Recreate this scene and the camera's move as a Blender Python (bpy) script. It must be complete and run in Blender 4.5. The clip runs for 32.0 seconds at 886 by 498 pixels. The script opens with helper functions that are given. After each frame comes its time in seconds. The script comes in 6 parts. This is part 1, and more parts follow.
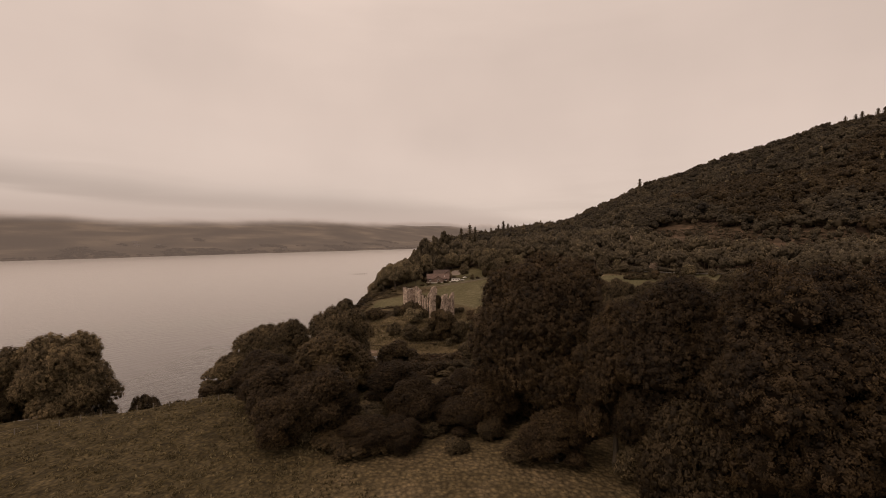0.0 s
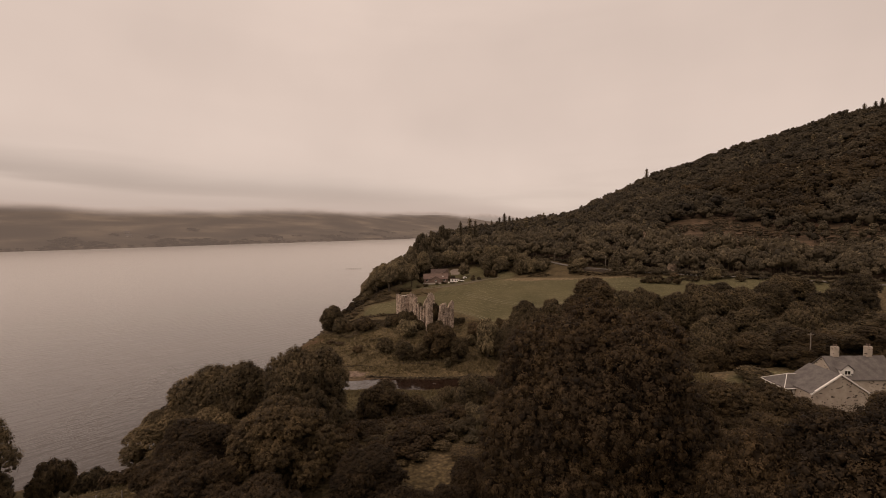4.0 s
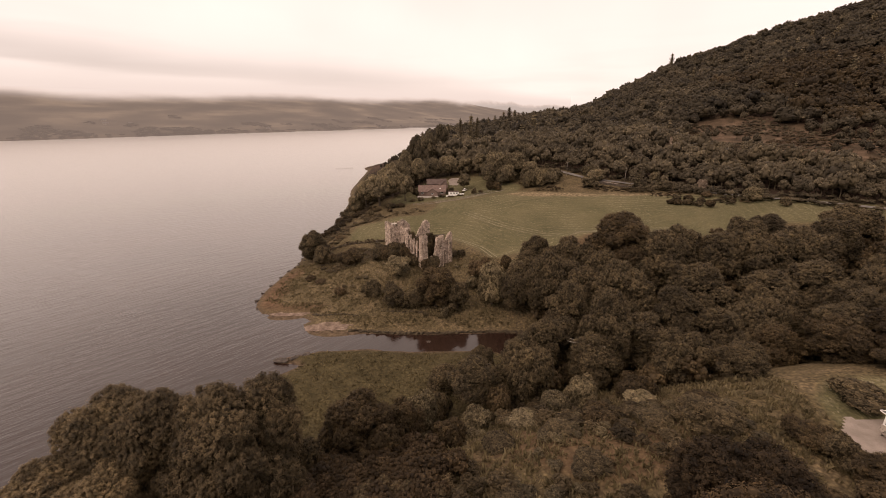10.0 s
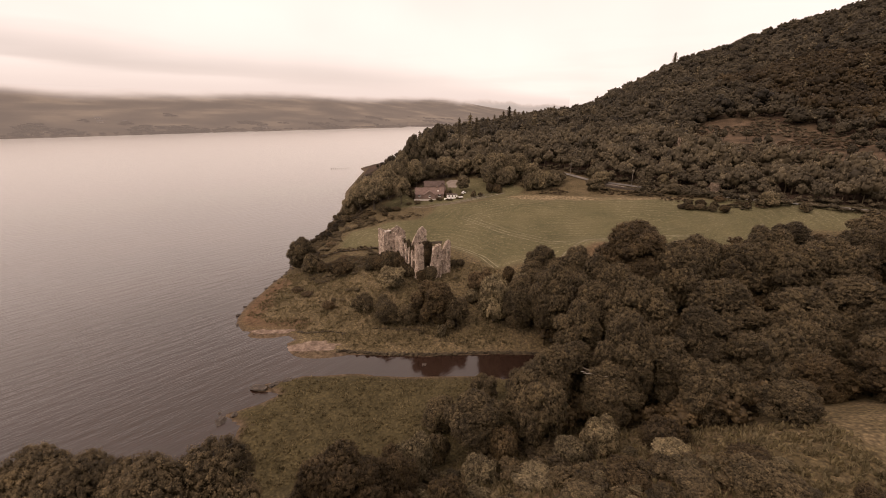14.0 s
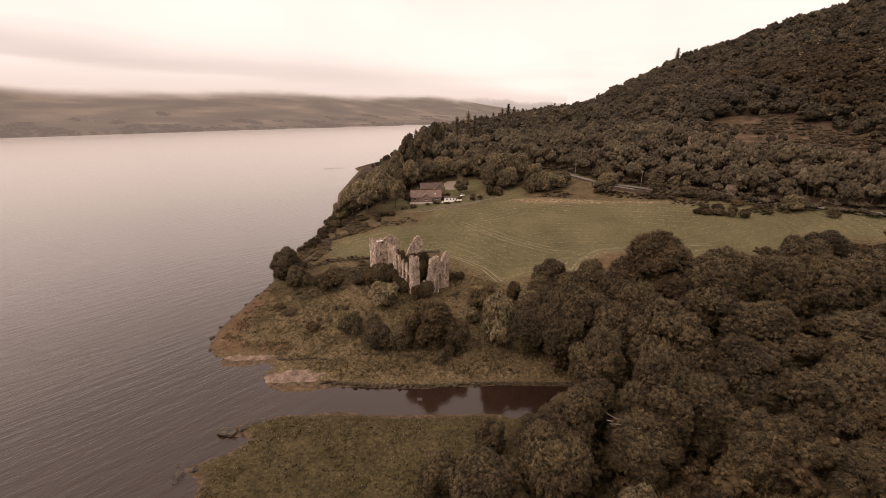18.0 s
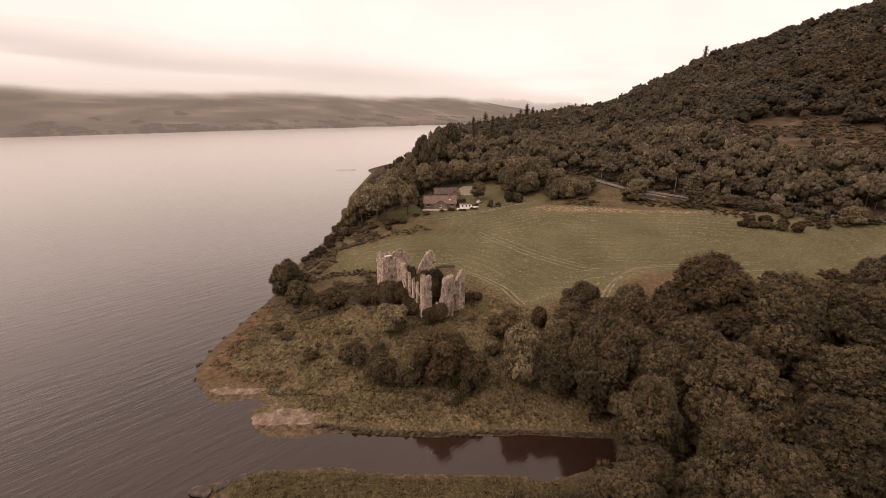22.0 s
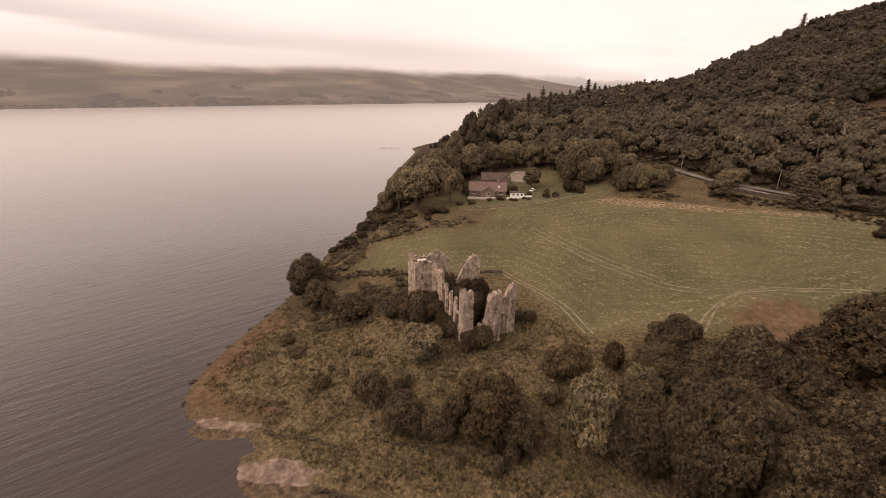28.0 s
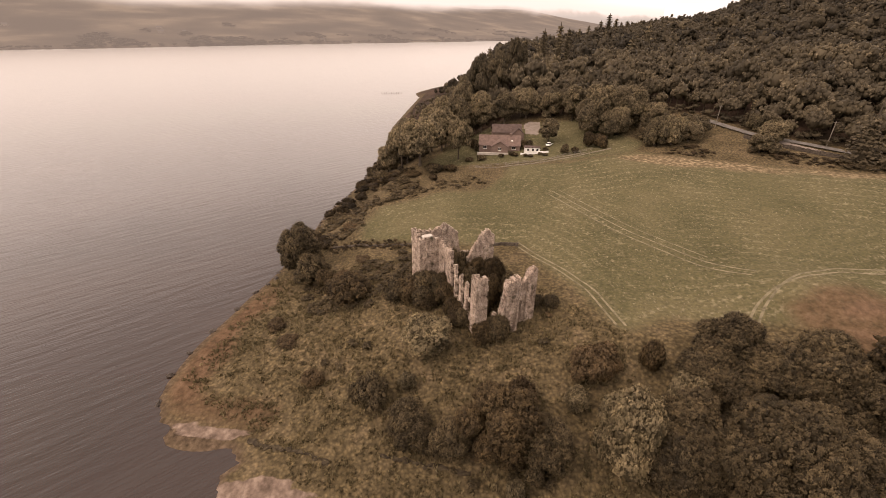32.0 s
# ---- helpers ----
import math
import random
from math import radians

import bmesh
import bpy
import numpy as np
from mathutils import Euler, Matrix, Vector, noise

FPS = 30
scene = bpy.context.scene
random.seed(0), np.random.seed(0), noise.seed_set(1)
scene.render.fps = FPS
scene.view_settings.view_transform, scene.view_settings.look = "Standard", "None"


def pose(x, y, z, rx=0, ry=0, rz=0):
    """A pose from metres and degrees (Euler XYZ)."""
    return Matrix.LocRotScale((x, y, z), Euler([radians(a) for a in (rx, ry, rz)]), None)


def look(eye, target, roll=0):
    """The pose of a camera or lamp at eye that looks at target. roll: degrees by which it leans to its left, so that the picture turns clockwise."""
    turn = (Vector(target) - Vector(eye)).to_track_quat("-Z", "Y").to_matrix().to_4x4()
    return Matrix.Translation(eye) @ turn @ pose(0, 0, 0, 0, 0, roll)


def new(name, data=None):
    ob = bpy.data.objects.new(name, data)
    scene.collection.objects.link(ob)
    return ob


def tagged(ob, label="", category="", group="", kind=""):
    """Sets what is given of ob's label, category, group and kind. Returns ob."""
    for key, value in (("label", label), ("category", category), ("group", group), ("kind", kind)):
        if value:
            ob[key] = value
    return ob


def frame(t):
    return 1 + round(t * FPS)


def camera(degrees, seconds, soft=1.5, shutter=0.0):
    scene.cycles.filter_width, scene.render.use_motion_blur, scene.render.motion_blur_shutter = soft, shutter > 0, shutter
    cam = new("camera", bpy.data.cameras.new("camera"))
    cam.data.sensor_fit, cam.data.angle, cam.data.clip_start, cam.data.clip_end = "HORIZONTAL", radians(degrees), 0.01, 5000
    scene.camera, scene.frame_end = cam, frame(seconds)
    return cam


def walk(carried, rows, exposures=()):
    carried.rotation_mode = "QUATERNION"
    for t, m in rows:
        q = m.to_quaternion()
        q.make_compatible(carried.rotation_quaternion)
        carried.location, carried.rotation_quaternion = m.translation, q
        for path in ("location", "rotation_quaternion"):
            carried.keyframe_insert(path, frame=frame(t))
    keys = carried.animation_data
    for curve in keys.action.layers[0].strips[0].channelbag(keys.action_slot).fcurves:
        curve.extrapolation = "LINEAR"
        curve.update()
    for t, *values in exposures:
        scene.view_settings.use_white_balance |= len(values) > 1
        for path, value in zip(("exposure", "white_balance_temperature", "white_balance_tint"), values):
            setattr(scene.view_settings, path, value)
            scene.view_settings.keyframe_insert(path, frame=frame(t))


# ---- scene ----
cam = camera(90.83, 32.0, soft=0.5)
PATH = [
    (0.0, pose(9.07, -225.54, 50.70, 88.554, 0.541, 0.646)),
    (0.5, pose(9.03, -222.10, 50.84, 88.394, 0.526, 0.656)),
    (1.0, pose(8.92, -218.52, 51.16, 88.455, 0.546, 0.669)),
    (1.5, pose(9.07, -215.01, 51.97, 88.470, 0.528, 0.802)),
    (2.0, pose(8.88, -211.39, 52.85, 88.466, 0.607, 0.616)),
    (2.5, pose(8.67, -207.96, 53.59, 88.672, 0.461, 0.581)),
    (3.0, pose(8.85, -204.42, 54.59, 88.619, 0.626, 0.513)),
    (3.5, pose(8.94, -201.04, 55.73, 88.013, 0.550, 0.500)),
    (5.5, pose(8.63, -188.22, 59.88, 82.333, 0.295, 0.201)),
    (6.0, pose(8.59, -184.99, 61.11, 79.901, 0.228, 0.141)),
    (6.5, pose(8.65, -181.87, 62.13, 77.274, 0.139, 0.113)),
    (7.0, pose(8.62, -178.55, 63.09, 74.674, 0.100, 0.081)),
    (7.5, pose(8.65, -175.51, 64.01, 72.799, 0.035, 0.088)),
    (8.0, pose(8.60, -172.26, 64.97, 72.310, -0.026, 0.057)),
    (8.5, pose(8.79, -169.26, 65.70, 72.259, 0.061, 0.120)),
    (9.0, pose(9.02, -166.59, 66.44, 72.392, 0.089, 0.135)),
    (9.5, pose(9.08, -164.37, 67.11, 72.473, 0.171, 0.204)),
    (10.0, pose(9.15, -162.51, 67.64, 72.614, 0.108, 0.216)),
    (10.5, pose(9.21, -160.83, 67.74, 72.712, 0.137, 0.215)),
    (11.0, pose(9.21, -159.12, 67.77, 72.706, 0.043, 0.245)),
    (11.5, pose(9.34, -157.47, 67.74, 72.724, 0.129, 0.232)),
    (12.0, pose(9.38, -155.91, 67.78, 72.701, 0.074, 0.237)),
    (12.5, pose(9.39, -154.31, 67.68, 72.631, 0.086, 0.205)),
    (13.0, pose(9.33, -152.56, 67.66, 72.575, 0.026, 0.142)),
    (13.5, pose(9.39, -150.81, 67.51, 72.527, 0.105, 0.059)),
    (14.0, pose(9.36, -149.00, 67.50, 72.507, -0.067, 0.028)),
    (14.5, pose(9.33, -147.22, 67.52, 72.411, -0.094, -0.045)),
    (16.5, pose(9.30, -139.26, 67.57, 72.208, 0.062, -0.305)),
    (17.0, pose(9.35, -136.96, 67.45, 72.246, 0.033, -0.362)),
    (17.5, pose(9.48, -134.86, 67.37, 72.264, 0.120, -0.326)),
    (18.0, pose(9.28, -132.68, 67.40, 72.253, 0.053, -0.364)),
    (18.5, pose(9.20, -130.53, 67.47, 72.309, 0.061, -0.282)),
    (19.0, pose(9.13, -128.33, 67.58, 72.305, 0.011, 0.183)),
    (19.5, pose(8.98, -126.24, 67.61, 72.343, -0.016, 0.553)),
    (20.0, pose(8.87, -123.98, 67.51, 72.337, -0.075, 1.045)),
    (20.5, pose(8.79, -121.93, 67.50, 72.231, -0.111, 1.316)),
    (21.0, pose(8.71, -119.74, 67.44, 72.273, -0.123, 1.437)),
    (21.5, pose(8.59, -117.57, 67.44, 72.271, -0.116, 1.464)),
    (22.0, pose(8.78, -115.40, 67.32, 72.294, -0.059, 1.547)),
    (22.5, pose(8.82, -113.27, 67.22, 72.407, -0.060, 1.624)),
    (23.0, pose(9.01, -110.84, 66.96, 72.347, -0.003, 1.747)),
    (23.5, pose(9.04, -108.47, 66.83, 72.329, -0.190, 1.968)),
    (24.0, pose(8.75, -106.43, 66.85, 71.662, -0.159, 2.419)),
    (24.5, pose(8.69, -104.50, 66.89, 69.977, -0.200, 3.001)),
    (25.0, pose(8.48, -102.37, 66.87, 69.408, -0.323, 3.614)),
    (25.5, pose(8.23, -100.10, 66.74, 69.308, -0.370, 4.246)),
    (27.5, pose(7.41, -89.97, 65.16, 69.578, -0.588, 7.410)),
    (28.0, pose(6.92, -87.83, 65.22, 69.557, -0.670, 7.756)),
    (28.5, pose(6.52, -85.95, 65.35, 69.494, -0.696, 7.988)),
    (29.0, pose(6.20, -83.91, 65.40, 69.581, -0.700, 8.162)),
    (29.5, pose(5.82, -82.00, 65.43, 69.480, -0.659, 8.247)),
    (30.0, pose(5.33, -79.92, 65.54, 69.381, -0.689, 8.315)),
    (30.5, pose(4.88, -77.86, 65.59, 69.410, -0.640, 8.323)),
    (31.0, pose(4.38, -75.73, 65.54, 68.325, -0.617, 8.310)),
    (31.5, pose(4.02, -73.65, 65.55, 64.840, -0.589, 8.245)),
    (32.0, pose(3.76, -71.30, 65.43, 62.622, -0.465, 8.355)),
]
walk(cam, PATH, [(0.0, -0.66, 8900, 29), (5.0, -0.62, 8900, 29), (6.0, -0.48, 8850, 29), (8.0, 0.10, 8350, 29), (29.0, 0.14, 8350, 29), (31.0, 0.24, 8350, 29), (32.0, 0.46, 8350, 27.5)])

# ---- world and light: an overcast, late afternoon sky ----
SUN_ELEV, SUN_AZ = radians(48), radians(238)
world = bpy.data.worlds.new("overcast_sky")
scene.world = world
world.use_nodes = True
wn, wl = world.node_tree.nodes, world.node_tree.links
wn.clear()


def wnode(kind, **at):
    n = wn.new(kind)
    for k, v in at.items():
        n.inputs[k.replace("_", " ")].default_value = v
    return n


w_out = wn.new("ShaderNodeOutputWorld")
sky = wn.new("ShaderNodeTexSky")
sky.sky_type, sky.sun_disc = "NISHITA", False
sky.sun_elevation, sky.sun_rotation = SUN_ELEV, SUN_AZ
bg_sky = wnode("ShaderNodeBackground", Strength=0.05)
pale_sky = wnode("ShaderNodeHueSaturation", Saturation=0.15)
wl.new(sky.outputs[0], pale_sky.inputs["Color"])
wl.new(pale_sky.outputs[0], bg_sky.inputs[0])
coord = wn.new("ShaderNodeTexCoord")
split = wn.new("ShaderNodeSeparateXYZ")
wl.new(coord.outputs["Generated"], split.inputs[0])
# cloud decks: height in the sky sets the tone, long flat noise breaks it up
stretch = wn.new("ShaderNodeMapping")
stretch.inputs["Scale"].default_value = (1.6, 1.6, 11.0)
stretch.inputs["Rotation"].default_value = (radians(3), radians(-5), 0)
wl.new(coord.outputs["Generated"], stretch.inputs[0])
deck = wnode("ShaderNodeTexNoise", Scale=1.5, Detail=5.0, Roughness=0.5)
wl.new(stretch.outputs[0], deck.inputs["Vector"])
shift = wn.new("ShaderNodeMath")
shift.operation = "MULTIPLY_ADD"
shift.inputs[1].default_value = 0.13
wl.new(deck.outputs["Fac"], shift.inputs[0])
wl.new(split.outputs["Z"], shift.inputs[2])
ramp = wn.new("ShaderNodeValToRGB")
ramp.color_ramp.interpolation = "B_SPLINE"
el = ramp.color_ramp.elements
el[0].position, el[0].color = 0.0, (0.47, 0.47, 0.47, 1)
el[1].position, el[1].color = 1.0, (1.2, 1.2, 1.2, 1)
for p, c in ((0.05, 0.52), (0.085, 0.63), (0.115, 0.64), (0.15, 0.65), (0.19, 0.66), (0.26, 0.66), (0.36, 0.69), (0.50, 0.72), (0.68, 1.05)):
    e = el.new(p)
    cool = 1 - min(p / 0.3, 1.0)
    e.color = ((0.955 - 0.05 * cool) * c, c, (1.02 + 0.03 * cool) * c, 1)
wl.new(shift.outputs[0], ramp.inputs[0])
puff = wnode("ShaderNodeTexNoise", Scale=2.2, Detail=4.0)
wl.new(coord.outputs["Generated"], puff.inputs["Vector"])
pm = wn.new("ShaderNodeMapRange")
pm.inputs["From Min"].default_value, pm.inputs["From Max"].default_value = 0.3, 0.7
pm.inputs["To Min"].default_value, pm.inputs["To Max"].default_value = 0.92, 1.08
wl.new(puff.outputs["Fac"], pm.inputs["Value"])
# long streaks in the cloud sheet, running away to the north-east
sheet = wn.new("ShaderNodeMath")
sheet.operation, sheet.inputs[1].default_value = "ADD", 0.10
wl.new(split.outputs["Z"], sheet.inputs[0])
flat = wn.new("ShaderNodeVectorMath")
flat.operation = "DIVIDE"
wl.new(coord.outputs["Generated"], flat.inputs[0])
wl.new(sheet.outputs[0], flat.inputs[1])
lay = wn.new("ShaderNodeMapping")
lay.vector_type = "TEXTURE"
lay.inputs["Rotation"].default_value = (0, 0, radians(-30))
lay.inputs["Scale"].default_value = (2.6, 9.0, 1000.0)
wl.new(flat.outputs[0], lay.inputs[0])
streak = wnode("ShaderNodeTexNoise", Scale=1.0, Detail=3.0, Roughness=0.45)
wl.new(lay.outputs[0], streak.inputs["Vector"])
sm = wn.new("ShaderNodeMapRange")
sm.inputs["From Min"].default_value, sm.inputs["From Max"].default_value = 0.3, 0.7
sm.inputs["To Min"].default_value, sm.inputs["To Max"].default_value = 0.90, 1.10
wl.new(streak.outputs["Fac"], sm.inputs["Value"])


def sky_math(op, a, b_=0.0, c=0.0):
    m = wn.new("ShaderNodeMath")
    m.operation = op
    for k, v in enumerate((a, b_, c)):
        if isinstance(v, (int, float)):
            m.inputs[k].default_value = v
        else:
            wl.new(v, m.inputs[k])
    return m.outputs[0]


def sky_step(value, a, b_, lo=0.0, hi=1.0):
    m = wn.new("ShaderNodeMapRange")
    m.interpolation_type = "SMOOTHSTEP"
    for k, v in enumerate((a, b_, lo, hi), 1):
        m.inputs[k].default_value = v
    wl.new(value, m.inputs[0])
    return m.outputs[0]


# a dark bar of cloud over the far shore, sinking towards the north and torn along its length
aside = sky_math("DIVIDE", split.outputs["X"], sky_math("MAXIMUM", split.outputs["Y"], 0.15))
torn = wnode("ShaderNodeTexNoise", Scale=1.0, Detail=4.0, Roughness=0.5)
grain = wn.new("ShaderNodeMapping")
grain.inputs["Scale"].default_value = (2.5, 2.5, 26.0)
grain.inputs["Rotation"].default_value = (0, radians(-3), 0)
wl.new(coord.outputs["Generated"], grain.inputs[0])
wl.new(grain.outputs[0], torn.inputs["Vector"])
rise_ = sky_math("ADD", sky_math("SUBTRACT", split.outputs["Z"], sky_math("MULTIPLY_ADD", aside, -0.054, 0.047)), sky_math("MULTIPLY_ADD", torn.outputs["Fac"], 0.05, -0.025))
bar = sky_math("MULTIPLY", sky_step(rise_, -0.022, -0.004), sky_step(rise_, 0.0, 0.05, 1.0, 0.0))
bar = sky_math("MULTIPLY", bar, sky_step(aside, -0.25, 0.12, 1.0, 0.0))
veins = sky_math("MULTIPLY", sky_step(torn.outputs["Fac"], 0.4, 0.7), sky_step(split.outputs["Z"], 0.02, 0.22, 0.12, 0.0))
dim = sky_math("SUBTRACT", sky_math("MULTIPLY_ADD", bar, -0.33, 1.0), veins)
sheen_ = wn.new("ShaderNodeMath")
sheen_.operation = "MULTIPLY"
wl.new(sky_math("MULTIPLY", pm.outputs[0], sm.outputs[0]), sheen_.inputs[0])
wl.new(dim, sheen_.inputs[1])
bg_cloud = wn.new("ShaderNodeBackground")
wl.new(ramp.outputs[0], bg_cloud.inputs[0])
wl.new(sheen_.outputs[0], bg_cloud.inputs[1])
w_add = wn.new("ShaderNodeAddShader")
wl.new(bg_sky.outputs[0], w_add.inputs[0])
wl.new(bg_cloud.outputs[0], w_add.inputs[1])
wl.new(w_add.outputs[0], w_out.inputs[0])

sun = new("sun", bpy.data.lights.new("sun", "SUN"))
sun.data.energy, sun.data.angle, sun.data.color = 1.0, radians(25), (1, 0.95, 0.88)
sun.matrix_world = look((0, 0, 0), (-math.sin(SUN_AZ), -math.cos(SUN_AZ), -math.tan(SUN_ELEV)))


# ---- materials ----
def material(name, rough=0.9, spec=0.2):
    m = bpy.data.materials.new(name)
    m.use_nodes = True
    b = m.node_tree.nodes["Principled BSDF"]
    b.inputs["Roughness"].default_value = rough
    b.inputs["Specular IOR Level"].default_value = spec
    return m, m.node_tree.nodes, m.node_tree.links, b


def noise_mix(nodes, links, colours, scale, detail=6.0, where="Object", low=0.3, high=0.7, squash=(1, 1, 1), turn=0.0):
    """A colour that runs through the given ones with a noise of that scale."""
    c = nodes.new("ShaderNodeTexCoord")
    mp = nodes.new("ShaderNodeMapping")
    mp.vector_type = "TEXTURE"
    mp.inputs["Scale"].default_value = [1 / v for v in squash]
    mp.inputs["Rotation"].default_value = (0, 0, radians(turn))
    links.new(c.outputs[where], mp.inputs[0])
    n = nodes.new("ShaderNodeTexNoise")
    n.inputs["Scale"].default_value, n.inputs["Detail"].default_value = scale, detail
    links.new(mp.outputs[0], n.inputs["Vector"])
    r = nodes.new("ShaderNodeValToRGB")
    e = r.color_ramp.elements
    e[0].position, e[1].position = low, high
    e[0].color, e[1].color = (*colours[0], 1), (*colours[-1], 1)
    for k, col in enumerate(colours[1:-1], 1):
        x = e.new(low + (high - low) * k / (len(colours) - 1))
        x.color = (*col, 1)
    links.new(n.outputs["Fac"], r.inputs[0])
    return r.outputs[0], n.outputs["Fac"]


def mix(nodes, links, fac, a, b, mode="MIX"):
    m = nodes.new("ShaderNodeMix")
    m.data_type, m.blend_type = "RGBA", mode
    for sock, val in ((m.inputs[0], fac), (m.inputs[6], a), (m.inputs[7], b)):
        if hasattr(val, "is_linked"):
            links.new(val, sock)
        else:
            sock.default_value = val if isinstance(val, (int, float)) else (*val, 1)
    return m.outputs[2]


def bump(nodes, links, bsdf, height, strength=0.5, distance=0.1):
    b = nodes.new("ShaderNodeBump")
    b.inputs["Strength"].default_value, b.inputs["Distance"].default_value = strength, distance
    links.new(height, b.inputs["Height"])
    links.new(b.outputs[0], bsdf.inputs["Normal"])


def plain(name, colours, scale, rough=0.85, relief=0.0, fine=None, spec=0.2, squash=(1, 1, 1)):
    m, n, l, b = material(name, rough, spec)
    col, fac = noise_mix(n, l, colours, scale, squash=squash)
    if fine:
        c2, f2 = noise_mix(n, l, [(0.75,) * 3, (1.15,) * 3], fine)
        col = mix(n, l, 0.8, col, c2, "MULTIPLY")
        fac = f2
    l.new(col, b.inputs["Base Color"])
    if relief:
        bump(n, l, b, fac, 0.6, relief)
    return m


def leaf_material(name, dark, light, tint=0.3, grain=1.7):
    """Foliage: each tree and each spray of leaves has its own shade, inner foliage painted darker; leaves let some
    light through.
    """
    m, n, l, b = material(name, 0.6, 0.2)
    info = n.new("ShaderNodeObjectInfo")
    spray = n.new("ShaderNodeAttribute")
    spray.attribute_name = "spray"
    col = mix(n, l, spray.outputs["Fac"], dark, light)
    bough, _ = noise_mix(n, l, [(0.62, 0.62, 0.62), (1.0, 1.0, 1.0), (1.38, 1.36, 1.3)], grain, 4.0)
    col = mix(n, l, 0.85, col, bough, "MULTIPLY")
    patch_, _ = noise_mix(n, l, [(0.7, 0.7, 0.7), (1.3, 1.26, 1.18)], 0.18 * grain, 3.0)
    col = mix(n, l, 0.8, col, patch_, "MULTIPLY")
    # trees that are joined into one wood carry their own shade
    own = n.new("ShaderNodeAttribute")
    own.attribute_name = "shade"
    tree = n.new("ShaderNodeMapRange")
    tree.inputs["To Min"].default_value, tree.inputs["To Max"].default_value = 1 - tint, 1 + tint
    l.new(info.outputs["Random"], tree.inputs["Value"])
    lift = n.new("ShaderNodeMath")
    lift.operation = "ADD"
    l.new(own.outputs["Fac"], lift.inputs[0])
    l.new(tree.outputs[0], lift.inputs[1])
    grey = n.new("ShaderNodeCombineColor")
    for k in range(3):
        l.new(lift.outputs[0], grey.inputs[k])
    col = mix(n, l, 1.0, col, grey.outputs[0], "MULTIPLY")
    l.new(col, b.inputs["Base Color"])
    tr = n.new("ShaderNodeBsdfTranslucent")
    l.new(col, tr.inputs[0])
    mx = n.new("ShaderNodeMixShader")
    mx.inputs[0].default_value = 0.36
    l.new(b.outputs[0], mx.inputs[1])
    l.new(tr.outputs[0], mx.inputs[2])
    l.new(mx.outputs[0], n["Material Output"].inputs[0])
    return m


M_LEAF = leaf_material("broadleaf_foliage", (0.030, 0.023, 0.013), (0.165, 0.126, 0.074))
M_LEAF_WOOD = leaf_material("woodland_foliage", (0.042, 0.034, 0.022), (0.176, 0.142, 0.094), 0.3, 0.22)
M_LEAF_ASH = leaf_material("ash_foliage", (0.016, 0.0105, 0.0055), (0.096, 0.064, 0.034))
M_LEAF_SHORE = leaf_material("shore_ash_foliage", (0.045, 0.034, 0.019), (0.225, 0.168, 0.098))
M_LEAF_PALE = leaf_material("pale_willow_foliage", (0.060, 0.048, 0.028), (0.275, 0.222, 0.138))
M_LEAF_DARK = leaf_material("dark_foliage", (0.030, 0.021, 0.011), (0.122, 0.086, 0.046))
M_NEEDLE = leaf_material("conifer_needles", (0.06, 0.048, 0.03), (0.20, 0.16, 0.102))
M_LEAF_OAK = leaf_material("shore_oak_foliage", (0.066, 0.053, 0.032), (0.285, 0.228, 0.144))
M_SPRUCE = leaf_material("pale_spruce_needles", (0.075, 0.060, 0.038), (0.200, 0.160, 0.105))
M_HEATH = leaf_material("rusty_heath_scrub", (0.058, 0.040, 0.022), (0.168, 0.116, 0.066))
M_BLOSSOM = leaf_material("pale_flowering_shrub", (0.240, 0.181, 0.134), (0.457, 0.352, 0.276))
M_GRASS = leaf_material("rough_grass_blades", (0.09, 0.072, 0.038), (0.205, 0.166, 0.098), 0.1)
M_BARK = plain("bark", [(0.05, 0.038, 0.028), (0.13, 0.105, 0.08)], 3.0, 0.95, 0.03, squash=(1, 1, 0.2))
M_BARK_PALE = plain("pale_bark", [(0.16, 0.14, 0.115), (0.34, 0.31, 0.26)], 3.0, 0.9, 0.02, squash=(1, 1, 0.2))


# ---- the lie of the land ----
# shore of the near land, from far up the loch down to behind the camera; the land lies to its east
SHORE = [(700, 2600), (260, 1500), (90, 900), (-30, 560), (-82, 440), (-94, 402), (-84, 376), (-76, 232), (-66, 180), (-60, 110),
         (-62, 78), (-59.2, 32), (-61, 10), (-61.6, -2), (-61.2, -10), (-59.6, -17), (-55, -22.6), (-45, -24.7), (-39, -25.5),
         (-36, -28.5), (-38, -31), (-36, -34.6), (-20, -36.4), (-8, -37.7), (5.5, -37.9), (25, -36.5), (38, -37), (62, -39), (62, -43), (40, -44.5), (33, -47.5),
         (26, -49.5), (20, -48), (-1.6, -48.8), (-14, -47.3), (-28, -48.3), (-36, -52), (-31, -56), (-35, -60), (-41, -63.5),
         (-36, -67), (-34, -77), (-40, -90), (-55, -101), (-65, -105.5), (-84, -106), (-110, -116), (-170, -160), (-400, -420), (-900, -1500)]
# shore across the loch; the land lies to its west
FAR_SHORE = [(-3200, -1500), (-1900, 100), (-1150, 930), (-720, 1360), (-400, 1640), (0, 2010), (230, 2380), (500, 3100), (1300, 4600)]


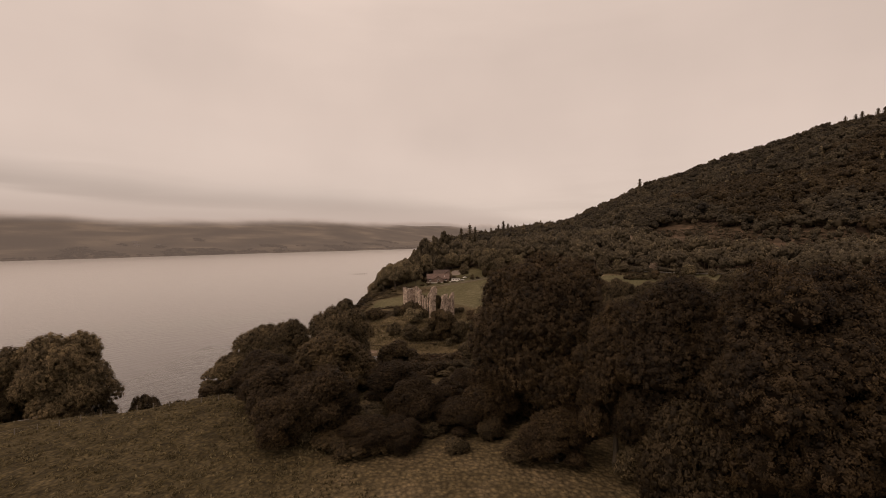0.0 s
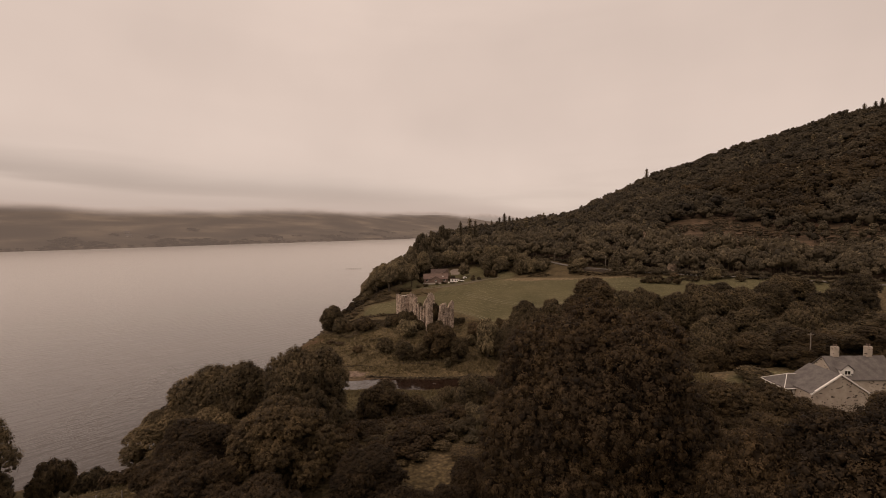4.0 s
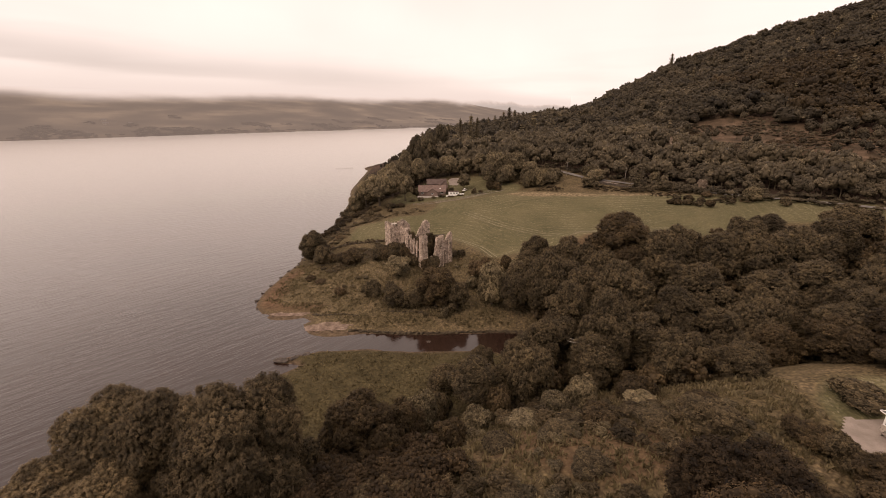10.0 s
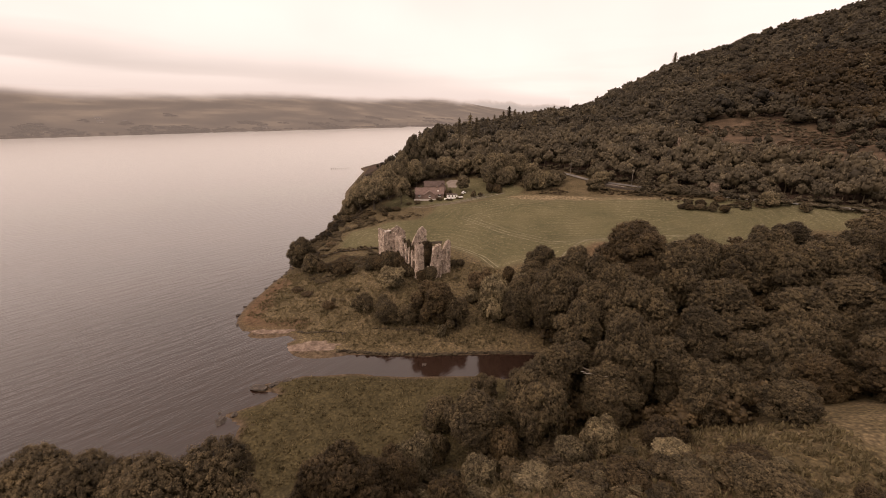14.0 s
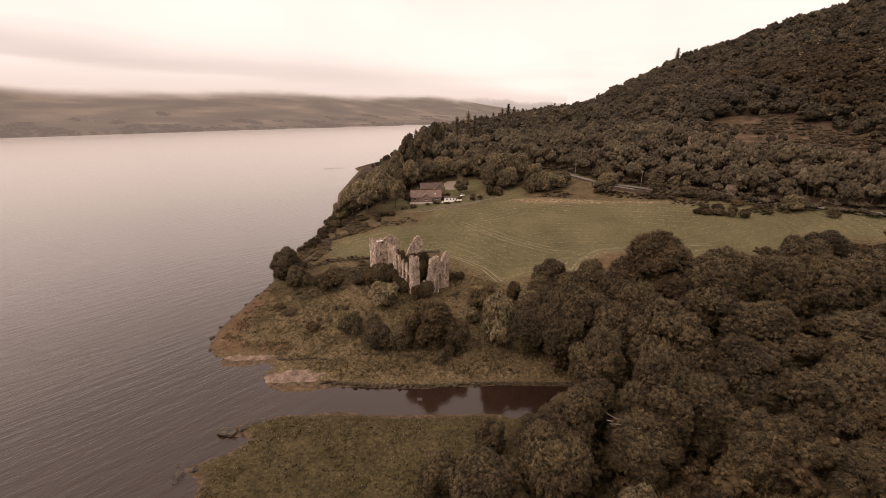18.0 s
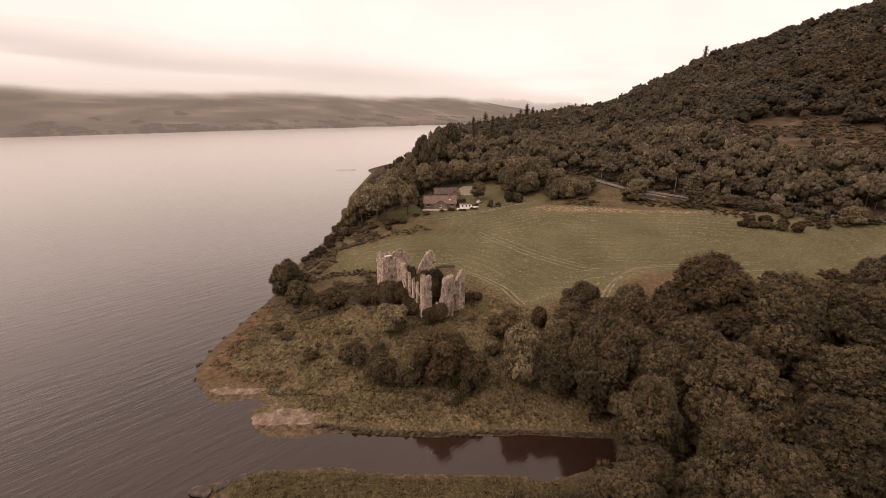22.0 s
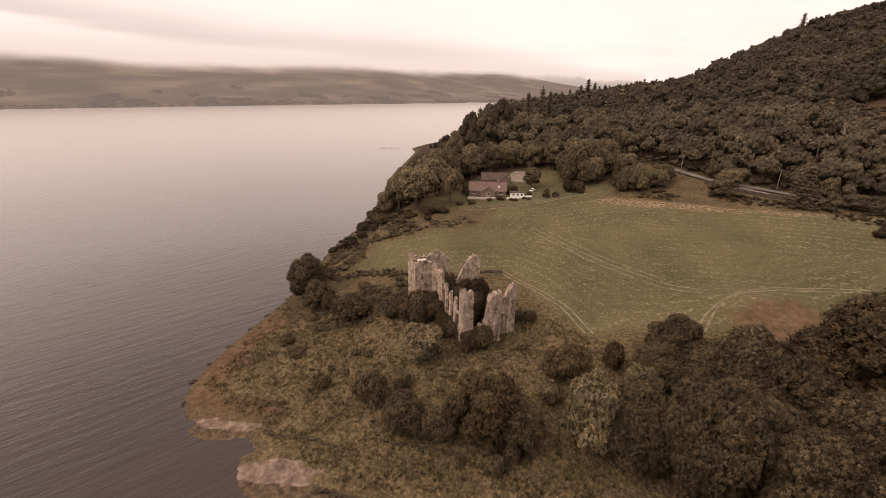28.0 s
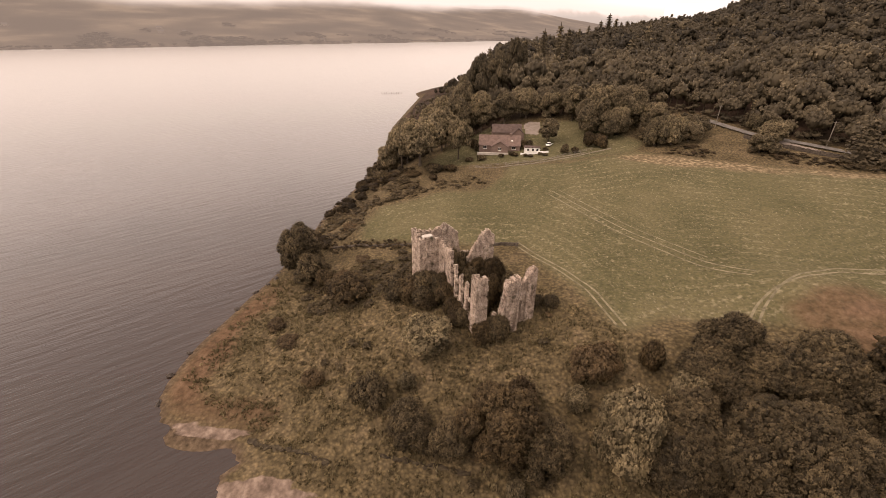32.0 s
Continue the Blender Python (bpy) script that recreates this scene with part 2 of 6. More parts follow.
def side_distance(x, y, line, east):
    """Distance to a polyline, positive on the land's side."""
    best = np.full(x.shape, 1e9)
    sign = np.ones(x.shape)
    for (ax, ay), (bx, by) in zip(line[:-1], line[1:]):
        dx, dy = bx - ax, by - ay
        k = np.clip(((x - ax) * dx + (y - ay) * dy) / (dx * dx + dy * dy), 0, 1)
        ex, ey = x - ax - k * dx, y - ay - k * dy
        d = np.hypot(ex, ey)
        cross = dx * ey - dy * ex
        near = d < best - 1e-9
        tie = (np.abs(d - best) <= 1e-9)
        sign = np.where(near, np.sign(cross), np.where(tie & (sign > 0), sign, sign))
        best = np.where(near, d, best)
    return best * sign * (1 if east else -1)


def inside(x, y, poly):
    hit = np.zeros(x.shape, bool)
    for (ax, ay), (bx, by) in zip(poly, poly[1:] + poly[:1]):
        c = (ay > y) != (by > y)
        hit ^= c & (x < (bx - ax) * (y - ay) / ((by - ay) if by != ay else 1e-9) + ax)
    return hit


def shore_distance(x, y):
    d = np.abs(side_distance(x, y, SHORE, True))
    return np.where(inside(x, y, SHORE + [(4000, -1500), (4000, 2600)]), d, -d)


def far_distance(x, y):
    d = np.abs(side_distance(x, y, FAR_SHORE, True))
    return np.where(inside(x, y, FAR_SHORE + [(1300, 5200), (-6000, 5200), (-6000, -1500)]), d, -d)


def smooth(a, b, v):
    k = np.clip((v - a) / (b - a), 0, 1)
    return k * k * (3 - 2 * k)


def wavy(x, y, size, seed=0.0):
    """A cheap rolling noise of sines, about -1 to 1."""
    a, b = x / size + seed * 1.7, y / size - seed * 2.3
    return (np.sin(a * 1.3 + 1.7 * np.sin(b * 0.9 + seed)) + np.sin(b * 1.7 - 1.3 * np.sin(a * 0.7 - seed)) + 0.5 * np.sin(2.9 * a + 2.3 * b)) / 2.5


def road_axes(x, y):
    """Along the hill road and up the hill from it."""
    return (x - 97) * 0.924 - (y - 96) * 0.383, (x - 97) * 0.383 + (y - 96) * 0.924


# the hill road; the woods lie above it
ROAD = [(-160, 330), (-90, 215), (-52, 160), (-20, 150), (30, 153), (66, 152), (86, 144), (101, 121), (116, 108), (150, 74), (177, 47), (195, 31), (300, -60), (520, -220)]


def above_road(x, y):
    d = np.abs(side_distance(x, y, ROAD, True))
    return np.where(inside(x, y, ROAD + [(3000, -220), (3000, 3000), (-160, 3000)]), d, -d)


def height(x, y):
    x, y = np.asarray(x, float), np.asarray(y, float)
    d = shore_distance(x, y)
    s, up = road_axes(x, y)
    # field, castle knoll and the shelf of the bungalow
    field = 9.8 + 0.085 * np.maximum(x, -60) + 0.06 * np.clip(y - 20, 0, 150)
    field = np.minimum(field, 34)
    field = field + 3.2 * np.exp(-(((x - 66) / 13) ** 2 + ((y - 14) / 10) ** 2)) + 0.5 * wavy(x, y, 17)
    # the hill above the road
    ridge_up = np.interp(s, [-300, -122, -44, 53, 149, 301, 365, 560, 1200], [150, 266, 352, 452, 480, 485, 462, 400, 400])
    ridge_z = np.interp(s, [-300, -122, -44, 53, 149, 301, 365, 560, 1200], [22, 51, 66, 119.5, 155, 200, 207, 214, 200])
    u = up / ridge_up
    hill = 25 + (ridge_z - 25) * np.where(u < 1, np.maximum(u, 0) ** 1.1, 1 - 0.25 * (u - 1)) + 3.0 * wavy(x, y, 60, 2.0) * smooth(20, 120, up)
    b = smooth(-4, 55, up)
    north = field * (1 - b) + np.maximum(hill, 4) * b
    # slope up from the marsh to the meadow and the stone house, south of the burn
    edge = np.interp(x, [-60, -36, 0, 26, 60, 110, 200], [-92, -84, -78, -68, -62, -54, -34])
    top = np.interp(x, [-100, -60, -40, 0, 60, 100, 200, 600], [13, 15.5, 16.8, 17.5, 20.4, 20.9, 32, 60])
    low = 1.1 + 0.075 * np.maximum(x - 36, 0)
    south = low + (top - low) * smooth(0, 1, (edge - y) / np.interp(x, [40, 75], [46, 36])) + 0.35 * wavy(x, y, 9, 1.0) * smooth(64, 50, x)
    k = smooth(-34, -46, y - 0.10 * np.maximum(x - 40, 0))
    z = north * (1 - k) + south * k
    # wooded hollow of the burn, upstream
    mid = -42 + 0.22 * np.maximum(x - 40, 0)
    z = z - 7.5 * smooth(34, 70, x) * smooth(260, 150, x) * np.exp(-(((y - mid) / 24) ** 2))
    # the ground drops in front of the ruin
    cu, cv = (x - 0.2) * 0.853 + (y + 0.1) * 0.5225, (y + 0.1) * 0.853 - (x - 0.2) * 0.5225
    z = z - np.interp(cu, [-8, 0, 9, 15, 24], [0, 1.8, 2.8, 2.7, 0]) * np.exp(-(((cv + 2) / 8) ** 2))
    # banks down to the water
    w = np.where(y > -44, np.interp(y, [10, 45, 115, 175], [37, 20, 26, 80]), np.interp(y, [-110, -80, -60], [34, 10, 6]))
    bank = np.clip(d / w, 0, 1)
    rise = np.where(y > -44, bank ** 1.35, bank ** 0.9)
    z = np.where(d > 0, 0.28 * smooth(0, 1.2, d) + z * np.minimum(rise, 1), np.maximum(0.09 * d, -14))
    # sand spit and its shoal in the mouth of the burn
    spit = 0.42 * np.exp(-(((x + 28) / 7) ** 2 + ((y + 37.5) / 2.6) ** 2)) + 0.35 * np.exp(-(((x + 48) / 6) ** 2 + ((y + 26.5) / 2.2) ** 2))
    spit = spit + 0.5 * np.exp(-(((x + 37) / 3.2) ** 2 + ((y + 53.5) / 1.2) ** 2))
    z = np.where((d < 1.0) & (d > -12), z + spit * 1.25, z)
    # hills across the loch
    f = far_distance(x, y)
    far = np.where(f > 0, 2 + 14 * smooth(0, 120, f) + 165 * smooth(60, 1300, f) + 10 * wavy(x, y, 240, 3.0) * smooth(100, 500, f), -14)
    z = np.where(f > -60, np.maximum(far, np.where(d > 0, z, -14)), z)
    return z


def ground_at(x, y):
    return float(height(np.array([x]), np.array([y]))[0])


def spread(fine_a, fine_b, step, out_a, out_b, grow=1.13):
    """Grid lines: even between fine_a and fine_b, then wider and wider."""
    mid = list(np.arange(fine_a, fine_b + step / 2, step))
    lo, hi, g = [], [], step
    while (lo[-1] if lo else fine_a) > out_a:
        g *= grow
        lo.append((lo[-1] if lo else fine_a) - g)
    g = step
    while (hi[-1] if hi else fine_b) < out_b:
        g *= grow
        hi.append((hi[-1] if hi else fine_b) + g)
    return np.array(lo[::-1] + mid + hi)


def mesh_object(name, verts, faces, mats, parent=None, smooth_shade=False, normals=None, spray=None):
    me = bpy.data.meshes.new(name)
    verts = np.asarray(verts, np.float32)
    faces = np.asarray(faces, np.int32)
    me.vertices.add(len(verts))
    me.vertices.foreach_set("co", verts.ravel())
    n, k = faces.shape
    me.loops.add(n * k)
    me.loops.foreach_set("vertex_index", faces.ravel())
    me.polygons.add(n)
    me.polygons.foreach_set("loop_start", np.arange(0, n * k, k, dtype=np.int32))
    me.polygons.foreach_set("loop_total", np.full(n, k, np.int32))
    me.polygons.foreach_set("use_smooth", np.full(n, smooth_shade))
    me.update()
    me.validate()
    if normals is not None:
        me.attributes.new("custom_normal", "FLOAT_VECTOR", "POINT").data.foreach_set("vector", np.asarray(normals, np.float32).ravel())
    if spray is not None:
        me.attributes.new("spray", "FLOAT", "POINT").data.foreach_set("value", np.asarray(spray, np.float32))
    for m in mats if isinstance(mats, (list, tuple)) else [mats]:
        me.materials.append(m)
    ob = new(name, me)
    if parent:
        ob.parent = parent
    return ob


# ---- ground ----
gx = spread(-100, 190, 1.3, -4600, 3200)
gy = spread(-200, 170, 1.3, -1400, 4700)
GX, GY = np.meshgrid(gx, gy)
GZ = height(GX, GY)
GD, (GS, GUP) = shore_distance(GX, GY), road_axes(GX, GY)
FIELD = [(-37, 40), (-39, 50), (-36, 62), (-18, 74), (-2, 75), (3, 88), (6, 100), (30, 101), (56, 112), (80, 98), (110, 84), (160, 62), (240, 26), (240, 0),
         (150, 20), (110, 8), (82, -2), (60, 4), (40, 6), (29, 2), (22, 16), (9, 37), (-12, 38), (-24, 40)]
LAWN = [(70, -107), (73, -98), (80, -93), (88, -92), (106, -98), (106, -125), (84, -120), (72, -114)]
GARDEN = [(-30, 103), (-12, 150), (40, 150), (60, 122), (55, 112), (30, 103)]
MEADOW = [(-120, -132), (-60, -128), (-40, -133), (-18, -146), (-8, -165), (-20, -400), (-300, -400)]


def soft_region(poly, width):
    m = inside(GX, GY, poly)
    d = np.abs(side_distance(GX, GY, poly + poly[:1], True))
    return smooth(-width, width, np.where(m, d, -d) + 0.8 * wavy(GX, GY, 5))


w_field = np.maximum(np.maximum(soft_region(FIELD, 2.0), soft_region(LAWN, 1.0)), soft_region(GARDEN, 2.0))
w_meadow = soft_region(MEADOW, 4.0)
# how far each place lies from the edge of the field, for the mower's rounds, and rough or bare patches
mow = np.abs(side_distance(GX, GY, [p for p in FIELD if p[0] < 200], True)) + 1.2 * wavy(GX, GY, 23)


def spot(x, y, a, b, turn=0.0):
    c, s_ = math.cos(radians(turn)), math.sin(radians(turn))
    u, v = (GX - x) * c + (GY - y) * s_, (GY - y) * c - (GX - x) * s_
    return np.exp(-(u / a) ** 2 - (v / b) ** 2)


w_bare = smooth(0.25, 0.75, 0.95 * spot(73, 8, 5.5, 2.4, 15) + 0.9 * spot(71, 1.5, 4, 1.8, -10) + 0.25 * wavy(GX, GY, 3.1))
w_rough = smooth(0.3, 0.7, spot(76, 96, 20, 7, -22) + spot(120, 80, 26, 5, -22) + spot(58, 104, 9, 5, 0) + 0.3 * wavy(GX, GY, 4.3))
w_sand = smooth(1.0, 0.1, GZ - 0.15 * wavy(GX, GY, 3)) * smooth(1.4, 0.2, GD) * smooth(-8, -1, GD)
w_beach = np.maximum(np.exp(-(((GX + 45) / 8.5) ** 2 + ((GY + 23.6) / 1.7) ** 2)), np.exp(-(((GX + 29.5) / 9.5) ** 2 + ((GY + 33.4) / 3.0) ** 2)))
w_beach = smooth(0.25, 0.6, w_beach + 0.15 * wavy(GX, GY, 2.2)) + 0.5 * smooth(0.3, 0.7, np.exp(-(((GX + 33) / 4) ** 2 + ((GY + 62) / 12) ** 2))) * smooth(9, 3, GD)
w_rust = 0.85 * smooth(0.6, 2.0, GD) * smooth(11, 6, GD + 2.5 * wavy(GX, GY, 6)) * smooth(-26, -16, GY) * smooth(30, 12, GY) * (GX < -35)
w_rust = np.maximum(w_rust, 0.75 * smooth(0.3, 0.7, spot(72, 6, 14, 10, 8) + 0.2 * wavy(GX, GY, 5)))
w_rust = np.maximum(w_rust, 0.55 * smooth(0.35, 0.7, spot(34, -102, 24, 15, 20) + 0.3 * wavy(GX, GY, 5)))
w_marsh = smooth(-46, -49, GY) * smooth(3.5, 1.6, GZ) * (GX < 45)
w_far = (far_distance(GX, GY) > -40).astype(float)
FELLED = [(178, 160), (194, 192), (218, 228), (246, 233), (266, 214), (272, 156), (312, 136), (332, 100), (300, 58), (245, 68), (214, 88), (198, 116), (186, 140)]
w_felled = inside(GX, GY, FELLED).astype(float)
w_wood = smooth(2, 8, above_road(GX, GY)) * (GD > 3) * (1 - w_far) * (1 - 0.85 * inside(GX, GY, FELLED))
ny, nx = GX.shape
ids = np.arange(ny * nx).reshape(ny, nx)
quads = np.stack([ids[:-1, :-1], ids[:-1, 1:], ids[1:, 1:], ids[1:, :-1]], -1).reshape(-1, 4)

mg, n, l, b = material("grass_heath_sand_ground", 0.95, 0.1)


def attr(name):
    a = n.new("ShaderNodeAttribute")
    a.attribute_name = name
    return a.outputs["Fac"]


rough_c, rf = noise_mix(n, l, [(0.084, 0.067, 0.038), (0.106, 0.085, 0.050), (0.142, 0.112, 0.070)], 0.16, 8.0)
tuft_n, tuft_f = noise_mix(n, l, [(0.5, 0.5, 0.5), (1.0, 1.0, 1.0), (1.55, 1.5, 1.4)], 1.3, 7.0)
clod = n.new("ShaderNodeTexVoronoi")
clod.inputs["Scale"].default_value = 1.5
wander = n.new("ShaderNodeTexCoord")
swirl = n.new("ShaderNodeTexNoise")
swirl.inputs["Scale"].default_value = 0.8
l.new(wander.outputs["Object"], swirl.inputs["Vector"])
l.new(mix(n, l, 0.25, wander.outputs["Object"], swirl.outputs["Color"], "ADD"), clod.inputs["Vector"])
# tuft shading put into the colour: light on each dome, dark in the gaps
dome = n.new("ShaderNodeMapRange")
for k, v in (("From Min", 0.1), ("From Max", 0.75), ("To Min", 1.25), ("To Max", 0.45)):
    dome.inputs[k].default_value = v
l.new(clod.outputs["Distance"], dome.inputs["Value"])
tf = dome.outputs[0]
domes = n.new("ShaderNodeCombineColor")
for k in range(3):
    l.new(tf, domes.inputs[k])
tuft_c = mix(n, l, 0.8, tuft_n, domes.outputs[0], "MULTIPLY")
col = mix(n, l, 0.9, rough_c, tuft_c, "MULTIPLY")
field_c, _ = noise_mix(n, l, [(0.064, 0.062, 0.032), (0.084, 0.080, 0.043), (0.106, 0.097, 0.055)], 0.05, 7.0)
# pale cut grass lies in rows
rows = n.new("ShaderNodeMath")
rows.operation = "MULTIPLY_ADD"
rows.inputs[1].default_value = 1.55
l.new(attr("mow"), rows.inputs[0])
_, wob = noise_mix(n, l, [(0, 0, 0), (1, 1, 1)], 0.07, 6.0)
wobble = n.new("ShaderNodeMath")
wobble.operation = "MULTIPLY"
wobble.inputs[1].default_value = 16.0
l.new(wob, wobble.inputs[0])
l.new(wobble.outputs[0], rows.inputs[2])
wave = n.new("ShaderNodeMath")
wave.operation = "SINE"
l.new(rows.outputs[0], wave.inputs[0])
crest = n.new("ShaderNodeMapRange")
for k, v in (("From Min", -0.2), ("From Max", 1.0), ("To Min", 0.15), ("To Max", 0.95)):
    crest.inputs[k].default_value = v
l.new(wave.outputs[0], crest.inputs["Value"])
fleck, _ = noise_mix(n, l, [(0, 0, 0), (1, 1, 1)], 1.1, 7.0, low=0.47, high=0.68)
thatch = mix(n, l, 1.0, fleck, crest.outputs[0], "MULTIPLY")
worked, _ = noise_mix(n, l, [(0.25, 0.25, 0.25), (1, 1, 1)], 0.035, 4.0, low=0.38, high=0.6)
thatch = mix(n, l, 1.0, thatch, worked, "MULTIPLY")
field_c = mix(n, l, 0.5, field_c, tuft_n, "MULTIPLY")
field_c = mix(n, l, thatch, field_c, (0.215, 0.192, 0.128))
loose, _ = noise_mix(n, l, [(0, 0, 0), (0.95, 0.95, 0.95)], 2.3, 4.0, low=0.60, high=0.75, squash=(1, 0.5, 1))
field_c = mix(n, l, loose, field_c, (0.24, 0.212, 0.15))
stubble, _ = noise_mix(n, l, [(0.068, 0.056, 0.033), (0.145, 0.114, 0.072), (0.32, 0.255, 0.17)], 0.8, 8.0)
field_c = mix(n, l, attr("rough"), field_c, stubble)
field_c = mix(n, l, attr("bare"), field_c, (0.21, 0.155, 0.108))
col = mix(n, l, attr("field"), col, field_c)
mead_c, _ = noise_mix(n, l, [(0.042, 0.034, 0.018), (0.066, 0.053, 0.028), (0.090, 0.073, 0.042)], 0.3, 9.0)
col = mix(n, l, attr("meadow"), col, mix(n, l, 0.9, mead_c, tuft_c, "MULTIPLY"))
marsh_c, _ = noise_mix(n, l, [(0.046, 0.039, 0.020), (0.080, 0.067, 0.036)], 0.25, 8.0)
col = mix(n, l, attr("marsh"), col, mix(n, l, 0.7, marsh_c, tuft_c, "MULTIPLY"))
wood_c, _ = noise_mix(n, l, [(0.025, 0.019, 0.013), (0.062, 0.040, 0.029)], 0.05, 6.0)
col = mix(n, l, attr("wood"), col, wood_c)
fell_c, _ = noise_mix(n, l, [(0.036, 0.028, 0.018), (0.075, 0.053, 0.036), (0.135, 0.096, 0.068)], 0.12, 8.0)
col = mix(n, l, attr("felled"), col, fell_c)
far_c, _ = noise_mix(n, l, [(0.05, 0.043, 0.033), (0.095, 0.080, 0.060), (0.22, 0.188, 0.14)], 0.0045, 7.0, squash=(1, 1, 4), low=0.38, high=0.66)
col = mix(n, l, attr("far"), col, far_c)
mud_c, _ = noise_mix(n, l, [(0.035, 0.026, 0.018), (0.085, 0.062, 0.043), (0.14, 0.105, 0.075)], 0.9, 8.0)
col = mix(n, l, attr("sand"), col, mud_c)
sand_c, _ = noise_mix(n, l, [(0.09, 0.068, 0.054), (0.16, 0.122, 0.10), (0.25, 0.20, 0.165)], 0.7, 8.0)
rust_c, _ = noise_mix(n, l, [(0.05, 0.032, 0.02), (0.105, 0.064, 0.040), (0.15, 0.098, 0.065)], 0.6, 8.0)
col = mix(n, l, attr("rust"), col, rust_c)
_, ragged = noise_mix(n, l, [(0, 0, 0), (1, 1, 1)], 0.55, 6.0)
shore_edge, spread_ = n.new("ShaderNodeMath"), n.new("ShaderNodeMapRange")
shore_edge.operation, shore_edge.inputs[1].default_value = "MULTIPLY_ADD", 0.9
l.new(ragged, shore_edge.inputs[0])
l.new(attr("beach"), shore_edge.inputs[2])
for k, v in (("From Min", 1.02), ("From Max", 1.2)):
    spread_.inputs[k].default_value = v
l.new(shore_edge.outputs[0], spread_.inputs["Value"])
col = mix(n, l, spread_.outputs[0], col, sand_c)
col = mix(n, l, 1.0, col, (1.06, 1.0, 0.95), "MULTIPLY")
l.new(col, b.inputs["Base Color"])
bump(n, l, b, tf, 0.7, 0.35)
ground = mesh_object("ground", np.stack([GX, GY, GZ], -1).reshape(-1, 3), quads, mg, smooth_shade=True)
for name, w in (("field", w_field), ("meadow", w_meadow), ("sand", w_sand), ("beach", np.clip(w_beach, 0, 1)), ("marsh", w_marsh), ("far", w_far), ("wood", w_wood), ("felled", w_felled), ("mow", mow), ("rust", np.clip(w_rust, 0, 1)), ("bare", np.clip(w_bare, 0, 1)), ("rough", np.clip(w_rough, 0, 1))):
    ground.data.attributes.new(name, "FLOAT", "POINT").data.foreach_set("value", w.ravel().astype(np.float32))
tagged(ground, "grassy headland, mown field, wooded hillside and far moorland slopes", "ground", kind="structure")

# ---- loch ----
mw, n, l, b = material("peaty_loch_water", 0.10, 0.5)
b.inputs["IOR"].default_value = 1.333
deep, _ = noise_mix(n, l, [(0.017, 0.0085, 0.006), (0.029, 0.016, 0.0115)], 0.02, 3.0)
l.new(deep, b.inputs["Base Color"])
_, rip = noise_mix(n, l, [(0, 0, 0), (1, 1, 1)], 0.30, 2.0, squash=(0.3, 1.5, 1), turn=48)
_, chop = noise_mix(n, l, [(0, 0, 0), (1, 1, 1)], 1.1, 2.0, squash=(0.5, 1.8, 1), turn=42)
both = n.new("ShaderNodeMath")
both.operation = "MULTIPLY_ADD"
both.inputs[1].default_value = 0.3
l.new(chop, both.inputs[0])
l.new(rip, both.inputs[2])
bump(n, l, b, both.outputs[0], 0.34, 0.8)
# the burn lies sheltered and still
place, xyz, calm = n.new("ShaderNodeTexCoord"), n.new("ShaderNodeSeparateXYZ"), n.new("ShaderNodeMapRange")
calm.interpolation_type = "SMOOTHSTEP"
for k, v in (("From Min", -35), ("From Max", 0), ("To Min", 0.46), ("To Max", 0.05)):
    calm.inputs[k].default_value = v
l.new(place.outputs["Object"], xyz.inputs[0])
north, inlet = n.new("ShaderNodeMath"), n.new("ShaderNodeMath")
north.operation, inlet.operation = "MAXIMUM", "MULTIPLY_ADD"
north.inputs[1].default_value, inlet.inputs[1].default_value = -20, -4
l.new(xyz.outputs["Y"], north.inputs[0])
l.new(north.outputs[0], inlet.inputs[0])
past = n.new("ShaderNodeMath")
past.operation, past.inputs[1].default_value = "SUBTRACT", 80
l.new(xyz.outputs["X"], past.inputs[0])
l.new(past.outputs[0], inlet.inputs[2])
l.new(inlet.outputs[0], calm.inputs["Value"])
l.new(calm.outputs[0], b.inputs["Normal"].links[0].from_node.inputs["Strength"])
gloss = n.new("ShaderNodeBsdfGlossy")
gloss.inputs["Roughness"].default_value = 0.12
open_water = n.new("ShaderNodeMapRange")
for k, v in (("From Min", -120), ("From Max", -10), ("To Min", 0.3), ("To Max", 0.08)):
    open_water.inputs[k].default_value = v
l.new(inlet.outputs[0], open_water.inputs["Value"])
l.new(open_water.outputs[0], gloss.inputs["Roughness"])
wavelets = b.inputs["Normal"].links[0].from_socket
l.new(wavelets, gloss.inputs["Normal"])
gloss.inputs["Color"].default_value = (0.885, 0.852, 0.82, 1)
soft_waves = n.new("ShaderNodeBump")
soft_waves.inputs["Strength"].default_value, soft_waves.inputs["Distance"].default_value = 0.14, 0.8
l.new(both.outputs[0], soft_waves.inputs["Height"])
slant = n.new("ShaderNodeLayerWeight")
l.new(soft_waves.outputs[0], slant.inputs["Normal"])
slant.inputs["Blend"].default_value = 0.5
sheen = n.new("ShaderNodeValToRGB")
se = sheen.color_ramp.elements
se[0].position, se[0].color = 0.2, (0.02, 0.02, 0.02, 1)
se[1].position, se[1].color = 0.95, (0.84, 0.84, 0.84, 1)
for p, v in ((0.35, 0.018), (0.5, 0.030), (0.64, 0.09), (0.8, 0.335)):
    se.new(p).color = (v, v, v, 1)
l.new(slant.outputs["Facing"], sheen.inputs[0])
wet = n.new("ShaderNodeMixShader")
l.new(sheen.outputs[0], wet.inputs[0])
l.new(b.outputs[0], wet.inputs[1])
l.new(gloss.outputs[0], wet.inputs[2])
l.new(wet.outputs[0], n["Material Output"].inputs[0])
wx, wy = np.linspace(-5000, 3500, 18), np.linspace(-1600, 4900, 14)
WX, WY = np.meshgrid(wx, wy)
